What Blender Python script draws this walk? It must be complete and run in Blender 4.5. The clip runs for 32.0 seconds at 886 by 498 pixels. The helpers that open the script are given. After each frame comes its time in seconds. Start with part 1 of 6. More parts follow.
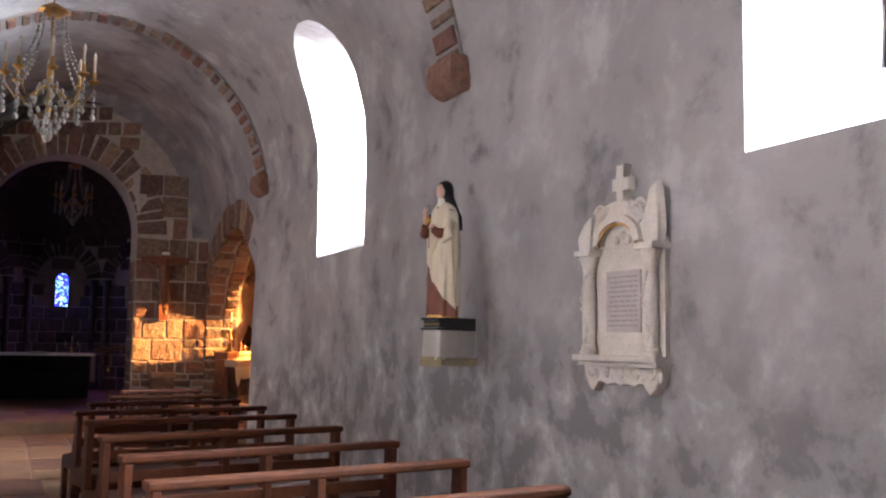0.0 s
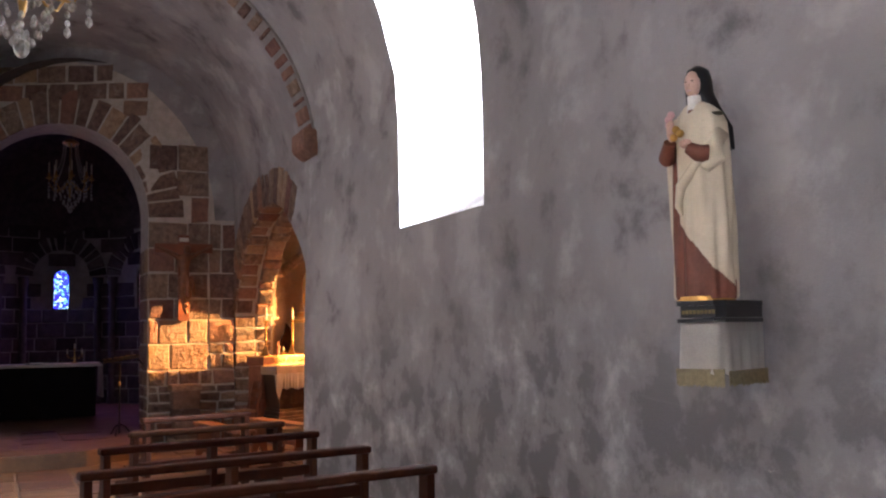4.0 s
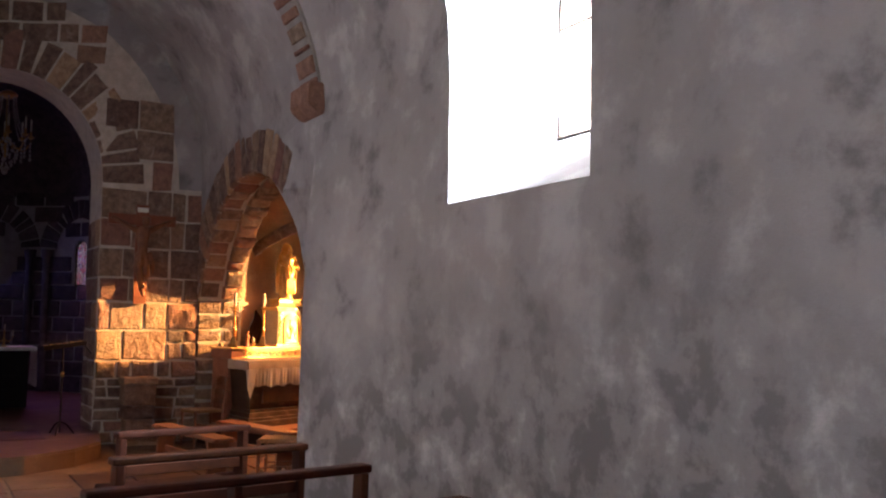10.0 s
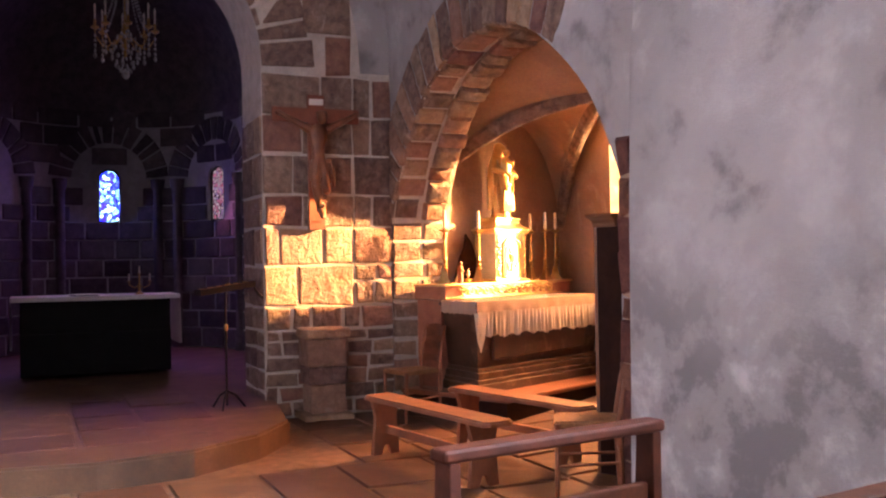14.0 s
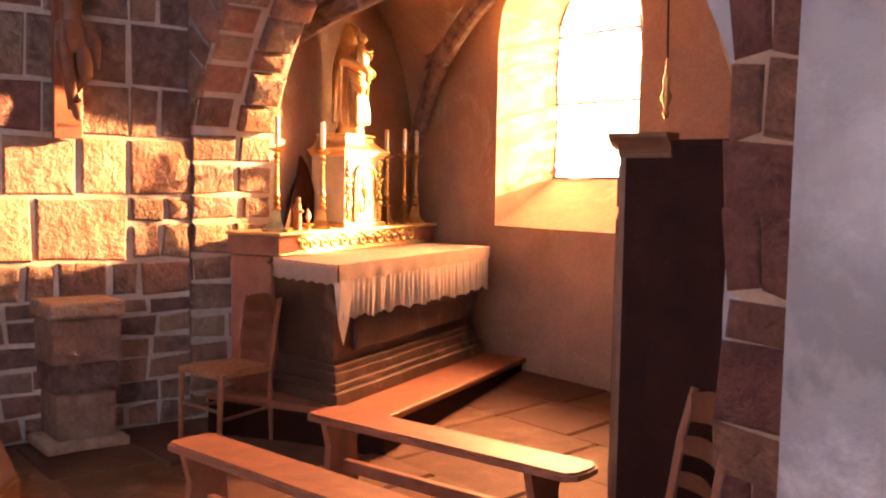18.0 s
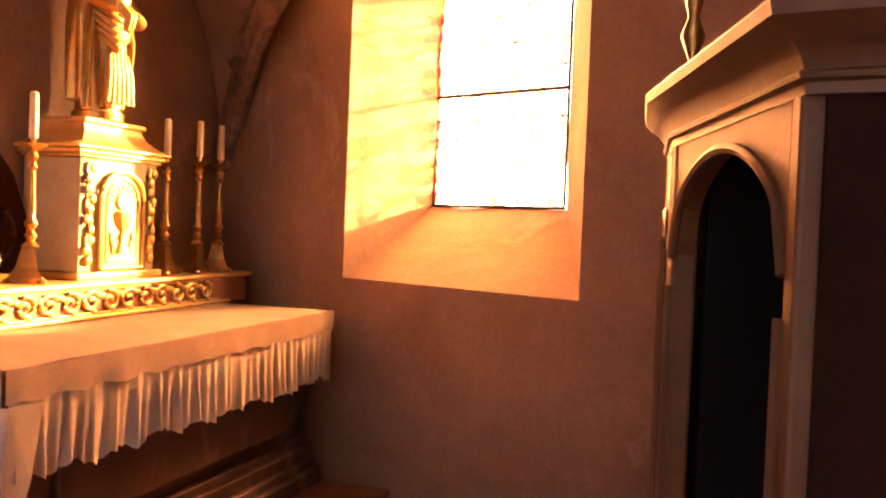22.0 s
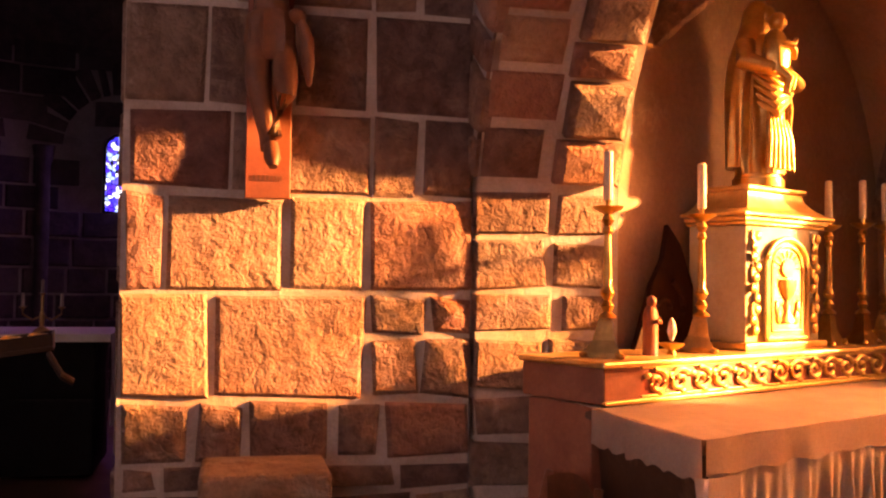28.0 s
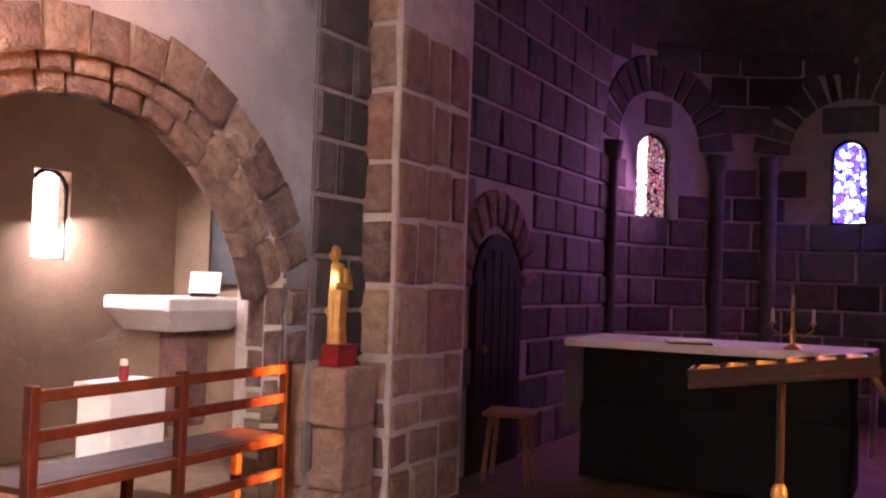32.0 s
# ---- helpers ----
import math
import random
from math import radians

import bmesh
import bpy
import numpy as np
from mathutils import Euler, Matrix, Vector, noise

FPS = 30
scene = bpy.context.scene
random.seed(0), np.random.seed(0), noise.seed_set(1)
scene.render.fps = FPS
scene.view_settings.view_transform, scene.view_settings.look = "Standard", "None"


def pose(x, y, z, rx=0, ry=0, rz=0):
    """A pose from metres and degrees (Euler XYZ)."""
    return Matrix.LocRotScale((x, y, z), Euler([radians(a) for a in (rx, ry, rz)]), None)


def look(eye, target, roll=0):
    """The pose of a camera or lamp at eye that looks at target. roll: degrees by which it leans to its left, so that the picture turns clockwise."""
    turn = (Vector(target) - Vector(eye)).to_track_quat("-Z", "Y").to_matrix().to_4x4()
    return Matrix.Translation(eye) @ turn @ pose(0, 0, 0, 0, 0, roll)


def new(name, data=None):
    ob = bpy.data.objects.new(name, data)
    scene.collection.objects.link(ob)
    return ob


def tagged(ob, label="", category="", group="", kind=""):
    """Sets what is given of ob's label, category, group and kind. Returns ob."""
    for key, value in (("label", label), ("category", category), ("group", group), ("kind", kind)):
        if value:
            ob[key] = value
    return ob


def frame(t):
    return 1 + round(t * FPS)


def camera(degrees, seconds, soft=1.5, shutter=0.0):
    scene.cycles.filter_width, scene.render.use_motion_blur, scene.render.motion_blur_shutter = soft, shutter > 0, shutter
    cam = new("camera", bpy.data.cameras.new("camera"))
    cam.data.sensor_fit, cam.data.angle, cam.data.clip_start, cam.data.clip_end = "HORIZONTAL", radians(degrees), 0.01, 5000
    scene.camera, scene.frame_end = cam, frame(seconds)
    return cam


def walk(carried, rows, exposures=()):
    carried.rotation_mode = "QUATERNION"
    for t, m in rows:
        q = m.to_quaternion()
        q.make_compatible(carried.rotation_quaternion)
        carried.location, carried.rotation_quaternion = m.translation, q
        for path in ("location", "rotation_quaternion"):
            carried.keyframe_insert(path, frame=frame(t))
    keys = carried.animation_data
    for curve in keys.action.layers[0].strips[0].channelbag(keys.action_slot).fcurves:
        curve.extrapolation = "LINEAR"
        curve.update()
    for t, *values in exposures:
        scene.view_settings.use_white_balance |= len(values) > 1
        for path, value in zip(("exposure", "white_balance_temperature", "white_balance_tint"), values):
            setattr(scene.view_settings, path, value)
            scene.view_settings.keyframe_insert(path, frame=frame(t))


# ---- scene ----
cam = camera(49.5, 32.0, soft=2.2)
PATH = [
    (0, (-18.222, 3.511, 1.483), (-16.413, 2.680, 1.676), 0.9),
    (0.5, (-18.082, 3.596, 1.479), (-16.270, 2.783, 1.715), -0.7),
    (1, (-17.710, 3.517, 1.447), (-15.894, 2.720, 1.701), -1.5),
    (1.5, (-17.188, 3.354, 1.466), (-15.362, 2.580, 1.729), -1.7),
    (2, (-16.757, 3.401, 1.440), (-14.915, 2.661, 1.688), -1.8),
    (2.5, (-16.349, 3.524, 1.507), (-14.483, 2.840, 1.732), -2.8),
    (4.5, (-14.440, 3.108, 1.567), (-12.690, 2.151, 1.716), 0.1),
    (5, (-14.038, 3.000, 1.596), (-12.398, 1.864, 1.745), 0.8),
    (5.5, (-13.805, 3.070, 1.606), (-12.303, 1.761, 1.785), 1.5),
    (6, (-13.678, 3.204, 1.646), (-12.340, 1.730, 1.835), 1.7),
    (6.5, (-13.628, 3.184, 1.657), (-12.385, 1.628, 1.838), 2.4),
    (7, (-13.614, 3.139, 1.653), (-12.415, 1.548, 1.831), 3.4),
    (7.5, (-13.592, 3.137, 1.678), (-12.323, 1.601, 1.846), 4.7),
    (8, (-13.579, 3.159, 1.730), (-12.210, 1.716, 1.940), 5.4),
    (8.5, (-13.544, 3.223, 1.741), (-12.041, 1.934, 2.022), 5.6),
    (9, (-13.534, 3.296, 1.714), (-11.960, 2.130, 2.118), 3.9),
    (9.5, (-13.421, 3.293, 1.675), (-11.734, 2.257, 1.961), 3.0),
    (10, (-12.969, 3.421, 1.641), (-11.224, 2.454, 1.791), 1.0),
    (10.5, (-12.501, 3.427, 1.612), (-10.758, 2.452, 1.717), -1.0),
    (11, (-11.890, 3.387, 1.551), (-10.073, 2.551, 1.605), -0.1),
    (11.5, (-11.377, 3.497, 1.540), (-9.522, 2.750, 1.513), -0.2),
    (12, (-10.932, 3.557, 1.551), (-9.087, 2.788, 1.498), -0.2),
    (12.5, (-10.379, 3.435, 1.547), (-8.533, 2.666, 1.524), -0.5),
    (13, (-9.955, 3.406, 1.512), (-8.107, 2.641, 1.548), -0.2),
    (13.5, (-9.494, 3.396, 1.491), (-7.651, 2.620, 1.523), -0.5),
    (14, (-9.040, 3.354, 1.460), (-7.204, 2.561, 1.488), -1.0),
    (14.5, (-8.585, 3.192, 1.513), (-6.747, 2.405, 1.547), -1.0),
    (16.5, (-7.010, 2.772, 1.549), (-5.175, 1.985, 1.426), 2.0),
    (17, (-6.612, 2.786, 1.546), (-4.811, 1.926, 1.420), 1.9),
    (17.5, (-6.162, 2.625, 1.536), (-4.449, 1.600, 1.416), 0.5),
    (18, (-5.867, 2.606, 1.569), (-4.309, 1.359, 1.434), 1.0),
    (18.5, (-5.506, 2.559, 1.582), (-4.125, 1.119, 1.447), 0.4),
    (19, (-5.234, 2.317, 1.573), (-3.872, 0.863, 1.405), 0.4),
    (19.5, (-4.988, 2.027, 1.595), (-3.664, 0.538, 1.424), 0.8),
    (20, (-4.678, 1.742, 1.595), (-3.479, 0.151, 1.418), 1.7),
    (20.5, (-4.489, 1.453, 1.540), (-3.354, -0.188, 1.406), 2.0),
    (21, (-4.310, 1.119, 1.538), (-3.046, -0.425, 1.412), 2.5),
    (21.5, (-4.013, 0.923, 1.518), (-2.639, -0.528, 1.433), 2.2),
    (22, (-3.836, 0.776, 1.535), (-2.484, -0.698, 1.484), 2.3),
    (22.5, (-3.715, 0.637, 1.523), (-2.337, -0.812, 1.539), 1.9),
    (23, (-3.710, 0.598, 1.559), (-2.311, -0.827, 1.684), 2.2),
    (23.5, (-3.736, 0.630, 1.554), (-2.370, -0.769, 1.974), 3.3),
    (24, (-3.725, 0.681, 1.559), (-2.303, -0.697, 1.842), 2.8),
    (24.5, (-3.708, 0.663, 1.563), (-2.086, -0.496, 1.731), 1.7),
    (25, (-3.645, 0.676, 1.539), (-1.909, -0.309, 1.666), 0.8),
    (25.5, (-3.644, 0.695, 1.525), (-1.888, -0.255, 1.632), 0.3),
    (27.5, (-3.660, 0.819, 1.496), (-1.736, 0.277, 1.559), 1.2),
    (28, (-3.606, 0.897, 1.508), (-1.653, 0.474, 1.575), 0.8),
    (28.5, (-3.569, 0.920, 1.506), (-1.585, 0.677, 1.579), 0.6),
    (29, (-3.547, 1.072, 1.505), (-1.549, 1.007, 1.561), 0.2),
    (29.5, (-3.452, 1.183, 1.506), (-1.453, 1.214, 1.567), -0.1),
    (30, (-3.288, 1.214, 1.498), (-1.294, 1.361, 1.572), 0.2),
    (30.5, (-3.173, 1.249, 1.502), (-1.204, 1.593, 1.571), 1.1),
    (31, (-3.162, 1.300, 1.492), (-1.244, 1.859, 1.567), 1.7),
    (31.5, (-3.191, 1.307, 1.483), (-1.347, 2.078, 1.558), 1.8),
    (32, (-3.213, 1.321, 1.489), (-1.437, 2.238, 1.556), 1.9),
]
EXPO = [(0, 3.8, 6100, 10), (6, 3.6, 5900, 8), (9, 3.5, 5900, 8), (11, 3.8, 6000, 10), (13, 4.4, 5700, 16), (17, 4.85, 5700, 24), (20, 3.9, 6700, 32), (22, 3.95, 7100, 35), (23, 3.3, 7500, 38), (24, 2.8, 8200, 48),
        (25.4, 3.3, 8500, 54), (28, 3.6, 8300, 54), (29.5, 4.0, 8300, 46), (30.5, 4.4, 8600, 54), (31.3, 4.9, 8300, 50), (32, 5.4, 7600, 40)]
walk(cam, [(t, look(eye, target, roll)) for t, eye, target, roll in PATH], EXPO)

# ---- light ----
SUN_WAY = Vector((0.2, 1.0, -0.24)).normalized()
world = bpy.data.worlds.new("sky")
scene.world = world
world.use_nodes = True
_n, _l = world.node_tree.nodes, world.node_tree.links
_sky = _n.new("ShaderNodeTexSky")
_sky.sky_type, _sky.sun_disc = "NISHITA", False
_sky.sun_elevation, _sky.sun_rotation = radians(13.2), radians(191.3)
_bg = _n["Background"]
_l.new(_sky.outputs[0], _bg.inputs[0])
_bg.inputs[1].default_value = 0.05


def lamp(name, kind, m, color, power, **more):
    data = bpy.data.lights.new(name, kind)
    data.color, data.energy = color, power
    for key, value in more.items():
        if key == "angle":
            data.angle = value
        elif key == "spread":
            data.spread = value
        elif key == "size":
            data.shape, data.size, data.size_y = "RECTANGLE", value[0], value[1]
    ob = new(name, data)
    ob.matrix_world = m
    return ob


lamp("sun", "SUN", look((0, 0, 0), SUN_WAY), (1.0, 0.68, 0.38), 6.5, angle=radians(2.0))
# sky light in the openings of the windows
for _x, _p, _to in ((-7.6, 110, 3.4), (-15.1, 135, 0.2)):
    lamp("window_light", "AREA", look((_x, -0.84, 3.9), (_x + _to, 2.4, 2.9)), (0.93, 0.95, 1.0), _p * 0.62, size=(1.15, 1.65), spread=radians(112))
# fill on the statue and south wall, through a window added out of view
lamp("window_light", "AREA", look((-16.1, 5.8, 3.9), (-13.0, 0.5, 2.2)), (0.96, 0.97, 1.0), 85, size=(1.6, 2.3))
lamp("window_light", "AREA", look((-0.6, -3.05, 2.5), (-1.9, 0.2, 0.9)), (1.0, 0.36, 0.11), 11.0, size=(0.8, 1.6), spread=radians(92))
lamp("window_light", "AREA", look((2.1, 7.5, 1.92), (2.3, 6.2, 0.4)), (0.85, 0.92, 1.0), 2.4, size=(0.35, 0.7))
lamp("window_light", "AREA", look((7.15, 2.14, 2.65), (2, 2.4, 1.2)), (0.22, 0.18, 1.0), 0.65, size=(0.25, 0.7))
lamp("window_light", "AREA", look((6.2, 3.7, 2.6), (2, 2.6, 1.0)), (0.85, 0.4, 1.0), 0.35, size=(0.25, 0.7))
lamp("window_light", "AREA", look((6.2, 0.8, 2.6), (3, 3.0, 1.0)), (1.0, 0.3, 0.6), 0.6, size=(0.25, 0.7))

# ---- materials ----
MATS = {}


def shade(name, c1, c2=None, rough=0.8, metal=0.0, scale=6.0, bump=0.3, fine=60.0, spread=(0.35, 0.65), varied=0.0, third=None, third_scale=1.5, third_at=(0.55, 0.7), spec=0.35, deep=0.02):
    """Two tones mixed by a coarse noise, a fine grain, relief, and if wanted a third tone in patches."""
    if name in MATS:
        return MATS[name]
    m = bpy.data.materials.new(name)
    m.use_nodes = True
    n, l = m.node_tree.nodes, m.node_tree.links
    b = n["Principled BSDF"]
    b.inputs["Roughness"].default_value, b.inputs["Metallic"].default_value = rough, metal
    b.inputs["Specular IOR Level"].default_value = spec
    geo = n.new("ShaderNodeNewGeometry")
    if c2 is None:
        c2 = tuple(v * 0.7 for v in c1)

    def noise_of(s, detail=6.0, rgh=0.6, distort=0.0):
        t = n.new("ShaderNodeTexNoise")
        t.inputs["Scale"].default_value, t.inputs["Detail"].default_value = s, detail
        t.inputs["Roughness"].default_value, t.inputs["Distortion"].default_value = rgh, distort
        l.new(geo.outputs["Position"], t.inputs["Vector"])
        return t

    def ramp_of(socket, a, z):
        r = n.new("ShaderNodeMapRange")
        r.inputs[1].default_value, r.inputs[2].default_value = a, z
        l.new(socket, r.inputs[0])
        return r.outputs[0]

    def mix_of(fac, a, z, mode="MIX"):
        x = n.new("ShaderNodeMix")
        x.data_type, x.blend_type = "RGBA", mode
        for sock, val in ((x.inputs[0], fac), (x.inputs[6], a), (x.inputs[7], z)):
            if isinstance(val, (int, float)):
                sock.default_value = val
            elif isinstance(val, tuple):
                sock.default_value = (*val, 1.0)
            else:
                l.new(val, sock)
        return x.outputs[2]

    coarse, grain = noise_of(scale, 5.0, 0.62, 0.3), noise_of(fine, 4.0, 0.7)
    col = mix_of(ramp_of(coarse.outputs[0], *spread), c1, c2)
    if third:
        patch = noise_of(third_scale, 8.0, 0.68, 0.6)
        col = mix_of(ramp_of(patch.outputs[0], *third_at), col, third)
    col = mix_of(ramp_of(grain.outputs[0], 0.3, 0.75), col, mix_of(1.0, col, (0.78, 0.76, 0.74), "MULTIPLY"))
    if varied:
        info = n.new("ShaderNodeObjectInfo")
        hsv = n.new("ShaderNodeHueSaturation")
        l.new(col, hsv.inputs["Color"])
        vr = n.new("ShaderNodeMapRange")
        vr.inputs[3].default_value, vr.inputs[4].default_value = 1.0 - varied, 1.0 + varied
        l.new(info.outputs["Random"], vr.inputs[0])
        l.new(vr.outputs[0], hsv.inputs["Value"])
        hr = n.new("ShaderNodeMapRange")
        hr.inputs[3].default_value, hr.inputs[4].default_value = 0.5 - varied * 0.06, 0.5 + varied * 0.04
        l.new(info.outputs["Random"], hr.inputs[0])
        l.new(hr.outputs[0], hsv.inputs["Hue"])
        col = hsv.outputs[0]
    l.new(col, b.inputs["Base Color"])
    if bump:
        add = n.new("ShaderNodeMath")
        add.operation = "MULTIPLY_ADD"
        add.inputs[1].default_value = 0.35
        l.new(grain.outputs[0], add.inputs[0])
        l.new(coarse.outputs[0], add.inputs[2])
        bp = n.new("ShaderNodeBump")
        bp.inputs["Strength"].default_value, bp.inputs["Distance"].default_value = bump, deep
        l.new(add.outputs[0], bp.inputs["Height"])
        l.new(bp.outputs[0], b.inputs["Normal"])
    MATS[name] = m
    return m


def glass(name, tints, scale=30.0, lead=0.06):
    """Stained glass: small cells of tinted clear glass between dark lead lines."""
    m = bpy.data.materials.new(name)
    m.use_nodes = True
    n, l = m.node_tree.nodes, m.node_tree.links
    n.remove(n["Principled BSDF"])
    geo = n.new("ShaderNodeNewGeometry")
    cells = n.new("ShaderNodeTexVoronoi")
    cells.inputs["Scale"].default_value = scale
    l.new(geo.outputs["Position"], cells.inputs["Vector"])
    edge = n.new("ShaderNodeTexVoronoi")
    edge.feature = "DISTANCE_TO_EDGE"
    edge.inputs["Scale"].default_value = scale
    l.new(geo.outputs["Position"], edge.inputs["Vector"])
    sep = n.new("ShaderNodeSeparateColor")
    l.new(cells.outputs["Color"], sep.inputs[0])
    ramp = n.new("ShaderNodeValToRGB")
    ramp.color_ramp.interpolation = "CONSTANT"
    while len(ramp.color_ramp.elements) < len(tints):
        ramp.color_ramp.elements.new(0.5)
    for k, c in enumerate(tints):
        ramp.color_ramp.elements[k].position, ramp.color_ramp.elements[k].color = k / len(tints), (*c, 1)
    l.new(sep.outputs[0], ramp.inputs[0])
    clear = n.new("ShaderNodeBsdfTransparent")
    l.new(ramp.outputs[0], clear.inputs[0])
    gloss = n.new("ShaderNodeBsdfGlossy")
    gloss.inputs["Roughness"].default_value = 0.15
    m1 = n.new("ShaderNodeMixShader")
    m1.inputs[0].default_value = 0.05
    l.new(clear.outputs[0], m1.inputs[1])
    l.new(gloss.outputs[0], m1.inputs[2])
    dark = n.new("ShaderNodeBsdfDiffuse")
    dark.inputs[0].default_value = (0.02, 0.02, 0.02, 1)
    cut = n.new("ShaderNodeMath")
    cut.operation = "LESS_THAN"
    cut.inputs[1].default_value = lead
    l.new(edge.outputs["Distance"], cut.inputs[0])
    m2 = n.new("ShaderNodeMixShader")
    l.new(cut.outputs[0], m2.inputs[0])
    l.new(m1.outputs[0], m2.inputs[1])
    l.new(dark.outputs[0], m2.inputs[2])
    l.new(m2.outputs[0], n["Material Output"].inputs[0])
    return m


def glow(name, color, power):
    m = bpy.data.materials.new(name)
    m.use_nodes = True
    b = m.node_tree.nodes["Principled BSDF"]
    b.inputs["Base Color"].default_value = (0.8, 0.8, 0.8, 1)
    b.inputs["Emission Color"].default_value, b.inputs["Emission Strength"].default_value = (*color, 1), power
    return m


WARMPL = shade("ochre_plaster", (0.4, 0.27, 0.185), (0.28, 0.185, 0.13), 0.92, scale=1.6, bump=0.45, fine=40, third=(0.5, 0.42, 0.34), third_scale=1.6, third_at=(0.58, 0.75))
STONE = shade("volcanic_stone", (0.29, 0.2, 0.155), (0.15, 0.1, 0.08), 0.95, scale=11, bump=1.0, fine=48, varied=0.28, deep=0.06, third=(0.4, 0.32, 0.27), third_scale=5, third_at=(0.55, 0.75))
REDSTONE = shade("red_stone", (0.34, 0.19, 0.14), (0.22, 0.12, 0.095), 0.95, scale=11, bump=1.0, fine=48, varied=0.25, deep=0.06)
# Red stone again, darkened for the shade in which the west jamb lies.
SHADEDJAMB = shade("shaded_red_stone", (0.2, 0.085, 0.055), (0.11, 0.048, 0.034), 0.95, scale=11, bump=1.0, fine=48, varied=0.25, deep=0.06)
MORTAR = shade("lime_mortar", (0.56, 0.5, 0.44), (0.44, 0.39, 0.34), 0.95, scale=9, bump=0.6, fine=70)
# Apse stone, darker than the volcanic stone because the apse's shade is painted in.
SHADESTONE = shade("shaded_apse_stone", (0.1, 0.085, 0.08), (0.06, 0.052, 0.05), 0.93, scale=7, bump=0.9, fine=40, varied=0.4)
FLAG = shade("flagstone", (0.13, 0.066, 0.032), (0.08, 0.04, 0.02), 0.7, scale=2.4, bump=0.3, fine=50, varied=0.25, third=(0.19, 0.11, 0.06), third_scale=2.0)
PEW = shade("pew_wood", (0.065, 0.017, 0.006), (0.035, 0.01, 0.004), 0.65, scale=9, bump=0.15, fine=90, varied=0.15, spec=0.15)
OAK = shade("bench_wood", (0.28, 0.11, 0.05), (0.18, 0.07, 0.034), 0.5, scale=8, bump=0.15, fine=90, spec=0.5)
# Confessional: unlit sides are darkened and lit mouldings made paler by colour.
DARKSHADEWOOD = shade("dark_and_shaded_wood", (0.032, 0.012, 0.007), (0.018, 0.007, 0.005), 0.75, scale=5, bump=0.2, fine=80, spec=0.1)
LITWOOD = shade("cornice_wood", (0.17, 0.08, 0.034), (0.11, 0.05, 0.022), 0.5, scale=6, bump=0.12, fine=80, spec=0.5)
BLACK = shade("black_cloth_and_shade", (0.008, 0.007, 0.008), (0.004, 0.004, 0.004), 0.95, scale=5, bump=0.1)
LINEN = shade("white_linen", (0.82, 0.8, 0.75), (0.74, 0.71, 0.66), 0.9, scale=6, bump=0.1, fine=140)
CREAM = shade("cream_plaster_paint", (0.72, 0.64, 0.49), (0.64, 0.56, 0.42), 0.6, scale=5, bump=0.03, fine=220)
WHITESTONE = shade("white_memorial_stone", (0.66, 0.62, 0.57), (0.55, 0.51, 0.47), 0.75, scale=5, bump=0.2, fine=60)
PANEL = shade("grey_marble_panel", (0.5, 0.46, 0.45), (0.42, 0.38, 0.38), 0.5, scale=4, bump=0.06)
GILT = shade("gilded_wood", (0.72, 0.45, 0.14), (0.5, 0.28, 0.08), 0.34, metal=0.75, scale=12, bump=0.12, fine=70)
BRASS = shade("brass", (0.62, 0.4, 0.14), (0.4, 0.24, 0.08), 0.3, metal=0.9, scale=14, bump=0.05)
WAX = shade("candle_wax", (0.78, 0.72, 0.58), (0.7, 0.62, 0.48), 0.5, scale=12, bump=0.04)
SKIN = shade("painted_skin", (0.7, 0.47, 0.38), (0.62, 0.4, 0.32), 0.5, scale=9, bump=0.03)
BROWN = shade("brown_habit_paint", (0.2, 0.07, 0.045), (0.14, 0.05, 0.032), 0.55, scale=8, bump=0.08)
VEIL = shade("black_veil_paint", (0.012, 0.011, 0.013), (0.006, 0.006, 0.007), 0.45, scale=8, bump=0.05)
IRON = shade("dark_iron", (0.02, 0.018, 0.016), (0.035, 0.02, 0.015), 0.6, metal=0.6, scale=14, bump=0.1)
CRYSTAL = shade("crystal_drops", (0.62, 0.62, 0.6), (0.3, 0.28, 0.24), 0.12, scale=25, bump=0.0, spec=0.9)
RUSH = shade("rush_seat", (0.42, 0.22, 0.1), (0.28, 0.14, 0.06), 0.8, scale=30, bump=0.4, fine=120)
REDBOX = shade("red_lacquer", (0.3, 0.02, 0.02), (0.18, 0.012, 0.012), 0.4, scale=8, bump=0.05)
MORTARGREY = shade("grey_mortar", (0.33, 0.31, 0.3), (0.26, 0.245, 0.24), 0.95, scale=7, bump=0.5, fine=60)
SANDJOINT = shade("sandy_joint", (0.2, 0.12, 0.07), (0.13, 0.08, 0.05), 0.95, scale=9, bump=0.5, fine=60)
# Stands for sandstone and, on the north pier, for orange light by colour.
STONELIT = shade("sandstone_and_lit_stone", (0.4, 0.27, 0.185), (0.27, 0.175, 0.12), 0.94, scale=10, bump=1.0, fine=45, varied=0.22, deep=0.06, third=(0.42, 0.33, 0.25), third_scale=5)
CARVEDDARK = shade("altar_walnut", (0.09, 0.05, 0.03), (0.05, 0.028, 0.018), 0.5, scale=5, bump=0.15, fine=70, spec=0.5, third=(0.2, 0.13, 0.085), third_scale=4)
BUFFCLOTH = shade("buff_altar_linen", (0.7, 0.62, 0.52), (0.58, 0.5, 0.42), 0.9, scale=5, bump=0.15, fine=120)
TERRAC = shade("faded_red_paint", (0.34, 0.15, 0.09), (0.26, 0.11, 0.07), 0.6, scale=9, bump=0.1)
GILTPALE = shade("pale_gilding", (0.74, 0.52, 0.22), (0.58, 0.38, 0.14), 0.38, metal=0.55, scale=14, bump=0.12, fine=70)
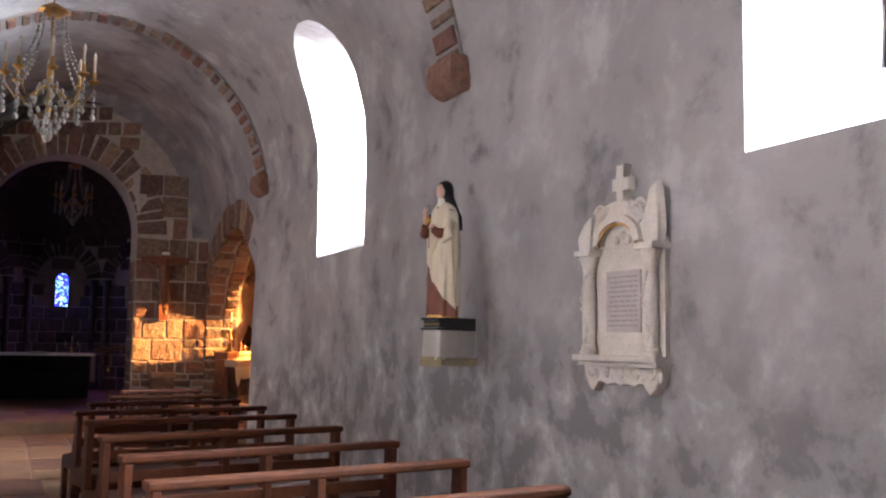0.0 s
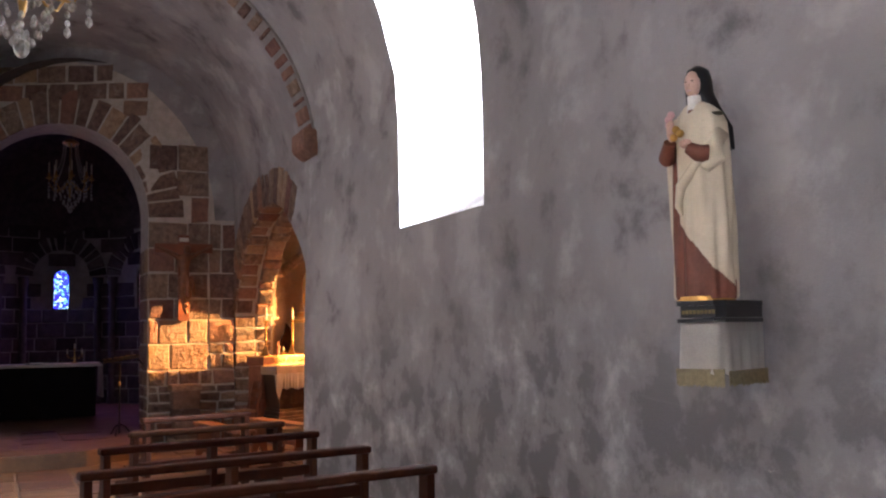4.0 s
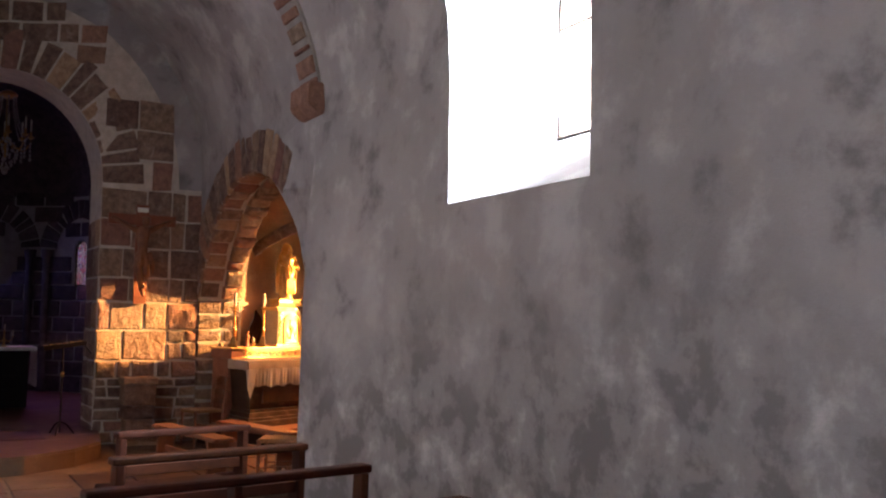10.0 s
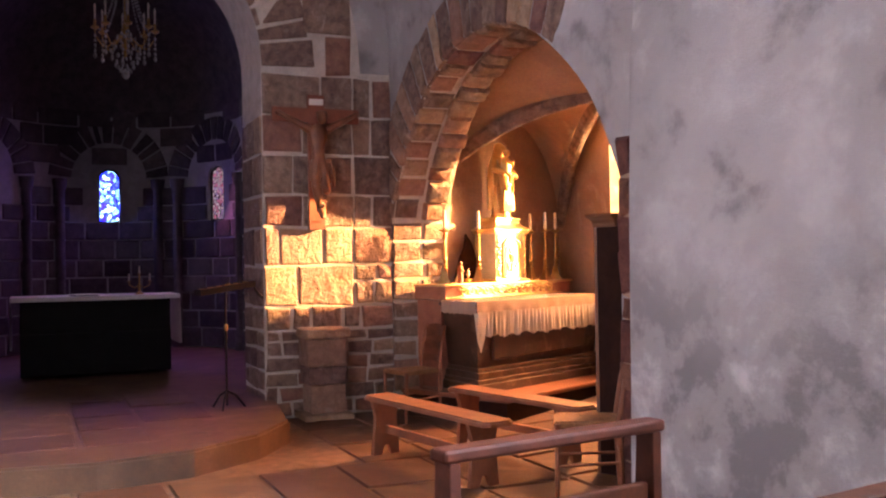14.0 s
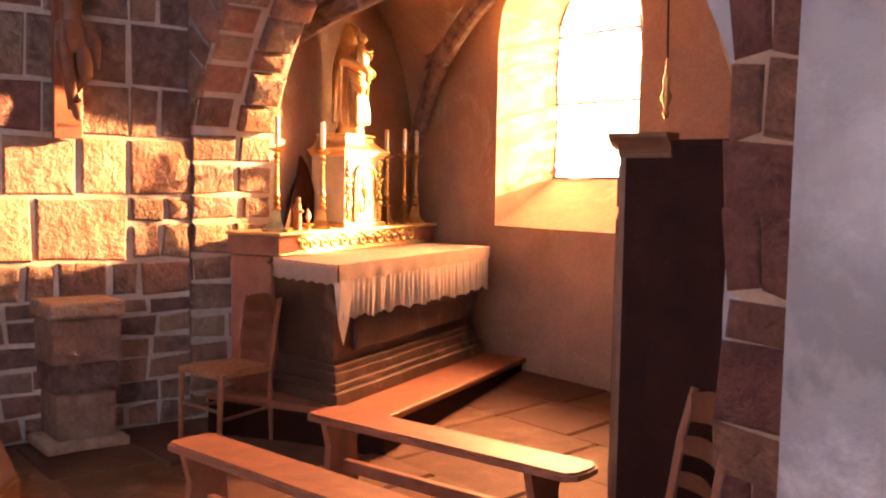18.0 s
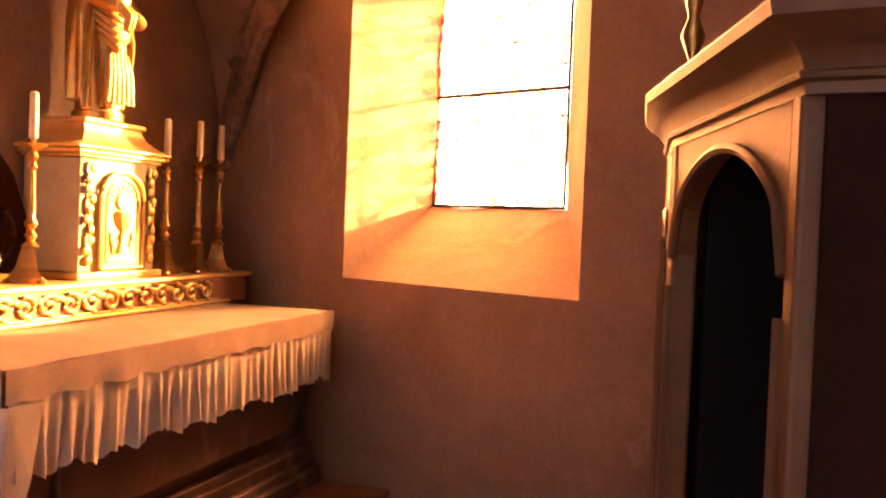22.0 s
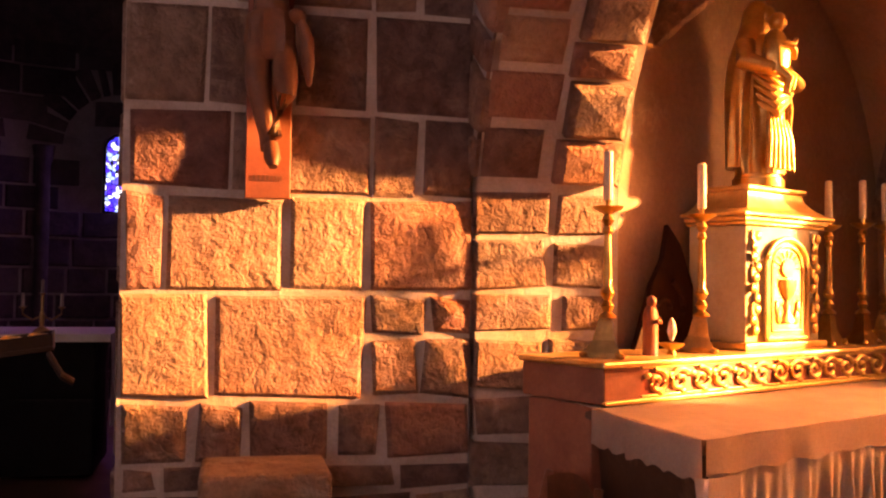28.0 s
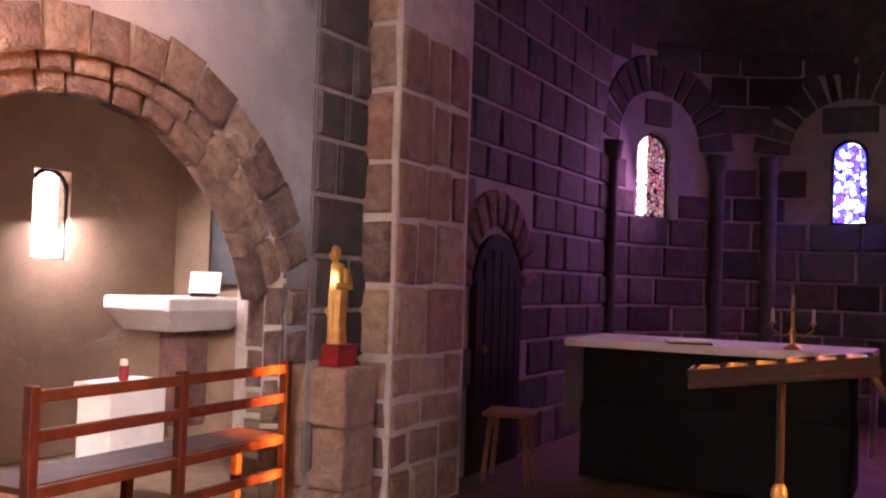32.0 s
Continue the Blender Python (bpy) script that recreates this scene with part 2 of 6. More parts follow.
CELADON = shade("grey_green_paint", (0.42, 0.4, 0.3), (0.36, 0.34, 0.25), 0.55, scale=8, bump=0.08)
SKYGLOW = glow("bright_sky", (1.0, 0.98, 0.95), 0.45)
DIMSKY = glow("shaded_sky", (1.0, 0.98, 1.0), 0.22)
GOLDSKY = glow("low_sun_sky", (1.0, 0.88, 0.6), 1.3)
AMBER = glass("amber_stained_glass", [(1, 0.62, 0.22), (1, 0.8, 0.42), (1, 0.84, 0.5), (0.9, 0.45, 0.15), (1, 0.72, 0.34), (1, 0.7, 0.5), (1, 0.86, 0.6)], 17, 0.03)
BLUEGL = glass("blue_stained_glass", [(0.06, 0.08, 1), (0.02, 0.03, 1), (0.2, 0.5, 1), (0.6, 0.95, 1), (0.05, 0.02, 0.9)], 22, 0.08)
PINKGL = glass("pink_stained_glass", [(1, 0.5, 0.7), (1, 0.8, 0.85), (0.75, 0.5, 1), (1, 0.9, 0.95), (1, 0.3, 0.5)], 22, 0.08)
CLEAR = glass("clear_leaded_glass", [(0.95, 0.97, 1), (0.9, 0.95, 1), (1, 1, 1)], 8, 0.008)


# ---- building helpers ----
def mesh_of(name, bm, mat, smooth=False):
    me = bpy.data.meshes.new(name)
    bmesh.ops.recalc_face_normals(bm, faces=bm.faces[:])
    bm.to_mesh(me)
    bm.free()
    me.materials.append(mat)
    if smooth:
        me.polygons.foreach_set("use_smooth", [True] * len(me.polygons))
        me.set_sharp_from_angle(angle=radians(42))
    return me


def part(name, bm, mat, parent=None, label="", smooth=False):
    ob = new(name, mesh_of(name, bm, mat, smooth))
    ob.parent = parent
    if label:
        ob["label"] = label
    return ob


def thing(name, label, category, group="", kind="", at=None):
    ob = new(name)
    if at is not None:
        ob.matrix_world = at
    return tagged(ob, label, category, group, kind)


def setting(name, bm, mat, label, category, smooth=False):
    return tagged(part(name, bm, mat, None, "", smooth), label, category, kind="structure")


def box(bm, x0, x1, y0, y1, z0, z1, bevel=0.0, m=None):
    r = bmesh.ops.create_cube(bm, size=1.0, matrix=Matrix.Translation(((x0 + x1) / 2, (y0 + y1) / 2, (z0 + z1) / 2)) @ Matrix.Diagonal((abs(x1 - x0), abs(y1 - y0), abs(z1 - z0), 1)))
    vs = r["verts"]
    if bevel:
        es = list({e for v in vs for e in v.link_edges})
        vs = [v for v in bmesh.ops.bevel(bm, geom=es, offset=bevel, segments=2, profile=0.5, affect="EDGES")["verts"]]
    if m is not None:
        bmesh.ops.transform(bm, matrix=m, verts=list({v for v in vs if v.is_valid}))
    return bm


def boxed(x0, x1, y0, y1, z0, z1, bevel=0.008, m=None):
    return box(bmesh.new(), x0, x1, y0, y1, z0, z1, bevel, m)


def lathe(profile, seg=20, m=None, bm=None, squash=1.0):
    """A turned body from (radius, height) pairs."""
    bm = bm or bmesh.new()
    rings = []
    for r, z in profile:
        ring = [bm.verts.new((max(r, 1e-4) * math.cos(2 * math.pi * k / seg), squash * max(r, 1e-4) * math.sin(2 * math.pi * k / seg), z)) for k in range(seg)]
        rings.append(ring)
    for a, b in zip(rings, rings[1:]):
        for k in range(seg):
            bm.faces.new((a[k], a[(k + 1) % seg], b[(k + 1) % seg], b[k]))
    bm.faces.new(rings[0][::-1])
    bm.faces.new(rings[-1])
    if m is not None:
        bmesh.ops.transform(bm, matrix=m, verts=[v for ring in rings for v in ring])
    return bm


def tube(points, radius, seg=8, bm=None):
    """A round bar along points; radius is one number or one per point."""
    bm = bm or bmesh.new()
    pts = [Vector(p) for p in points]
    rad = radius if isinstance(radius, (list, tuple)) else [radius] * len(pts)
    rings = []
    for k, p in enumerate(pts):
        d = (pts[min(k + 1, len(pts) - 1)] - pts[max(k - 1, 0)]).normalized()
        a = d.orthogonal().normalized() if abs(d.z) > 0.95 else d.cross(Vector((0, 0, 1))).normalized()
        b = d.cross(a)
        rings.append([bm.verts.new(p + rad[k] * (math.cos(2 * math.pi * j / seg) * a + math.sin(2 * math.pi * j / seg) * b)) for j in range(seg)])
    for a, b in zip(rings, rings[1:]):
        for k in range(seg):
            bm.faces.new((a[k], a[(k + 1) % seg], b[(k + 1) % seg], b[k]))
    bm.faces.new(rings[0][::-1])
    bm.faces.new(rings[-1])
    return bm


def prism(poly, depth, m=None, bevel=0.0, bm=None):
    """A flat outline (x, z) given depth along y."""
    bm = bm or bmesh.new()
    a = [bm.verts.new((x, 0, z)) for x, z in poly]
    b = [bm.verts.new((x, depth, z)) for x, z in poly]
    fs = [bm.faces.new(a), bm.faces.new(b[::-1])]
    for k in range(len(poly)):
        fs.append(bm.faces.new((a[k], b[k], b[(k + 1) % len(poly)], a[(k + 1) % len(poly)])))
    if bevel:
        es = list({e for f in fs[:2] for e in f.edges})
        bmesh.ops.bevel(bm, geom=es, offset=bevel, segments=2, profile=0.5, affect="EDGES")
    if m is not None:
        bmesh.ops.transform(bm, matrix=m, verts=bm.verts[:])
    return bm


def sheet(outer, holes, front, cuts_u=(), cuts_v=(), back=None, wobble=0.0):
    """A wall drawn in (u, v) with openings, bent into place by front(u, v); holes are (outline, outline behind, placing behind)."""
    bm = bmesh.new()
    loops = [outer] + [h[0] for h in holes]
    flat = [Vector((u, v, 0)) for loop in loops for u, v in loop]
    from_mathutils = tess([[Vector((u, v, 0)) for u, v in loop] for loop in loops])
    vs = [bm.verts.new(p) for p in flat]
    for tri in from_mathutils:
        try:
            bm.faces.new([vs[k] for k in tri])
        except ValueError:
            pass
    for axis, cuts in ((0, cuts_u), (1, cuts_v)):
        for c in cuts:
            p, nrm = [0, 0, 0], [0, 0, 0]
            p[axis], nrm[axis] = c, 1
            bmesh.ops.bisect_plane(bm, geom=bm.verts[:] + bm.edges[:] + bm.faces[:], plane_co=p, plane_no=nrm)
    boxes = [(min(p for p, _ in h[0]), max(p for p, _ in h[0]), min(q for _, q in h[0]), max(q for _, q in h[0])) for h in holes]
    for v in bm.verts:
        far = min([1.0] + [math.hypot(max(a - v.co.x, 0, v.co.x - b), max(c - v.co.y, 0, v.co.y - d)) / 0.5 for a, b, c, d in boxes])
        w = noise.noise(Vector((v.co.x * 1.3, v.co.y * 1.3, 3.1))) * wobble * far
        v.co = Vector(front(v.co.x, v.co.y)) + Vector((w * 0.3, w, 0))
    for line, line2, place in holes:
        steps = 4
        n = len(line)
        dense = []
        for k in range(n):
            (a, b), (c, d) = line[k], line[(k + 1) % n]
            (e, f), (g, h) = line2[k], line2[(k + 1) % n]
            for j in range(steps):
                q = j / steps
                w = noise.noise(Vector(((a + q * (c - a)) * 3, (b + q * (d - b)) * 3, 1.7))) * 0.012
                dense.append((front(a + q * (c - a), b + q * (d - b)), place(e + q * (g - e) + w, f + q * (h - f) + w)))
        fa = [bm.verts.new(p) for p, _ in dense]
        mid = [bm.verts.new(Vector(p).lerp(Vector(r), 0.5) + Vector((noise.noise(Vector(p) * 4) * 0.012,) * 3)) for p, r in dense]
        fb = [bm.verts.new(r) for _, r in dense]
        for k in range(len(dense)):
            j = (k + 1) % len(dense)
            bm.faces.new((fa[k], fa[j], mid[j], mid[k]))
            bm.faces.new((mid[k], mid[j], fb[j], fb[k]))
    return bm


def tess(loops):
    from mathutils.geometry import tessellate_polygon
    return tessellate_polygon(loops)


def arch_line(cx, half, zs, rise, radius, n=14):
    """Points of a two-centred arch from its right foot to its left foot."""
    def side(sign):
        ax, az, bx, bz = half, zs, 0.0, zs + rise
        mx, mz = (ax + bx) / 2, (az + bz) / 2
        c = math.hypot(ax - bx, az - bz) / 2
        h = math.sqrt(max(radius * radius - c * c, 0))
        dx, dz = (bx - ax) / (2 * c), (bz - az) / (2 * c)
        ox, oz = mx + dz * -h, mz - dx * -h
        if oz > mz:
            ox, oz = mx + dz * h, mz - dx * h
        a0, a1 = math.atan2(az - oz, ax - ox), math.atan2(bz - oz, bx - ox)
        return [(cx + sign * (ox + radius * math.cos(a0 + (a1 - a0) * k / n)), oz + radius * math.sin(a0 + (a1 - a0) * k / n)) for k in range(n + 1)]
    right, left = side(1), side(-1)
    return right + left[::-1][1:]


def round_top(x0, x1, z0, z1, n=10, pointed=0.0):
    """Outline of a window with a round (or a little pointed) head; z1 is its crown."""
    r = (x1 - x0) / 2
    c = (x0 + x1) / 2
    rise = r * (1 + pointed)
    pts = [(x0, z0), (x1, z0)]
    for k in range(n + 1):
        a = math.pi * k / n
        pts.append((c + r * math.cos(a), z1 - rise + rise * (math.sin(a) ** (1.0 if not pointed else 1.0 - 0.25 * pointed))))
    return pts


def block(corners, thick, way, round_by=0.014):
    """A stone from the four corners of its face: way is the outward direction, thick how deep it goes."""
    bm = bmesh.new()
    c = sum((Vector(p) for p in corners), Vector()) / 4
    way = Vector(way)
    rings = []
    for off, shrink in ((-thick, 0.0), (-round_by, 0.0), (0.0, round_by * 1.1)):
        ring = []
        for p in corners:
            p = Vector(p)
            d = c - p
            ring.append(bm.verts.new(p + d.normalized() * min(shrink * 1.4, d.length * 0.4) + way * (off + random.uniform(-0.004, 0.006) * (off == 0.0))))
        rings.append(ring)
    for a, b in zip(rings, rings[1:]):
        for k in range(4):
            bm.faces.new((a[k], a[(k + 1) % 4], b[(k + 1) % 4], b[k]))
    mid = bm.verts.new(sum((v.co for v in rings[-1]), Vector()) / 4 + way * random.uniform(0.002, 0.012))
    for k in range(4):
        bm.faces.new((rings[-1][k], rings[-1][(k + 1) % 4], mid))
    return bm


def courses(parent, u0, u1, zs, place, way, mats, widths=(0.3, 0.62), gap=0.022, thick=0.05, keep=None, name="stone"):
    """Coursed blocks on a face: place(u, z) gives the point, way the outward direction."""
    for z0, z1 in zip(zs, zs[1:]):
        u = u0
        while u < u1 - 0.05:
            w = random.uniform(*widths)
            v = u + w
            if u1 - v < widths[0] * 0.6:
                v = u1
            v = min(v, u1)
            if keep is None or keep((u + v) / 2, (z0 + z1) / 2, u, v, z0, z1):
                j = [random.uniform(-0.013, 0.013) for _ in range(8)]
                cs = [place(u + gap / 2 + j[0], z0 + gap / 2 + j[1]), place(v - gap / 2 + j[2], z0 + gap / 2 + j[3]), place(v - gap / 2 + j[4], z1 - gap / 2 + j[5]), place(u + gap / 2 + j[6], z1 - gap / 2 + j[7])]
                part(name, block(cs, thick, way, random.uniform(0.01, 0.02)), random.choice(mats), parent)
            u = v


def ring(parent, line, out, place, way, mats, thick, count, name="voussoir", gap=0.02, vary=0.0):
    """Arch stones along a line of (u, z): out is how far they reach outward from the line."""
    pts = [Vector((u, 0, z)) for u, z in line]
    lens = [0.0]
    for a, b in zip(pts, pts[1:]):
        lens.append(lens[-1] + (b - a).length)

    def at(s):
        s = min(max(s, 0), lens[-1])
        k = max(i for i in range(len(lens) - 1) if lens[i] <= s)
        q = (s - lens[k]) / max(lens[k + 1] - lens[k], 1e-6)
        p = pts[k].lerp(pts[k + 1], min(q, 1))
        d = (pts[k + 1] - pts[k]).normalized()
        return p, Vector((d.z, 0, -d.x))
    cuts = [lens[-1] * (k + (random.uniform(-0.18, 0.18) if 0 < k < count else 0)) / count for k in range(count + 1)]
    for s0, s1 in zip(cuts, cuts[1:]):
        o = out * (1 + random.uniform(-vary, vary))
        (p, a), (q, b) = at(s0 + gap / 2), at(s1 - gap / 2)
        if a.z < -0.2:
            a = -a
        cs = [place(p.x, p.z), place(q.x, q.z), place(q.x + b.x * o, q.z + b.z * o), place(p.x + a.x * o, p.z + a.z * o)]
        part(name, block(cs, thick, way, 0.016), random.choice(mats), parent)


# ---- the large structure ----
HALF, SPRING, CROWN = 2.475, 3.55, 3.55 + math.pi / 2 * 2.475
WEST = -21.0


def south(u, s):
    if s <= SPRING:
        return (u, 0.0, s)
    a = (s - SPRING) / HALF
    return (u, HALF - HALF * math.cos(a), SPRING + HALF * math.sin(a))


def north(u, s):
    x, y, z = south(u, s)
    return (x, 2 * HALF - y, z)


def wall_material():
    """Grey cement render with old patches above and pale damp blooms below."""
    m = bpy.data.materials.new("nave_plaster")
    m.use_nodes = True
    n, l = m.node_tree.nodes, m.node_tree.links
    b = n["Principled BSDF"]
    b.inputs["Roughness"].default_value, b.inputs["Specular IOR Level"].default_value = 0.93, 0.25
    geo, sep = n.new("ShaderNodeNewGeometry"), n.new("ShaderNodeSeparateXYZ")
    l.new(geo.outputs["Position"], sep.inputs[0])

    def nz(s, detail, rgh, distort=0.0):
        t = n.new("ShaderNodeTexNoise")
        t.inputs["Scale"].default_value, t.inputs["Detail"].default_value = s, detail
        t.inputs["Roughness"].default_value, t.inputs["Distortion"].default_value = rgh, distort
        l.new(geo.outputs["Position"], t.inputs["Vector"])
        return t.outputs[0]

    def rng(sock, a, z):
        r = n.new("ShaderNodeMapRange")
        r.interpolation_type = "SMOOTHSTEP"
        r.inputs[1].default_value, r.inputs[2].default_value = a, z
        l.new(sock, r.inputs[0])
        return r.outputs[0]

    def mix(fac, a, z):
        x = n.new("ShaderNodeMix")
        x.data_type = "RGBA"
        l.new(fac, x.inputs[0])
        for sock, val in ((x.inputs[6], a), (x.inputs[7], z)):
            if isinstance(val, tuple):
                sock.default_value = (*val, 1)
            else:
                l.new(val, sock)
        return x.outputs[2]

    def maths(op, a, z):
        x = n.new("ShaderNodeMath")
        x.operation = op
        for sock, val in ((x.inputs[0], a), (x.inputs[1], z)):
            if isinstance(val, (int, float)):
                sock.default_value = val
            else:
                l.new(val, sock)
        return x.outputs[0]

    big, mid, fine, bloom = nz(0.5, 5, 0.6, 0.0), nz(1.5, 8, 0.62, 0.15), nz(60, 4, 0.7), nz(2.4, 9, 0.62, 0.12)
    col = mix(rng(big, 0.35, 0.65), (0.27, 0.255, 0.258), (0.35, 0.332, 0.335))
    col = mix(rng(mid, 0.5, 0.66), col, (0.41, 0.395, 0.397))
    col = mix(rng(mid, 0.48, 0.3), col, (0.16, 0.15, 0.155))
    low = rng(maths("ADD", sep.outputs[2], maths("MULTIPLY", big, 1.6)), 2.9, 1.7)
    damp = mix(rng(bloom, 0.42, 0.52), (0.19, 0.182, 0.188), (0.29, 0.28, 0.285))
    damp = mix(rng(bloom, 0.52, 0.7), damp, (0.5, 0.49, 0.5))
    col = mix(low, col, damp)
    col = mix(rng(fine, 0.66, 0.84), col, (0.17, 0.162, 0.162))
    l.new(col, b.inputs["Base Color"])
    bp = n.new("ShaderNodeBump")
    bp.inputs["Strength"].default_value, bp.inputs["Distance"].default_value = 0.5, 0.03
    l.new(maths("ADD", maths("MULTIPLY", fine, 0.25), mid), bp.inputs["Height"])
    l.new(bp.outputs[0], b.inputs["Normal"])
    return m


NAVE = wall_material()

# the chapel arch: its soffit line in the plane of the south wall
ARCH = arch_line(-2.03, 2.03, 1.9, 1.45, 2.2)
W1 = (round_top(-8.54, -6.86, 2.5, 5.25), round_top(-8.3, -7.02, 3.05, 4.7))
W2 = ([(x - 7.5, z) for x, z in W1[0]], [(x - 7.5, z) for x, z in W1[1]])
OUT = lambda u, v: (u, -0.9, v)
SOUTHLINE = [(WEST, 0), (-4.06, 0)] + ARCH[::-1] + [(0.0, 0.0), (0.05, 0.0), (0.05, 3.7), (1.6, 3.7), (1.6, CROWN), (WEST, CROWN)]
_cv = [SPRING + 0.16 * k for k in range(0, 25)]
_cu = [-20 + k * 1.0 for k in range(21)]
setting("wall_south", sheet(SOUTHLINE, [(W1[0], W1[1], OUT), (W2[0], W2[1], OUT)], south, _cu, [0.6, 1.2, 1.8, 2.4, 3.0, 3.5] + _cv, wobble=0.03), NAVE, "grey cement plaster with pale damp blooms and deep splayed windows", "wall")
NARCH = arch_line(-0.3, 1.3, 1.5, 0.87, 1.31)
HOLE = arch_line(-0.1, 1.75, 1.5, 1.1, 1.76)
BAY = 4.44
NORTHLINE = [(WEST, 0), (-1.85, 0)] + HOLE[::-1] + [(1.65, 0), (1.7, 0), (1.7, 3.4), (1.9, 3.4), (1.9, CROWN), (WEST, CROWN)]
W3 = ([(x - 8.5, z) for x, z in W1[0]], [(x - 8.5, z) for x, z in W1[1]])
setting("wall_north", sheet(NORTHLINE, [(W3[0], W3[1], lambda u, v: (u, 2 * HALF + 0.9, v))], north, _cu, [0.6, 1.2, 1.8, 2.4, 3.0, 3.5] + _cv, wobble=0.03), NAVE, "grey cement plaster with a low stone arch", "wall")
bm = sheet([(-0.3, 0), (5.3, 0), (5.3, 6.6), (-0.3, 6.6)], [], lambda u, v: (WEST, u, v))
_bay = [(-4.0, 0), (-1.6, 0)] + NARCH[::-1] + [(1.0, 0), (1.29, 0), (1.29, 3.5), (-4.0, 3.5)]
setting("wall_north_bay", sheet(_bay, [], lambda u, v: (u, BAY, v), [-3, -2, -1, 0], [1, 2, 3], wobble=0.01), NAVE, "thicker bay of grey plaster round the low arch", "wall")
bm_top = boxed(-4.0, 1.29, BAY, 4.95, 3.5, 3.56, 0)
box(bm_top, -4.06, -4.0, BAY, 4.95, 0, 3.56)
setting("wall_north_bay_cap", bm_top, NAVE, "plastered ledge over the thicker wall bay", "wall")
setting("wall_west", bm, NAVE, "plain grey plaster end wall", "wall")

# plaster swells out beside the chapel arch
bm = bmesh.new()
swell = [[bm.verts.new((x, y * q, z)) for x, y in ((-6.6, 0.0), (-5.6, 0.07), (-4.8, 0.16), (-4.44, 0.2), (-4.37, 0.17), (-4.33, -0.03))] for z, q in ((0.0, 1.1), (0.8, 1.0), (1.7, 0.95), (2.6, 0.8), (3.5, 0.3))]
for p, q in zip(swell, swell[1:]):
    for k in range(5):
        bm.faces.new((p[k], p[k + 1], q[k + 1], q[k]))
bm.faces.new(swell[-1])
setting("wall_south_swelling", bm, NAVE, "grey plaster swelling beside the chapel arch", "wall", True)

# soffit of the chapel arch and the outer skin of the south wall
bm = bmesh.new()
line = [(-4.06, 0)] + ARCH[::-1] + [(0.0, 0)]
fa = [bm.verts.new((x, -0.015, z)) for x, z in line]
fb = [bm.verts.new((x, -0.6, z)) for x, z in line]
for k in range(len(line) - 1):
    bm.faces.new((fa[k], fa[k + 1], fb[k + 1], fb[k]))
arch_reveal = setting("wall_arch_soffit", bm, MORTAR, "mortar bed of the stone arch soffit", "wall")
bm = boxed(WEST, -4.9, -0.95, -0.9, -0.2, 2.2, 0)
box(bm, WEST, -4.9, -0.95, -0.9, 5.3, 7.5)
for a, b in ((WEST, -16.0), (-14.3, -8.5), (-6.75, -4.9)):
    box(bm, a, b, -0.95, -0.9, 2.2, 5.3)
setting("wall_south_outside", bm, MORTAR, "outer skin of the nave wall", "wall")

# chancel wall: folded from the south pier to the north pier, with the chancel arch
FOLD = [(0.0, 0.0), (0.0, 1.3), (1.28, 3.94), (1.28, 4.95)]
FL = [0.0, 1.3, 4.234, 5.244]


def folded(u, off=0.0):
    k = 0 if u <= FL[1] else (1 if u <= FL[2] else 2)
    q = (u - FL[k]) / (FL[k + 1] - FL[k])
    (a, b), (c, d) = FOLD[k], FOLD[k + 1]
    return a + q * (c - a) + off, b + q * (d - b)


def chancel(u, z, off=0.0):
    x, y = folded(u, off)
    return (x, y, z)


CARCH = arch_line(2.767, 1.467, 3.35, 1.5, 1.468)
_line = [(0, 0), (1.3, 0)] + CARCH[::-1] + [(4.234, 0), (5.244, 0), (5.244, 6.6), (0, 6.6)]
chancel_wall = setting("wall_chancel", sheet(_line, [], lambda u, z: chancel(u, z, 0.024), [1.3, 4.234], [1, 2, 3, 4, 5]), NAVE, "dark volcanic stone blocks with pale mortar round the chancel arch", "wall")
bm = bmesh.new()
_edge = [(1.3, 0)] + CARCH[::-1] + [(4.234, 0)]
fa = [bm.verts.new(chancel(u, z, 0.02)) for u, z in _edge]
fb = [bm.verts.new(chancel(u, z, 0.9)) for u, z in _edge]
for k in range(len(_edge) - 1):
    bm.faces.new((fa[k], fa[k + 1], fb[k + 1], fb[k]))
part("reveal", bm, MORTAR, chancel_wall)


def stone_zone(u, z):
    return z < 3.35 or math.hypot(u - 2.767, z - 3.35) < 2.42


# mortar bed under the stones round the arch
bm = bmesh.new()
_bed = [(0, 0), (1.3, 0)] + CARCH[::-1] + [(4.234, 0), (5.244, 0), (5.244, 3.35)] + [(2.767 + 2.46 * math.cos(math.pi * k / 24), 3.35 + 2.46 * math.sin(math.pi * k / 24)) for k in range(25) if 0 < 2.767 + 2.46 * math.cos(math.pi * k / 24) < 5.244] + [(0, 3.35)]
_fine = sheet(_bed, [], lambda u, z: chancel(u, z, 0.014), [1.3, 4.234], [1, 2, 3, 4])
part("mortar_bed", _fine, MORTAR, chancel_wall)

# chancel and apse
AX, AY, AR = 5.4, 2.25, 1.9


def apse(u, z):
    """Unrolled: along the south side, round the curve and back along the north side."""
    la, lb = 4.6, math.pi * AR
    if u < la:
        return (AX - la + u, AY - AR, z)
    if u < la + lb:
        a = -math.pi / 2 + (u - la) / AR
        return (AX + AR * math.cos(a), AY + AR * math.sin(a), z)
    return (AX - (u - la - lb), AY + AR, z)


def apse_u(x, y):
    a = math.atan2(y - AY, x - AX)
    return 4.6 + (a + math.pi / 2) * AR


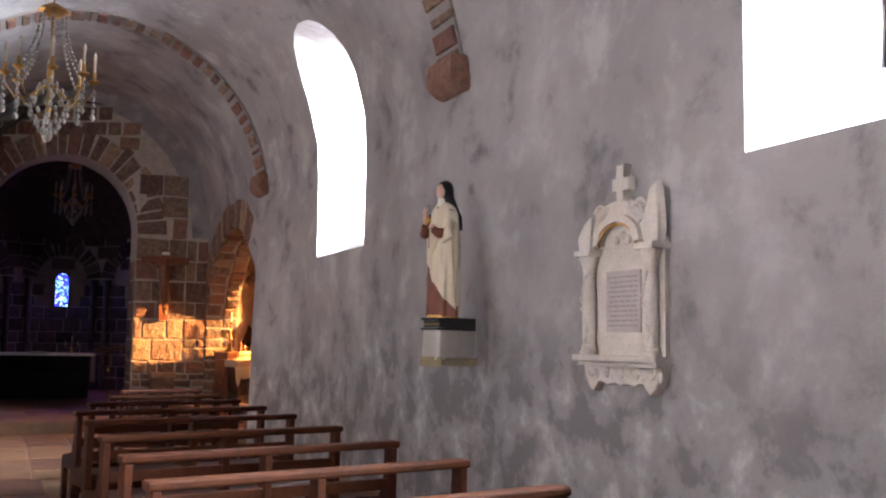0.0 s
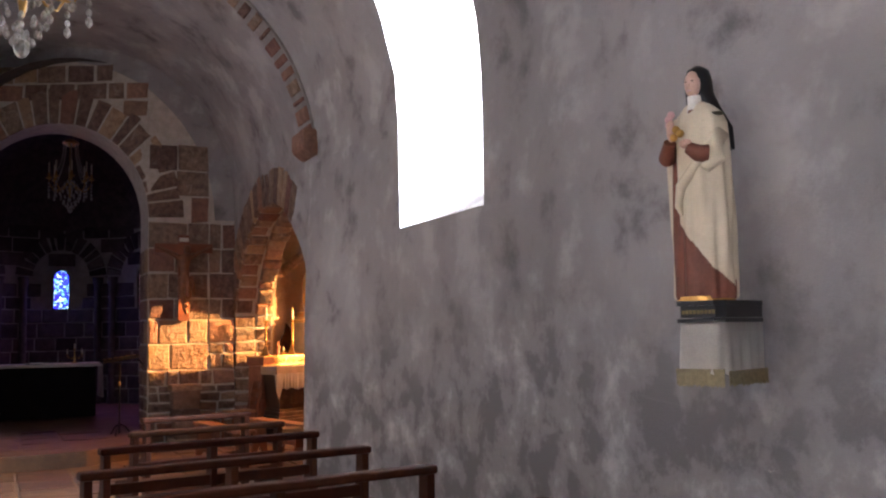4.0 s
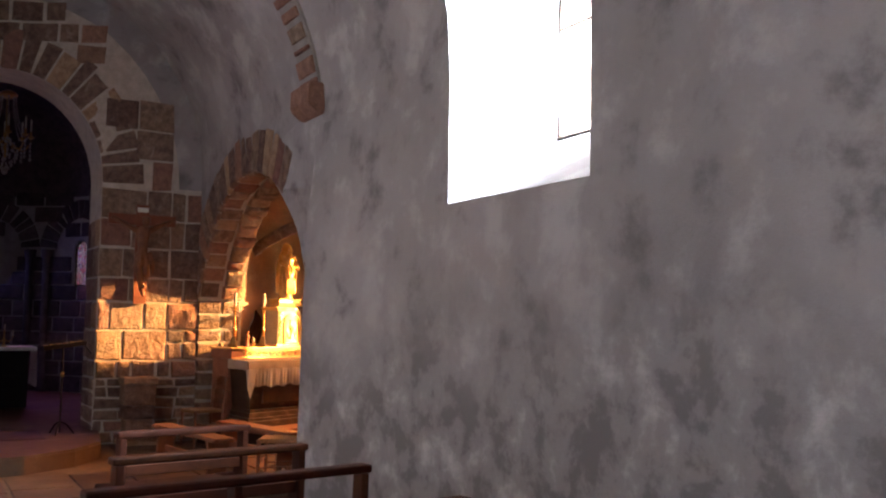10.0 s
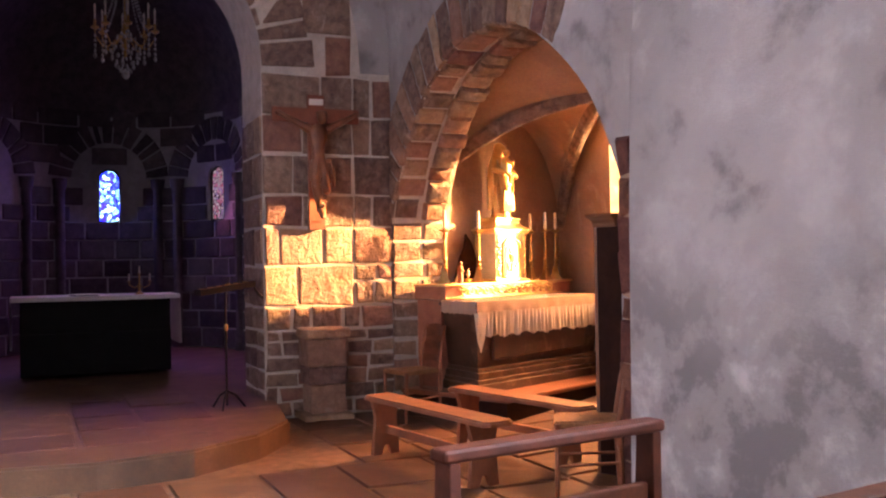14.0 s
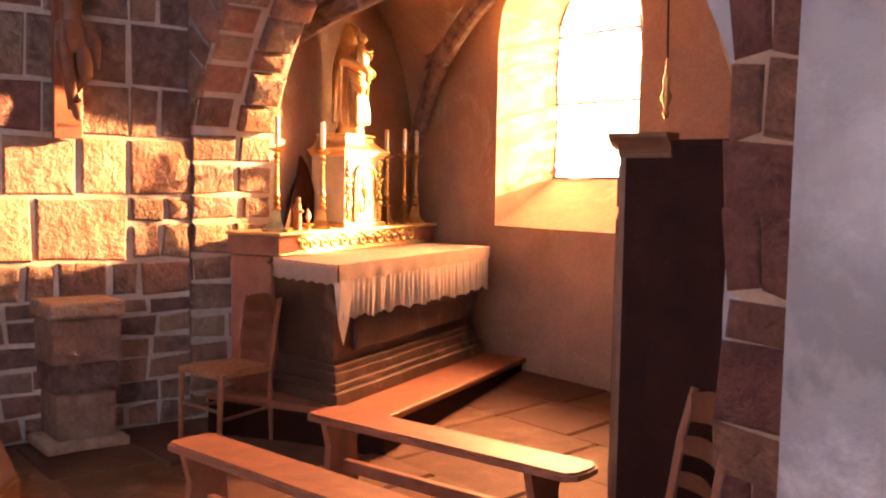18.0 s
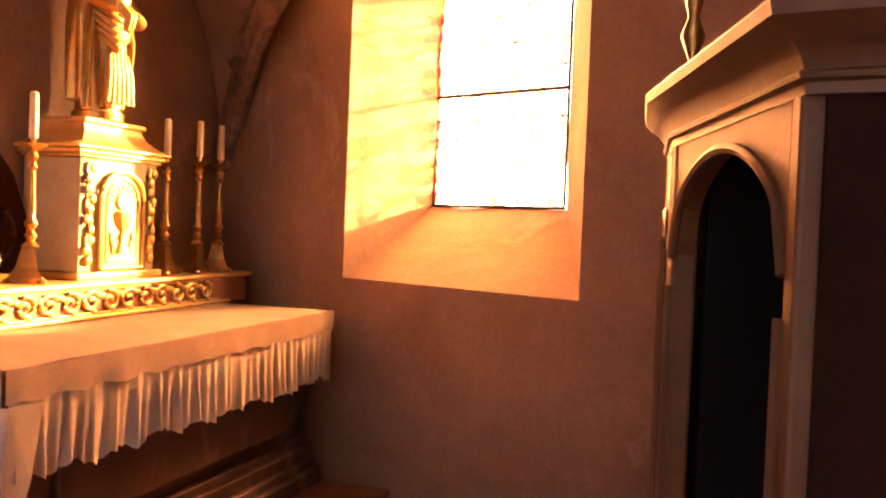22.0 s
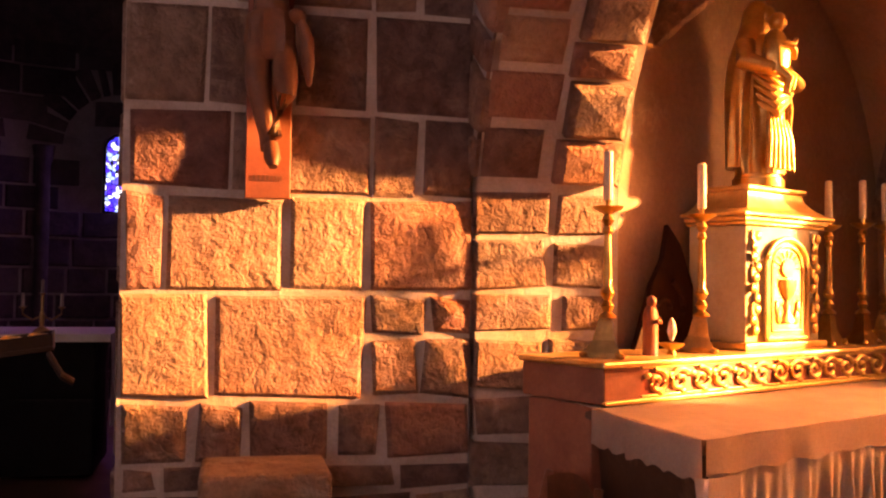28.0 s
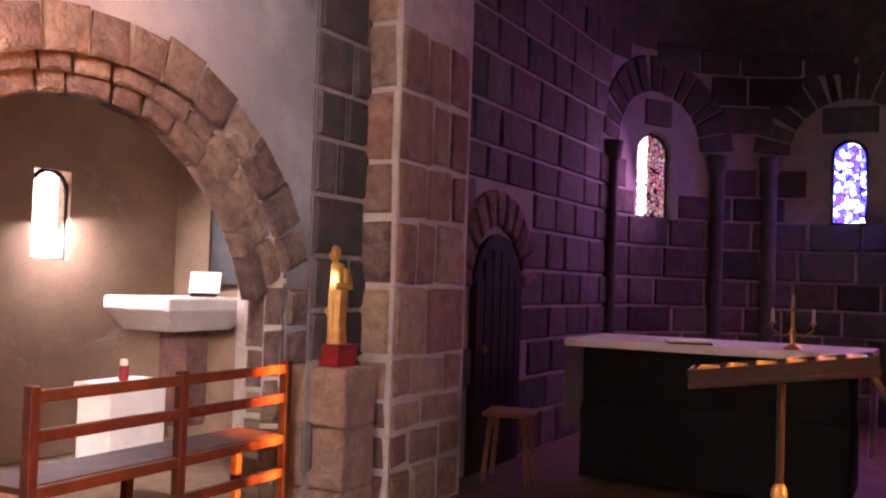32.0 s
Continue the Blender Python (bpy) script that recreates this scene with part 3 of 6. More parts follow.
UB, UP, UR = apse_u(7.3, 2.14), apse_u(6.35, 3.9), apse_u(6.35, 0.6)
_end = 4.6 * 2 + math.pi * AR
wins = []
for u in (UR, UB, UP):
    h = 0.215 if u == UP else 0.165
    o = round_top(u - h - 0.02, u + h + 0.02, 2.17, 3.08)
    i = round_top(u - h, u + h, 2.2, 3.05)

    def behind(uu, z, u=u):
        c = Vector(apse(u, 0)) - Vector((AX, AY, 0))
        p = Vector(apse(uu, z)) + c.normalized() * 0.05
        return tuple(p)
    wins.append((o, i, behind))
# the greyer mortar here also puts the apse's shade into the colour
apse_wall = setting("wall_apse", sheet([(0, 0), (_end, 0), (_end, 3.9), (0, 3.9)], wins, apse, [0.45 * k for k in range(1, 34)], [1, 2, 3]), MORTARGREY, "coursed stone of the apse, shade put into its dark colour", "wall")
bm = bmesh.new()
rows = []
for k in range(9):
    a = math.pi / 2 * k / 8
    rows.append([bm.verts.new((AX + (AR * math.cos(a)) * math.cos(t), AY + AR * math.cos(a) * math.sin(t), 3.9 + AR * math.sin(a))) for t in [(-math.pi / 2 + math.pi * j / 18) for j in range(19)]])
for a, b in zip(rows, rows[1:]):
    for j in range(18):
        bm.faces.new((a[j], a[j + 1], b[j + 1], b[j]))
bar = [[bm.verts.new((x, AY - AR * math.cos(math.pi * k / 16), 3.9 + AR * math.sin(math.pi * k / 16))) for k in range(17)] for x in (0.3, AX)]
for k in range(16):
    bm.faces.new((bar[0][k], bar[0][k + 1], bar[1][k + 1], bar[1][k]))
setting("ceiling_apse", bm, SHADESTONE, "stone half dome with shade put into its dark colour", "ceiling")

# south chapel: east, south and west walls, and its cross vault
CX0, CX1, CY0, CY1 = -4.3, 0.95, -2.45, -0.58
CW = (round_top(-1.63, -0.2, 1.25, 3.4), [(-1.04, 1.64), (-0.15, 1.64)] + arch_line(-0.595, 0.445, 2.72, 0.6, 0.66, 5))
chapel_wall = setting("wall_chapel_south", sheet([(CX0, 0), (CX1 + 0.2, 0), (CX1 + 0.2, 4.4), (CX0, 4.4)], [(CW[0], CW[1], lambda u, v: (u, -3.17, v))], lambda u, v: (u, CY0, v), [-4, -3, -2, -1.2, -0.4], [0.5, 1, 2, 3], wobble=0.03), WARMPL, "ochre plaster with a deep splayed window", "wall")
setting("wall_chapel_east", sheet([(0, 0), (2.1, 0), (2.1, 4.4), (0, 4.4)], [], lambda u, v: (0.01 + 0.431 * u, -0.6 - 0.902 * u, v), [0.5, 1, 1.5], [1, 2, 3], wobble=0.02), WARMPL, "ochre plaster wall behind the side altar", "wall")
setting("wall_chapel_west", sheet([(CY0, 0), (-0.58, 0), (-0.58, 4.4), (CY0, 4.4)], [], lambda u, v: (CX0, u, v)), WARMPL, "ochre plaster side wall", "wall")
bm = sheet([(CX0, 0), (-4.07, 0), (-4.07, 4.4), (CX0, 4.4)], [], lambda u, v: (u, -0.6, v))
setting("wall_chapel_north", bm, WARMPL, "plaster back of the nave wall", "wall")
bm = boxed(CX0 - 0.2, -1.5, -3.3, -3.2, 0, 4.4, 0)
box(bm, 0.25, CX1 + 0.4, -3.3, -3.2, 0, 4.4)
box(bm, -1.5, 0.25, -3.3, -3.2, 0, 1.45)
box(bm, -1.5, 0.25, -3.3, -3.2, 3.5, 4.6)
setting("wall_chapel_outside", bm, MORTAR, "outer skin of the chapel wall", "wall")

# groined vault of the chapel on moulded ribs that meet in a rough boss
VX, VY, VHX, VHY = -1.72, -1.5, 2.6, 0.97
VB, VK = 1.65, 2.98


def dome(t):
    return math.sqrt(max(1 - min(t, 1.0) ** 2, 0.0))


def vault_z(x, y):
    a, b = abs(x - VX) / VHX, abs(y - VY) / VHY
    return VB + max(dome(a) * (VK - VB + 0.5 * min(b, 1) ** 2), dome(b) * (VK - VB + 0.1 * min(a, 1) ** 2))


bm = bmesh.new()
nx, ny = 60, 30
g = [[bm.verts.new((CX0 + (CX1 - CX0) * i / nx, CY0 + (-0.58 - CY0) * j / ny, vault_z(CX0 + (CX1 - CX0) * i / nx, CY0 + (-0.58 - CY0) * j / ny))) for j in range(ny + 1)] for i in range(nx + 1)]
for i in range(nx):
    for j in range(ny):
        bm.faces.new((g[i][j], g[i + 1][j], g[i + 1][j + 1], g[i][j + 1]))
box(bm, CX0 - 0.1, CX1 + 0.1, -3.3, -0.5, 4.3, 4.4)
setting("ceiling_chapel", bm, WARMPL, "ochre plaster groined vault of the chapel", "ceiling", smooth=True)
ribs = thing("vault_ribs", "dark moulded stone ribs and worn boss of the chapel vault", "vault rib", kind="structure")
for sx, sy in ((1, -1), (-1, -1), (1, 1), (-1, 1)):
    pts = []
    for k in range(25):
        q = math.sin(math.pi / 2 * k / 24) * 0.985
        pts.append((VX + sx * VHX * q, VY + sy * VHY * q, VB + (VK - VB + 0.05) * dome(q) - 0.02))
    part("rib", tube(pts, 0.075, 8), STONE, ribs, smooth=True)
    part("rib_moulding", tube([(x, y, z - 0.07) for x, y, z in pts[1:]], 0.035, 6), STONE, ribs, smooth=True)
part("boss", lathe([(0.2, VK + 0.05), (0.22, VK - 0.02), (0.17, VK - 0.1), (0.08, VK - 0.13)], 12, Matrix.Translation((VX, VY, 0))), STONE, ribs, "worn carved boss", True)

# unseen pier cores and roof shell, added so that no daylight leaks in
bm = boxed(0.06, 0.95, -0.62, 1.27, -0.1, 6.6, 0)
box(bm, 1.33, 2.1, 3.95, 4.93, -0.1, 6.6)
setting("wall_pier_cores", bm, MORTAR, "unseen solid filling added in the chancel piers against light leaks", "wall")
bm = boxed(0.95, 9.2, -0.78, -0.7, -0.1, 6.9, 0)
box(bm, 9.2, 9.3, -0.78, 6.4, -0.1, 6.9)
box(bm, 3.0, 9.2, 6.3, 6.4, -0.1, 6.9)
box(bm, 3.55, 3.65, 4.2, 6.4, 3.0, 6.9)
box(bm, WEST, 9.2, -0.95, 7.0, 6.9, 7.0)
box(bm, WEST, 3.0, 6.9, 7.0, 3.1, 6.9)
box(bm, WEST, -2.65, 5.0, 5.1, -0.1, 5.0)
box(bm, -5.0, 0.2, -0.9, -0.65, 4.35, 6.9)
setting("wall_roof_shell", bm, MORTAR, "unseen outer shell added to block sky light", "wall")

# north chapel behind the low arch
bm = boxed(-2.6, 3.6, 7.55, 7.7, 0, 1.56, 0)
box(bm, -2.6, 3.6, 7.55, 7.7, 2.27, 3.2)
box(bm, -2.6, 1.92, 7.55, 7.7, 1.56, 2.27)
box(bm, 2.28, 3.6, 7.55, 7.7, 1.56, 2.27)
setting("wall_north_chapel", bm, WARMPL, "ochre plaster wall of the north chapel", "wall")
setting("wall_north_chapel_east", boxed(3.5, 3.6, 4.9, 7.6, 0, 3.2, 0), WARMPL, "pale plaster side wall", "wall")
setting("wall_north_chapel_west", boxed(-2.7, -2.6, 4.9, 7.6, 0, 3.2, 0), WARMPL, "pale plaster side wall", "wall")
setting("ceiling_north_chapel", boxed(-2.7, 3.6, 4.95, 7.7, 3.0, 3.2, 0), WARMPL, "low plaster ceiling", "ceiling")
bm = bmesh.new()
line = [(-1.6, 0)] + NARCH[::-1] + [(1.0, 0)]
fa = [bm.verts.new((x, BAY + 0.02, z)) for x, z in line]
fb = [bm.verts.new((x, BAY + 0.14, z)) for x, z in line]
for k in range(len(line) - 1):
    bm.faces.new((fa[k], fa[k + 1], fb[k + 1], fb[k]))
setting("wall_north_arch_soffit", bm, MORTAR, "mortar bed of the low arch", "wall")

# floors
bm = bmesh.new()
box(bm, WEST, 9.0, -3.6, 8.4, -0.3, -0.012)
floor = setting("floor", bm, SANDJOINT, "worn flagstone floor with sandy joints", "floor")
# floor sloped up to meet the wall foot as the camera sees it
bm = bmesh.new()
bm.faces.new([bm.verts.new(p) for p in ((-4.6, 0.0, -0.012), (0.0, 0.0, -0.012), (1.2, -2.6, 0.15), (-4.6, -2.6, 0.15))])
floor_chapel = setting("floor_chapel", bm, SANDJOINT, "side chapel flagstones, sloped to fit the camera's view", "floor")
STEP = [(0.2, 1.2), (-1.2, 1.38), (-1.75, 1.75), (-2.15, 2.3), (-2.3, 2.95), (-2.2, 3.6), (-1.8, 4.2), (-1.2, 4.7), (-0.9, 4.94), (2.3, 4.94), (7.6, 4.6), (7.6, 0.2), (0.9, 0.3)]
bm = bmesh.new()
a = [bm.verts.new((x, y, 0.18)) for x, y in STEP]
b = [bm.verts.new((x, y, -0.1)) for x, y in STEP]
bm.faces.new(a)
for k in range(len(STEP)):
    bm.faces.new((a[k], a[(k + 1) % len(STEP)], b[(k + 1) % len(STEP)], b[k]))
bmesh.ops.bevel(bm, geom=[e for e in bm.edges if all(v in a for v in e.verts)], offset=0.02, segments=2, affect="EDGES")
sanctuary = setting("floor_sanctuary", bm, FLAG, "raised sanctuary floor with a curved step", "floor")

# bright sky outside the windows
bm = bmesh.new()
for x0, x1, z0, z1, y in ((-10.2, -5.0, 2.2, 7, -1.9), (-18.0, -12.5, 2.2, 7, -1.9), (-19, -13.2, 2.2, 6.5, 2 * HALF + 1.6)):
    bm.faces.new([bm.verts.new(p) for p in ((x0, y, z0), (x1, y, z0), (x1, y, z1), (x0, y, z1))])
sky_out = setting("backdrop_sky", bm, SKYGLOW, "bright overcast sky outside the nave windows", "sky")
sky_out.visible_shadow = False
bm = bmesh.new()
bm.faces.new([bm.verts.new(p) for p in ((-3.2, -4.4, 0.8), (2.6, -4.4, 0.8), (2.6, -4.4, 5.0), (-3.2, -4.4, 5.0))])
gold_out = setting("backdrop_sun_haze", bm, GOLDSKY, "bright low-sun haze outside the chapel window", "sky")
gold_out.visible_shadow = False
bm = bmesh.new()
for u in (UR, UB, UP):
    c = (Vector(apse(u, 0)) - Vector((AX, AY, 0))).normalized()
    p = Vector(apse(u, 2.6)) + c * 0.9
    t = Vector((-c.y, c.x, 0))
    bm.faces.new([bm.verts.new(p + t * a * 0.8 + Vector((0, 0, h))) for a, h in ((-1, -0.9), (1, -0.9), (1, 0.9), (-1, 0.9))])
bm.faces.new([bm.verts.new(p) for p in ((1.3, 8.3, 0.9), (2.9, 8.3, 0.9), (2.9, 8.3, 2.9), (1.3, 8.3, 2.9))])
out2 = setting("backdrop_sky_apse", bm, DIMSKY, "bright sky outside the small windows", "sky")

# ---- windows ----


def window(name, outline, place, mat, label, bars=(), frame_mat=IRON, thick=0.02, bar_pts=()):
    """A glazed window: pane, rim and bars."""
    w = thing(name, label, "window", kind="structure")
    bm = bmesh.new()
    bm.faces.new([bm.verts.new(place(u, v)) for u, v in outline])
    part("pane", bm, mat, w)
    pts = [place(u, v) for u, v in outline]
    part("window_frame", tube(pts + pts[:2], thick, 6), frame_mat, w)
    for a, b in bars:
        part("bar", tube([place(*a), place(*b)], 0.011, 6), frame_mat, w)
    return w


window("window_1", W1[1], lambda u, v: (u, -0.88, v), CLEAR, "clear leaded glass in a deep plaster reveal", [((-7.6, 3.05), (-7.6, 4.75)), ((-8.2, 3.9), (-7.0, 3.9))])
window("window_2", W2[1], lambda u, v: (u, -0.88, v), CLEAR, "clear leaded glass in a deep plaster reveal", [((-15.1, 3.05), (-15.1, 4.75)), ((-15.7, 3.9), (-14.5, 3.9))])
# added out of view, only to admit the fill lamp
window("window_8", W3[1], lambda u, v: (u, 2 * HALF + 0.88, v), CLEAR, "unseen window added in the north wall to admit fill light")
amber = window("window_3", CW[1], lambda u, v: (u, -3.15, v), AMBER, "amber stained glass with a red border, burning with sun", [((-1.04, 2.24), (-0.15, 2.24)), ((-1.04, 2.79), (-0.15, 2.79))], thick=0.009)
for z in (1.73, 1.86, 2.0, 2.1, 2.36, 2.5, 2.64, 2.92, 3.05):
    w = 0.44 if z < 2.75 else (0.4 if z < 3 else 0.3)
    part("lead_line", tube([(-0.595 - w, -3.146, z), (-0.595 + w, -3.146, z)], 0.0035, 5), IRON, amber)
for x in (-0.89, -0.745, -0.6, -0.455, -0.31):
    part("lead_line", tube([(x, -3.146, 1.66), (x, -3.146, 3.25 - 1.2 * abs(x + 0.595))], 0.003, 5), IRON, amber)
REDGL = glass("red_border_glass", [(1, 0.1, 0.14), (1, 0.3, 0.35), (0.9, 0.08, 0.25)], 40, 0.0)
for k in range(12):
    for x in (-1.032, -0.19):
        if (k * 7 + (x > -0.5)) % 3:
            z = 1.66 + k * 0.098
            bm = bmesh.new()
            bm.faces.new([bm.verts.new((a, -3.142, c)) for a, c in ((x, z), (x + 0.032, z), (x + 0.032, z + 0.06), (x, z + 0.06))])
            part("border_pane", bm, REDGL, amber)
for k in range(11):
    if k % 3 != 1:
        x = -0.99 + k * 0.075
        bm = bmesh.new()
        bm.faces.new([bm.verts.new((a, -3.142, c)) for a, c in ((x, 1.65), (x + 0.05, 1.65), (x + 0.05, 1.685), (x, 1.685))])
        part("border_pane", bm, REDGL, amber)
for k, (u, mat, word) in enumerate(((UR, PINKGL, "pink"), (UB, BLUEGL, "blue"), (UP, PINKGL, "pink and violet"))):
    window("window_%d" % (k + 4), wins[k][1], lambda a, z, k=k: wins[k][2](a, z), mat, "small round-headed " + word + " stained glass window")
window("window_7", round_top(1.92, 2.28, 1.56, 2.27), lambda u, v: (u, 7.6, v), CLEAR, "small round-headed clear glass window")
# ---- shaping helpers for carved and turned things ----
def loft(levels, seg=26, folds=9, bm=None, m=None, step=0.025):
    """A draped body through ellipses (z, cx, cy, rx, ry, depth of folds)."""
    bm = bm or bmesh.new()
    rings = []
    dense = []
    for a, b in zip(levels, levels[1:]):
        n = max(1, int(abs(b[0] - a[0]) / step))
        for k in range(n):
            q = k / n
            dense.append([u + (v - u) * (q if n < 3 else q * q * (3 - 2 * q) * 0.5 + q * 0.5) for u, v in zip(a, b)])
    dense.append(levels[-1])
    for z, cx, cy, rx, ry, f in dense:
        ringv = []
        for k in range(seg):
            a = 2 * math.pi * k / seg
            w = 1 + f * (math.sin(folds * a + z * 5.0) + 0.5 * math.sin((folds * 2 - 3) * a - z * 3.0))
            ringv.append(bm.verts.new((cx + rx * w * math.cos(a), cy + ry * w * math.sin(a), z)))
        rings.append(ringv)
    for a, b in zip(rings, rings[1:]):
        for k in range(seg):
            bm.faces.new((a[k], a[(k + 1) % seg], b[(k + 1) % seg], b[k]))
    bm.faces.new(rings[0][::-1])
    bm.faces.new(rings[-1])
    if m is not None:
        bmesh.ops.transform(bm, matrix=m, verts=[v for r in rings for v in r])
    return bm


def ball(c, rx, ry, rz, bm=None, seg=14):
    bm = bm or bmesh.new()
    bmesh.ops.create_uvsphere(bm, u_segments=seg, v_segments=max(6, seg - 4), radius=1.0, matrix=Matrix.Translation(c) @ Matrix.Diagonal((rx, ry, rz, 1)))
    return bm


def painted(name, pieces, parent=None, at=None):
    """One mesh out of (bmesh, material or rule) pieces; a rule gives the material of a face by its middle."""
    me = bpy.data.meshes.new(name)
    whole = bmesh.new()
    mats = []
    for bm, mat in pieces:
        bmesh.ops.recalc_face_normals(bm, faces=bm.faces[:])
        table = {v: whole.verts.new(v.co) for v in bm.verts}
        for f in bm.faces:
            kind = mat(f.calc_center_median()) if callable(mat) else mat
            if kind not in mats:
                mats.append(kind)
            g = whole.faces.new([table[v] for v in f.verts])
            g.material_index, g.smooth = mats.index(kind), True
        bm.free()
    whole.to_mesh(me)
    whole.free()
    for k in mats:
        me.materials.append(k)
    me.set_sharp_from_angle(angle=radians(55))
    ob = new(name, me)
    if at is not None:
        ob.matrix_world = at
    ob.parent = parent
    return ob


def spiral(c, r0, r1, turns, start, way=1, n=26):
    """Points of a flat scroll in (u, v)."""
    return [(c[0] + (r0 + (r1 - r0) * k / n) * math.cos(start + way * turns * 2 * math.pi * k / n), c[1] + (r0 + (r1 - r0) * k / n) * math.sin(start + way * turns * 2 * math.pi * k / n)) for k in range(n + 1)]


# ---- the nave ----
def pew(x, y0, y1, label, turn=0.0):
    t = thing("pew", label, "pew", "rows of pews", at=pose(x, y0, 0, 0, 0, turn))
    w = y1 - y0
    part("top_rail", boxed(-0.045, 0.05, -0.02, w + 0.02, 0.815, 0.86, 0.012), PEW, t)
    part("back_rail", boxed(-0.018, 0.018, 0.05, w - 0.05, 0.56, 0.63, 0.006), PEW, t)
    part("seat", boxed(0.0, 0.4, 0.02, w - 0.02, 0.425, 0.455, 0.01), PEW, t)
    part("low_rail", boxed(0.1, 0.14, 0.05, w - 0.05, 0.16, 0.27, 0.006), PEW, t)
    part("kneeler", boxed(-0.32, -0.16, 0.06, w - 0.06, 0.12, 0.15, 0.008), PEW, t)
    side = [(-0.04, 0), (0.05, 0), (0.06, 0.36), (0.36, 0.36), (0.37, 0), (0.43, 0), (0.43, 0.43), (0.4, 0.46), (0.1, 0.5), (0.05, 0.62), (0.05, 0.815), (-0.04, 0.815)]
    for y in (0.0, w - 0.045) + ((w / 2,) if w > 1.3 else ()):
        part("end_frame", prism(side, 0.045, Matrix.Translation((0, y, 0)), 0.006), PEW, t)
    return t


PEW_ROWS = [-6.02, -7.18, -8.13, -9.2, -10.2, -11.4, -12.5, -13.5, -14.5]
for k, x in enumerate(PEW_ROWS):
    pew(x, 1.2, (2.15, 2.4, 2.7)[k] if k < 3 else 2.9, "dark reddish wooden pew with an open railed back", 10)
for x in (-10.6, -11.6, -12.6):
    pew(x, 3.85, 4.85, "dark reddish wooden pew beside the aisle, open-backed")


def saint(at):
    """Carved and painted nun with veil, cloak and flowers."""
    def robe(c):
        r, z = -c.x, c.z
        if c.y > -0.03:
            if z < 0.46 - 1.2 * (r + 0.126) and r > -0.15:
                return BROWN
            if -0.15 < r < -0.085 and z < 0.82:
                return BROWN
        return CREAM
    body = loft([(0.0, 0, 0.0, 0.185, 0.13, 0.05), (0.02, 0, 0, 0.19, 0.135, 0.06), (0.2, 0, 0, 0.185, 0.13, 0.055), (0.45, -0.01, 0, 0.18, 0.13, 0.05), (0.66, -0.015, 0.01, 0.175, 0.135, 0.04), (0.82, -0.015, 0.01, 0.17, 0.135, 0.03), (0.94, -0.01, 0, 0.165, 0.115, 0.02), (1.0, -0.005, 0, 0.14, 0.095, 0.01), (1.05, 0, 0, 0.085, 0.07, 0), (1.07, 0, 0, 0.05, 0.05, 0)], 150, 9, step=0.009)
    veil = loft([(0.8, -0.05, -0.07, 0.13, 0.04, 0.03), (0.92, -0.03, -0.06, 0.15, 0.055, 0.02), (1.04, -0.012, -0.04, 0.105, 0.07, 0.01), (1.12, 0, -0.02, 0.082, 0.08, 0), (1.2, 0, -0.01, 0.078, 0.085, 0), (1.25, 0, -0.012, 0.06, 0.068, 0), (1.275, 0, -0.015, 0.02, 0.025, 0)], 30, 7)
    chest = loft([(0.7, 0.03, 0.105, 0.06, 0.035, 0), (0.85, 0.02, 0.1, 0.05, 0.03, 0), (1.02, 0.0, 0.06, 0.035, 0.03, 0)], 16, 5)
    sleeve = tube([(0.15, 0.02, 0.95), (0.165, 0.06, 0.82), (0.14, 0.13, 0.77), (0.09, 0.17, 0.84)], [0.04, 0.046, 0.05, 0.036], 14)
    sleeve2 = tube([(-0.12, 0.12, 0.76), (-0.08, 0.16, 0.765), (-0.03, 0.175, 0.8)], [0.05, 0.046, 0.034], 14)
    cape = tube([(-0.12, 0.02, 0.98), (-0.15, 0.05, 0.86), (-0.145, 0.09, 0.75), (-0.1, 0.12, 0.68)], [0.045, 0.062, 0.066, 0.03], 16)
    cape2 = tube([(0.12, 0.0, 0.98), (0.165, 0.02, 0.86), (0.17, 0.03, 0.7), (0.165, 0.03, 0.4), (0.16, 0.03, 0.2)], [0.045, 0.045, 0.035, 0.03, 0.02], 14)
    fold = tube([(-0.15, 0.08, 0.88), (-0.06, 0.135, 0.72), (0.05, 0.135, 0.6), (0.075, 0.125, 0.5), (0.06, 0.12, 0.45)], [0.02, 0.03, 0.035, 0.028, 0.012], 12)
    pieces = [(body, robe), (veil, VEIL), (chest, BROWN), (sleeve, BROWN), (sleeve2, BROWN), (cape, CREAM), (cape2, CREAM), (fold, CREAM),
              (loft([(1.0, 0.0, 0.055, 0.055, 0.04, 0), (1.05, 0, 0.04, 0.04, 0.038, 0), (1.1, 0, 0.035, 0.045, 0.04, 0)], 16, 5), LINEN),
              (ball((0, 0.045, 1.165), 0.052, 0.052, 0.075), SKIN), (ball((0, 0.096, 1.155), 0.008, 0.01, 0.018), SKIN), (ball((0, 0.092, 1.125), 0.014, 0.006, 0.005), FLOWER), (ball((0.02, 0.09, 1.175), 0.008, 0.004, 0.004), VEIL), (ball((-0.02, 0.09, 1.175), 0.008, 0.004, 0.004), VEIL),
              (ball((0.075, 0.18, 0.9), 0.026, 0.03, 0.06), SKIN), (ball((-0.02, 0.185, 0.82), 0.04, 0.028, 0.026), SKIN)]
    for dx, dy, dz in ((0.09, 0.18, 0.965), (0.065, 0.19, 0.985), (0.1, 0.16, 0.94), (0.03, 0.2, 0.9), (0.0, 0.205, 0.875), (0.045, 0.2, 0.86)):
        pieces.append((ball((dx, dy, dz), 0.024, 0.022, 0.022, None, 9), FLOWER if dz > 0.93 else GILT))
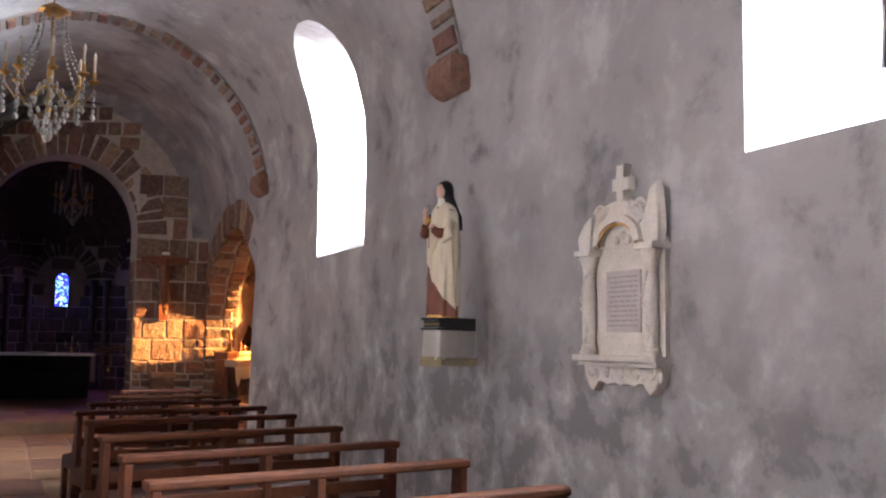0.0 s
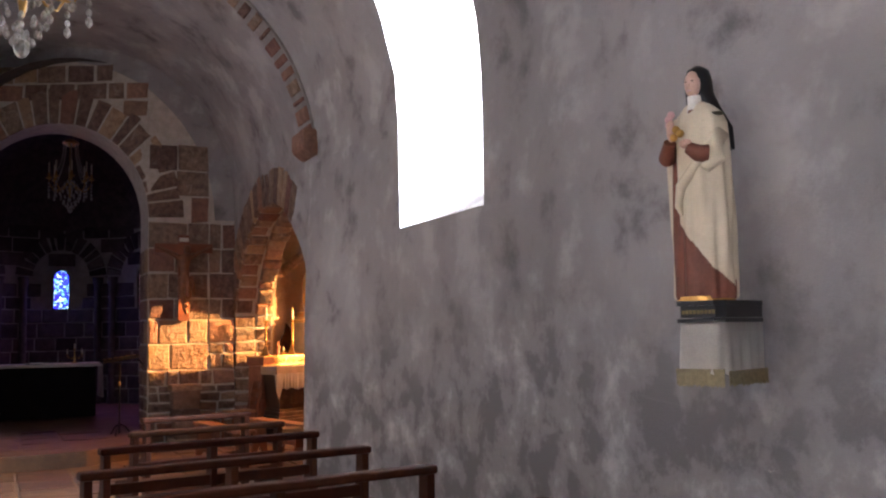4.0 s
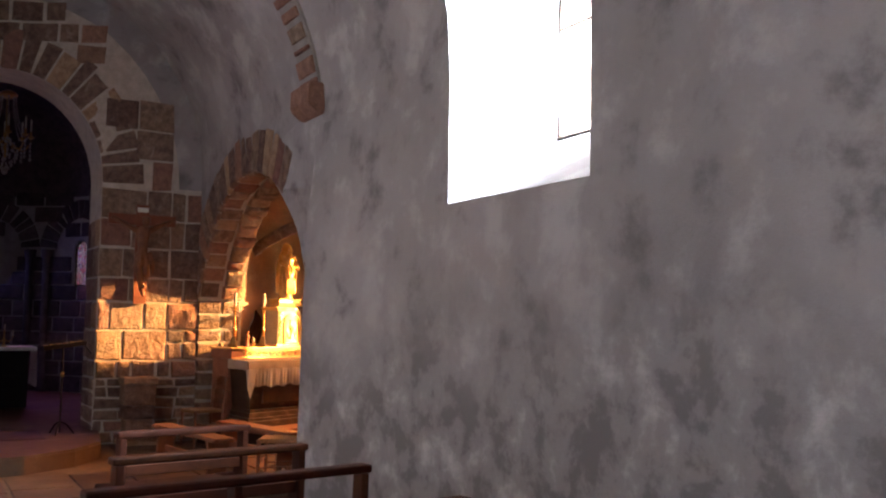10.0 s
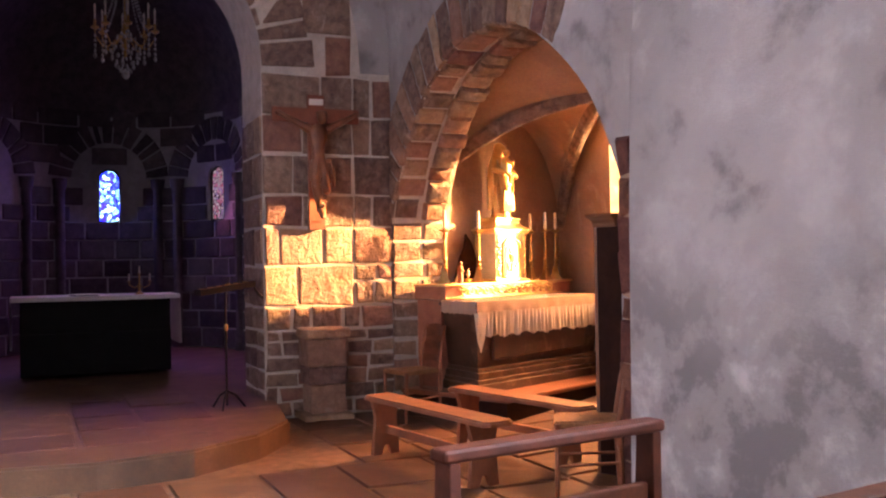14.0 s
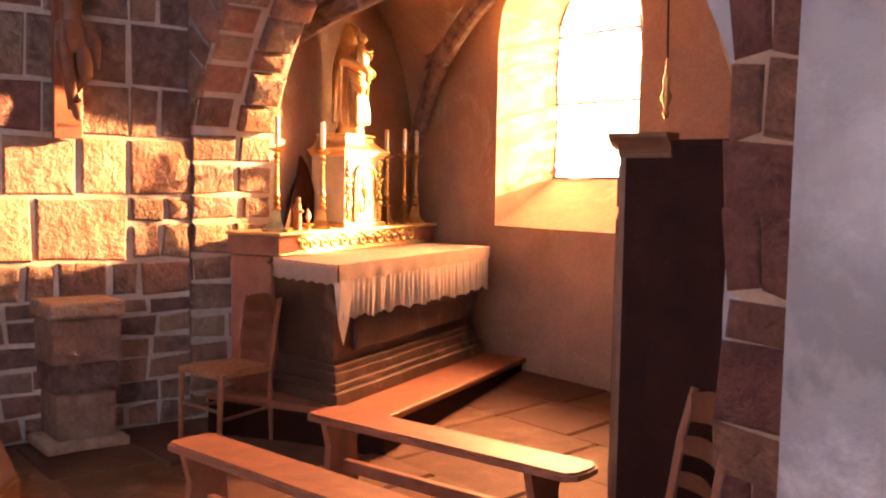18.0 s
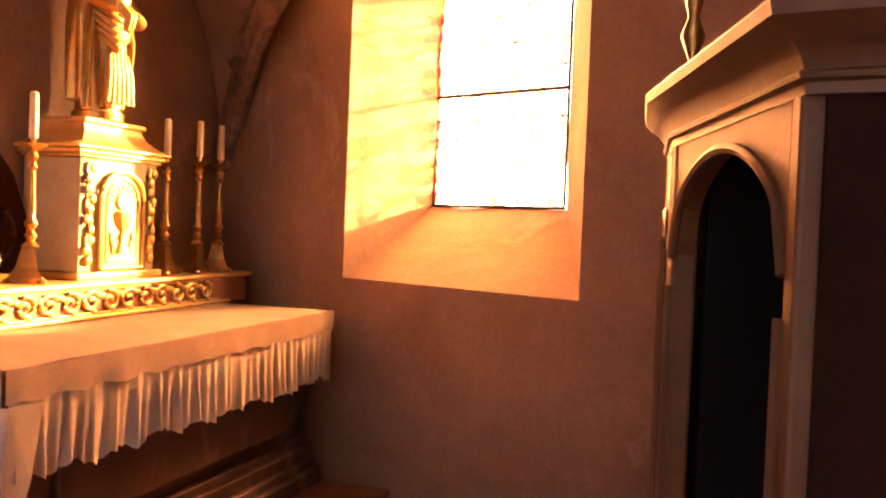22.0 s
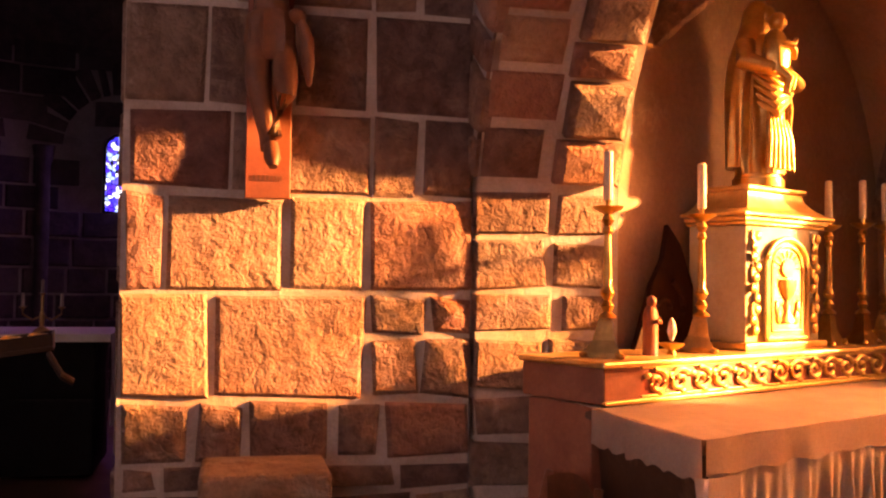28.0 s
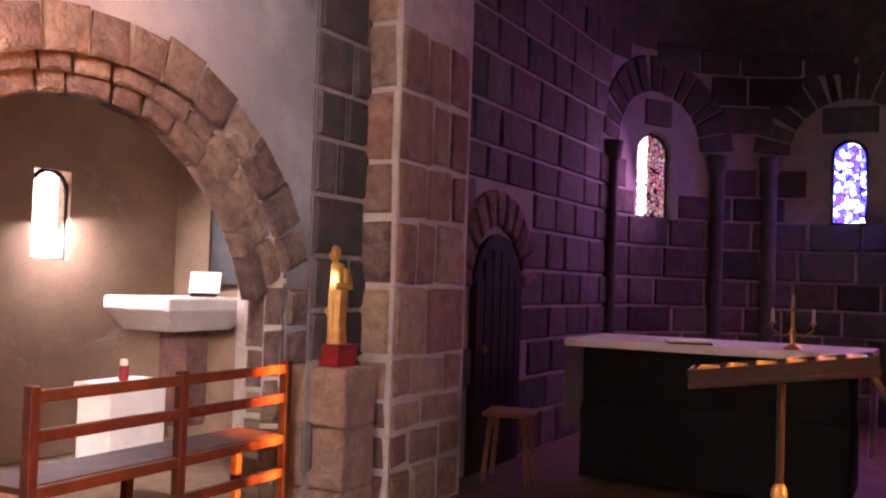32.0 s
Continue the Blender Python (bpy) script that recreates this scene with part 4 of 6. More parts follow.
    pieces.append((loft([(-0.02, 0, 0.0, 0.17, 0.145, 0.01), (0.015, 0, 0, 0.17, 0.145, 0.01)], 28, 5), GILT))
    return tagged(painted("saint_statue", pieces, None, at), "painted plaster nun saint in cream cloak and black veil holding flowers", "statue")


FLOWER = shade("pink_flower_paint", (0.75, 0.5, 0.5), (0.65, 0.4, 0.42), 0.6, scale=20, bump=0.05)
FRINGE = shade("faded_gold_fringe", (0.38, 0.33, 0.2), (0.26, 0.22, 0.13), 0.8, scale=40, bump=0.2, fine=150)
LETTER = shade("dull_gold_lettering", (0.3, 0.24, 0.1), (0.22, 0.17, 0.07), 0.5, metal=0.3, scale=30, bump=0.05)
GLAZED = shade("black_lacquer", (0.014, 0.014, 0.016), (0.03, 0.03, 0.03), 0.4, scale=8, bump=0.08, spec=0.5)
SX = -11.54
SHRINK = Matrix.Translation((0, 0, 1.665)) @ Matrix.Diagonal((0.74, 0.8, 0.85, 1)) @ Matrix.Translation((0, 0, -1.675))
saint(pose(SX + 0.03, 0.42, 1.675, 0, 0, 20) @ Matrix.Diagonal((0.76, 0.8, 0.83, 1)))
plinth = thing("statue_plinth", "black lacquered plinth with a worn gilt inscription", "plinth", at=pose(SX + 0.03, 0.19, 0, 0, 0, 22) @ SHRINK)
oct_ = [(-0.11, 0.02), (0.2, 0.02), (0.2, 0.47), (0.16, 0.52), (-0.07, 0.52), (-0.11, 0.47)]
bm = bmesh.new()
for z0, z1, s in ((1.565, 1.585, 1.0), (1.59, 1.65, 0.95), (1.65, 1.675, 1.0)):
    a = [bm.verts.new((x * s, y * s, z0)) for x, y in oct_]
    b = [bm.verts.new((x * s, y * s, z1)) for x, y in oct_]
    bm.faces.new(a[::-1])
    bm.faces.new(b)
    for k in range(6):
        bm.faces.new((a[k], a[(k + 1) % 6], b[(k + 1) % 6], b[k]))
part("base", bm, GLAZED, plinth)
for k in range(9):
    part("inscription_bar", boxed(-0.065 + k * 0.024, -0.047 + k * 0.024, 0.493, 0.497, 1.608, 1.628, 0), LETTER, plinth)


def cloth_band(parent, name, line, z0, z1, mat, wave, count, smooth=True, drop=None):
    """A hanging cloth along a line of (x, y), in soft folds."""
    bm = bmesh.new()
    pts = [Vector((*p, 0)) for p in line]
    n = 16 * count
    total = sum((b - a).length for a, b in zip(pts, pts[1:]))
    cols = []
    for k in range(n + 1):
        s = total * k / n
        for a, b in zip(pts, pts[1:]):
            l = (b - a).length
            if s <= l + 1e-6:
                break
            s -= l
        p, d = a.lerp(b, min(s / l, 1)), (b - a).normalized()
        o = Vector((d.y, -d.x, 0))
        f = math.sin(2 * math.pi * count * k / n + 1.3 * math.sin(k * 0.37)) * 0.6 + 0.4 * math.sin(k * 0.71)
        lowz = z0 + (drop(k / n) if drop else 0) + 0.006 * math.sin(k * 0.9)
        col = []
        for j in range(7):
            q = j / 6
            col.append(bm.verts.new(p + o * (wave * q * f + 0.006) + Vector((0, 0, z1 + (lowz - z1) * q))))
        cols.append(col)
    for a, b in zip(cols, cols[1:]):
        for j in range(6):
            bm.faces.new((a[j], b[j], b[j + 1], a[j + 1]))
    bmesh.ops.solidify(bm, geom=bm.faces[:], thickness=0.004)
    return part(name, bm, mat, parent, "", smooth)


bracket_cloth = thing("bracket_cloth", "white cloth with gold fringe hung over the statue bracket", "cloth", at=pose(SX + 0.03, 0.19, 0, 0, 0, 22) @ SHRINK)
part("bracket", boxed(-0.07, 0.16, 0.0, 0.4, 1.36, 1.56, 0.01), DARKSHADEWOOD, bracket_cloth)
cloth_band(bracket_cloth, "drape", [(0.19, 0.01), (0.19, 0.45), (0.165, 0.49), (-0.08, 0.49), (-0.105, 0.45), (-0.105, 0.01)][::-1], 1.31, 1.565, LINEN, 0.02, 6)
bm = bmesh.new()
for k in range(48):
    q = k / 47
    y = 0.497
    x = 0.19 - 0.295 * q
    box(bm, x - 0.003, x + 0.003, y - 0.004, y + 0.003, 1.25 + random.uniform(-0.008, 0.008), 1.325)
for s in (-0.116, 0.2):
    for k in range(42):
        y = 0.01 + k * 0.0108
        box(bm, s - 0.003, s + 0.003, y - 0.003, y + 0.003, 1.25 + random.uniform(-0.008, 0.008), 1.325)
box(bm, -0.11, 0.195, 0.492, 0.5, 1.315, 1.335)
part("fringe", bm, FRINGE, bracket_cloth, "frayed gold fringe")

# memorial tablet: u runs westward from its east edge
mem = thing("memorial_tablet", "carved white stone wall memorial with columns, arch and cross", "memorial", at=Matrix.Translation((-12.9, -0.01, 0.03)) @ Matrix.Rotation(math.pi, 4, "Z") @ Matrix.Diagonal((0.85, 0.8, 0.9, 1)))


def relief(name, poly, y0, y1, mat, bevel=0.006, label=""):
    """A plate on the wall: outline (u, z), from depth y0 to y1 out of the wall."""
    return part(name, prism(poly, y1 - y0, Matrix.Translation((0, -y1, 0)), bevel), mat, mem, label)


relief("back_slab", [(0.04, 1.5), (0.98, 1.5), (0.98, 2.32), (0.04, 2.32)], 0, 0.06, WHITESTONE)
relief("ledge", [(0.0, 1.5), (1.02, 1.5), (1.02, 1.545), (0.0, 1.545)], 0, 0.19, WHITESTONE, 0.012)
relief("ledge_moulding", [(0.03, 1.47), (0.99, 1.47), (0.99, 1.5), (0.03, 1.5)], 0, 0.15, WHITESTONE, 0.01)
base = [(0.04, 1.47), (0.06, 1.4)] + [(0.1 + 0.82 * k / 24, 1.385 - 0.045 * abs(math.sin(k / 24 * 5 * math.pi)) - (0.05 if k < 3 or k > 21 else 0)) for k in range(25)] + [(0.96, 1.4), (0.98, 1.47)]
relief("scrolled_base", base, 0, 0.1, WHITESTONE, 0.012)
for u in (0.14, 0.34, 0.52, 0.7, 0.88):
    part("base_scroll", tube([(a, -0.105, b) for a, b in spiral((u, 1.425), 0.012, 0.045, 1.4, 0.5)], 0.012, 6), WHITESTONE, mem, smooth=True)
    part("base_leaf", ball((u + 0.08, -0.09, 1.41), 0.03, 0.03, 0.04), WHITESTONE, mem, smooth=True)
for u in (0.13, 0.89):
    col = part("column", lathe([(0.075, 1.545), (0.075, 1.57), (0.06, 1.58), (0.066, 1.6), (0.052, 1.615), (0.056, 1.8), (0.048, 2.12), (0.056, 2.13), (0.05, 2.15), (0.07, 2.2), (0.08, 2.215), (0.08, 2.235)], 20, Matrix.Translation((u, -0.11, 0))), WHITESTONE, mem, smooth=True)
    for k in range(7):
        part("flute_leaf", tube([(u + 0.03 * math.sin(k), -0.155, 1.62 + k * 0.07), (u + 0.035 * math.sin(k + 1), -0.165, 1.66 + k * 0.07), (u + 0.02 * math.sin(k + 2), -0.158, 1.69 + k * 0.07)], [0.006, 0.014, 0.005], 6), WHITESTONE, col)
    relief("entablature", [(u - 0.1, 2.235), (u + 0.1, 2.235), (u + 0.11, 2.28), (u - 0.11, 2.28)], 0, 0.19, WHITESTONE, 0.008)
relief("inscription_panel", [(0.3, 1.7), (0.72, 1.7), (0.72, 2.12), (0.3, 2.12)], 0.06, 0.072, PANEL, 0.002, "grey panel with worn inscription")
bm = bmesh.new()
for r in range(11):
    n = 0.36
    u = 0.33 + 0.01 * (r % 3)
    while u < 0.68:
        w = random.uniform(0.03, 0.09)
        box(bm, u, min(u + w, 0.69), -0.0745, -0.0725, 2.07 - r * 0.033, 2.082 - r * 0.033)
        u += w + 0.014
part("inscription", bm, shade("faded_inscription", (0.3, 0.26, 0.25), (0.36, 0.32, 0.31), 0.7, scale=20, bump=0.05), mem, "faded lettering")
arc = [(0.51 + 0.29 * math.cos(math.pi * k / 20), 2.3 + 0.2 * math.sin(math.pi * k / 20)) for k in range(21)]
arci = [(0.51 + 0.23 * math.cos(math.pi * k / 20), 2.3 + 0.15 * math.sin(math.pi * k / 20)) for k in range(21)]
relief("arch", arc + arci[::-1], 0, 0.15, WHITESTONE, 0.01)
relief("tympanum", [(0.26, 2.28), (0.76, 2.28)] + arci, 0, 0.07, WHITESTONE, 0.004)
part("gilt_moulding", tube([(u, -0.13, z - 0.012) for u, z in arci], 0.011, 8), GILT, mem, "tarnished gilt moulding", True)
for u in (0.44, 0.52, 0.58):
    part("relief_boss", ball((u, -0.075, 2.33 + 0.03 * (u == 0.52)), 0.035, 0.02, 0.03), WHITESTONE, mem, smooth=True)
hood = [(0.51 + 0.36 * math.cos(math.pi * k / 20), 2.33 + 0.27 * math.sin(math.pi * k / 20)) for k in range(3, 18)]
relief("hood", [(0.14, 2.28)] + hood[::-1] + [(0.88, 2.28)] + [(0.51 + 0.285 * math.cos(math.pi * k / 12), 2.3 + 0.195 * math.sin(math.pi * k / 12)) for k in range(13)], 0, 0.11, WHITESTONE, 0.01)
relief("cross", [(0.47, 2.58), (0.55, 2.58), (0.54, 2.68), (0.61, 2.665), (0.61, 2.76), (0.54, 2.745), (0.56, 2.85), (0.46, 2.85), (0.48, 2.745), (0.41, 2.76), (0.41, 2.665), (0.48, 2.68)], 0.02, 0.1, WHITESTONE, 0.012)
for s, u in ((1, 0.27), (-1, 0.75)):
    part("volute", tube([(u + s * (a - 0.0), -0.1, z) for a, z in spiral((0.0, 2.52), 0.012, 0.07, 1.3, 1.0)], 0.018, 8), WHITESTONE, mem, smooth=True)
    part("crocket", tube([(u - s * 0.02, -0.08, 2.44), (u + s * 0.03, -0.12, 2.52), (u + s * 0.1, -0.09, 2.56), (u + s * 0.15, -0.06, 2.6)], [0.05, 0.045, 0.035, 0.015], 8), WHITESTONE, mem, smooth=True)
for u, h in ((0.1, 2.52), (0.92, 2.68)):
    part("pinnacle_figure", loft([(2.28, u, -0.1, 0.085, 0.06, 0.05), (2.36, u, -0.1, 0.095, 0.065, 0.1), (2.28 + (h - 2.28) * 0.55, u, -0.09, 0.075, 0.055, 0.14), (h - 0.05, u + 0.02, -0.09, 0.05, 0.045, 0.1), (h, u + 0.035, -0.09, 0.015, 0.015, 0)], 22, 5), WHITESTONE, mem, smooth=True)


def chandelier(x, y, zb, ztop, rad, label):
    """Brass ring with arms, hung with strings of crystal drops."""
    t = thing("chandelier", label, "chandelier", at=pose(x, y, zb))
    h = 1.25
    part("chain", tube([(0, 0, h), (0, 0, ztop - zb)], 0.008, 6), IRON, t)
    part("canopy", lathe([(0.02, h + 0.05), (0.12, h), (0.15, h - 0.04), (0.1, h - 0.07), (0.03, h - 0.1)], 16), BRASS, t, "tarnished brass crown", True)
    part("stem", lathe([(0.015, 0.2), (0.03, 0.3), (0.014, 0.4), (0.035, 0.6), (0.014, 0.7), (0.02, h - 0.08)], 12), BRASS, t, "", True)
    for k in range(8):
        a = 2 * math.pi * k / 8
        c, s = math.cos(a), math.sin(a)
        part("arm", tube([(0.03 * c, 0.03 * s, 0.5), (0.2 * c, 0.2 * s, 0.34), (rad * 0.75 * c, rad * 0.75 * s, 0.33), (rad * c, rad * s, 0.47), (rad * c, rad * s, 0.55)], 0.009, 6), BRASS, t, "", True)
        part("candle_cup", lathe([(0.01, 0.53), (0.055, 0.56), (0.05, 0.575), (0.018, 0.58), (0.018, 0.66)], 10, Matrix.Translation((rad * c, rad * s, 0))), BRASS, t, "", True)
        part("candle_tube", lathe([(0.012, 0.66), (0.012, 0.78), (0.016, 0.82), (0.004, 0.86)], 8, Matrix.Translation((rad * c, rad * s, 0))), WAX, t)
        bm = bmesh.new()
        for j in range(5):
            zz = 0.46 - j * 0.062
            bmesh.ops.create_icosphere(bm, subdivisions=1, radius=1, matrix=Matrix.Translation((rad * c, rad * s, zz)) @ Matrix.Diagonal((0.02 + 0.006 * (j == 4), 0.02 + 0.006 * (j == 4), 0.03 + 0.012 * (j == 4), 1)))
        part("drop_string", bm, CRYSTAL, t, "clear crystal drops")
        bm = bmesh.new()
        for j in range(16):
            q = j / 15
            r = 0.12 + (rad - 0.18) * q * q
            bmesh.ops.create_icosphere(bm, subdivisions=1, radius=1, matrix=Matrix.Translation((r * c, r * s, h - 0.08 - (h - 0.62) * q)) @ Matrix.Diagonal((0.016, 0.016, 0.021, 1)))
        part("bead_swag", bm, CRYSTAL, t)
    bm = bmesh.new()
    for j in range(60):
        a, q = j * 2.4, j / 59
        r = 0.05 + 0.13 * math.sin(math.pi * q)
        bmesh.ops.create_icosphere(bm, subdivisions=1, radius=1, matrix=Matrix.Translation((r * math.cos(a), r * math.sin(a), 0.02 + 0.5 * q)) @ Matrix.Diagonal((0.02, 0.02, 0.034, 1)))
    part("crystal_basket", bm, CRYSTAL, t)
    part("bottom_drop", ball((0, 0, 0.0), 0.05, 0.05, 0.07, None, 10), CRYSTAL, t, "", False)
    return t


chandelier(-8.4, 3.19, 3.4, 5.95, 0.4, "large brass and crystal chandelier hanging in the nave")
chandelier(3.6, 2.2, 3.9, 5.6, 0.36, "crystal chandelier hanging unlit in the dark apse")


# ---- the pier ----
def carved_christ(parent):
    """Hanging figure: bent legs crossed at the feet, knotted loincloth, arms along the bar."""
    torso = loft([(2.42, 0.01, -0.01, 0.075, 0.06, 0.03), (2.5, 0.0, -0.01, 0.062, 0.05, 0.02), (2.56, 0, 0, 0.06, 0.048, 0.01), (2.66, 0, -0.005, 0.085, 0.06, 0.015), (2.74, 0, 0, 0.1, 0.058, 0), (2.78, 0, 0, 0.07, 0.045, 0), (2.81, 0.01, -0.01, 0.035, 0.035, 0)], 26, 7)
    cloth = loft([(2.28, 0.0, -0.015, 0.082, 0.068, 0.1), (2.36, 0.0, -0.015, 0.088, 0.07, 0.1), (2.45, 0.0, -0.01, 0.085, 0.066, 0.06), (2.47, 0, -0.01, 0.07, 0.055, 0.02)], 40, 9)
    pieces = [(torso, CARVED), (cloth, CARVED), (ball((0.03, -0.05, 2.87), 0.05, 0.055, 0.068), CARVED), (ball((0.03, -0.03, 2.91), 0.056, 0.056, 0.03), CARVED),
              (tube([(0.045, -0.02, 2.34), (0.05, -0.085, 2.2), (0.045, -0.1, 2.16), (0.015, -0.05, 2.02), (0.008, -0.045, 1.97)], [0.05, 0.046, 0.044, 0.03, 0.022], 12), CARVED),
              (tube([(-0.045, -0.02, 2.34), (-0.045, -0.075, 2.2), (-0.04, -0.085, 2.16), (-0.008, -0.035, 2.02), (-0.008, -0.03, 1.96)], [0.05, 0.046, 0.042, 0.03, 0.022], 12), CARVED),
              (tube([(0.005, -0.05, 1.98), (0.01, -0.085, 1.93), (0.012, -0.1, 1.9)], [0.028, 0.03, 0.016], 10), CARVED),
              (tube([(0.08, 0, 2.75), (0.2, 0.01, 2.82), (0.36, 0.02, 2.9)], [0.042, 0.032, 0.022], 12), CARVED), (tube([(-0.08, 0, 2.75), (-0.2, 0.01, 2.82), (-0.36, 0.02, 2.9)], [0.042, 0.032, 0.022], 12), CARVED),
              (ball((0.38, 0.015, 2.91), 0.03, 0.02, 0.025), CARVED), (ball((-0.38, 0.015, 2.91), 0.03, 0.02, 0.025), CARVED),
              (ball((0.09, -0.04, 2.45), 0.035, 0.035, 0.03), CARVED), (tube([(0.1, -0.05, 2.45), (0.125, -0.06, 2.36), (0.13, -0.055, 2.27), (0.135, -0.05, 2.2)], [0.012, 0.026, 0.024, 0.008], 10), CARVED),
              (tube([(0.095, -0.03, 2.44), (0.1, -0.035, 2.34), (0.11, -0.03, 2.24)], [0.012, 0.022, 0.008], 10), CARVED)]
    return painted("carved_figure", pieces, parent)


CARVED = shade("carved_walnut", (0.24, 0.095, 0.04), (0.15, 0.055, 0.025), 0.45, scale=9, bump=0.12, fine=60, spec=0.5)
PLANK = shade("red_brown_plank", (0.26, 0.085, 0.04), (0.2, 0.06, 0.03), 0.5, scale=6, bump=0.12, fine=80, spec=0.45)
cross = thing("crucifix", "large red-brown wooden crucifix hung on the stone pier", "crucifix", at=pose(-0.035, 0.785, 0, 0, 0, -90))
part("upright", boxed(-0.082, 0.082, -0.02, 0.025, 1.8, 3.1, 0.004), PLANK, cross)
part("crossbar", boxed(-0.43, 0.43, -0.024, 0.018, 2.83, 2.97, 0.004), PLANK, cross)
part("title_board", boxed(-0.07, 0.07, -0.032, -0.022, 3.0, 3.06, 0.003), LINEN, cross)
for k in range(7):
    part("carved_mark", boxed(-0.055 + k * 0.016, -0.045 + k * 0.016, -0.0225, -0.0195, 1.865, 1.885, 0), CARVED, cross)
fig = carved_christ(cross)
fig.location = (0, -0.075, 0)

ped = thing("stone_pedestal", "short stone pedestal of stacked blocks against the pier", "pedestal", at=pose(-0.17, 0.78, 0))
for z0, z1, a, b in ((0, 0.06, 0.24, 0.2), (0.065, 0.33, 0.17, 0.16), (0.335, 0.5, 0.19, 0.17), (0.505, 0.76, 0.2, 0.17), (0.765, 0.86, 0.22, 0.18)):
    part("pedestal_block", boxed(-b + 0.17 * 0, b, -a, a, z0, z1, 0.018), random.choice((STONE, STONELIT)), ped)


# ---- the south chapel ----
def bench(ax, ay, bx, by, label, h=0.45):
    d = Vector((bx - ax, by - ay))
    l = d.length
    t = thing("bench", label, "bench", "plain benches", at=pose(ax, ay, 0, 0, 0, math.degrees(math.atan2(d.y, d.x))))
    plan = [(0.03, -0.12), (l - 0.05, -0.12), (l - 0.01, -0.08), (l, 0.0), (l - 0.01, 0.08), (l - 0.05, 0.12), (0.03, 0.12), (0, 0.09), (0, -0.09)]
    bm = bmesh.new()
    a = [bm.verts.new((x, y, h)) for x, y in plan]
    b = [bm.verts.new((x, y, h - 0.035)) for x, y in plan]
    bm.faces.new(a)
    bm.faces.new(b[::-1])
    for k in range(len(plan)):
        bm.faces.new((a[k], b[k], b[(k + 1) % len(plan)], a[(k + 1) % len(plan)]))
    bmesh.ops.bevel(bm, geom=[e for e in bm.edges if all(v in a for v in e.verts)], offset=0.012, segments=2, affect="EDGES")
    part("seat", bm, OAK, t)
    leg = [(-0.115, 0), (-0.04, 0), (-0.02, 0.08), (0.02, 0.08), (0.04, 0), (0.115, 0), (0.085, h - 0.15), (0.12, h - 0.035), (-0.12, h - 0.035), (-0.085, h - 0.15)]
    for x in (0.16, l - 0.2):
        part("leg", prism([(q, z) for q, z in leg], 0.04, Matrix.Translation((x, 0, 0)) @ Matrix.Rotation(radians(90), 4, "Z"), 0.004), OAK, t)
    part("stretcher", boxed(0.17, l - 0.2, -0.02, 0.02, 0.17, 0.23, 0.005), OAK, t)
    return t


bench(-1.83, 0.13, -3.32, -0.2, "plain red-brown wooden bench with rounded plank seat")
bench(-1.95, 0.88, -3.6, 0.62, "plain red-brown wooden bench before the side chapel")


def chair(x, y, turn, label):
    t = thing("chair", label, "chair", "rush chairs", at=pose(x, y, 0, 0, 0, turn))
    for s in (-1, 1):
        part("front_leg", tube([(s * 0.19, -0.2, 0), (s * 0.195, -0.19, 0.46)], [0.014, 0.019], 8), OAK, t, "", True)
        part("back_post", tube([(s * 0.165, 0.2, 0), (s * 0.16, 0.18, 0.45), (s * 0.165, 0.22, 0.7), (s * 0.16, 0.26, 0.87)], [0.014, 0.019, 0.017, 0.015], 8), OAK, t, "", True)
        part("side_stretcher", tube([(s * 0.19, -0.195, 0.2), (s * 0.165, 0.19, 0.22)], 0.01, 6), OAK, t)
    part("front_stretcher", tube([(-0.19, -0.195, 0.25), (0.19, -0.195, 0.25)], 0.01, 6), OAK, t)
    part("back_stretcher", tube([(-0.165, 0.19, 0.26), (0.165, 0.19, 0.26)], 0.01, 6), OAK, t)
    seat = [(-0.2, -0.215), (0.2, -0.215), (0.175, 0.2), (-0.175, 0.2)]
    bm = bmesh.new()
    a, b = [bm.verts.new((p, q, 0.475)) for p, q in seat], [bm.verts.new((p, q, 0.435)) for p, q in seat]
    mid = bm.verts.new((0, 0, 0.458))
    for k in range(4):
        bm.faces.new((a[k], a[(k + 1) % 4], mid))
        bm.faces.new((a[k], b[k], b[(k + 1) % 4], a[(k + 1) % 4]))
    bm.faces.new(b[::-1])
    bmesh.ops.bevel(bm, geom=[e for e in bm.edges if mid not in e.verts], offset=0.012, segments=2, affect="EDGES")
    part("seat", bm, RUSH, t, "woven rush seat")
    for z, hgt, yy in ((0.8, 0.1, 0.24), (0.67, 0.065, 0.215), (0.55, 0.055, 0.2)):
        bm = bmesh.new()
        n = 10
        top = [(-0.16 + 0.32 * k / n, yy + 0.03 * math.sin(math.pi * k / n), z + hgt * (0.5 + 0.35 * math.sin(math.pi * k / n))) for k in range(n + 1)]
        low = [(x_, y_, z - hgt * 0.5 + 0.2 * hgt * math.sin(math.pi * k / n)) for k, (x_, y_, _) in enumerate(top)]
        ta, la = [bm.verts.new(p) for p in top], [bm.verts.new(p) for p in low]
        for k in range(n):
            bm.faces.new((ta[k], ta[k + 1], la[k + 1], la[k]))
        bmesh.ops.solidify(bm, geom=bm.faces[:], thickness=0.016)
        part("back_slat", bm, OAK, t, "", True)
    return t


chair(-0.66, 0.06, 190, "rush-seated ladder-back chair beside the side altar")
chair(-3.83, 0.13, 150, "rush-seated ladder-back chair standing by the confessional")

# the side altar stands askew: x runs from its front towards the wall, -y along its front
ALTAR = pose(-1.267, -0.319, 0, 0, 0, 25.5)
LEDGE = 1.25
platform = thing("altar_platform", "dark worn wooden altar step", "platform", at=ALTAR)
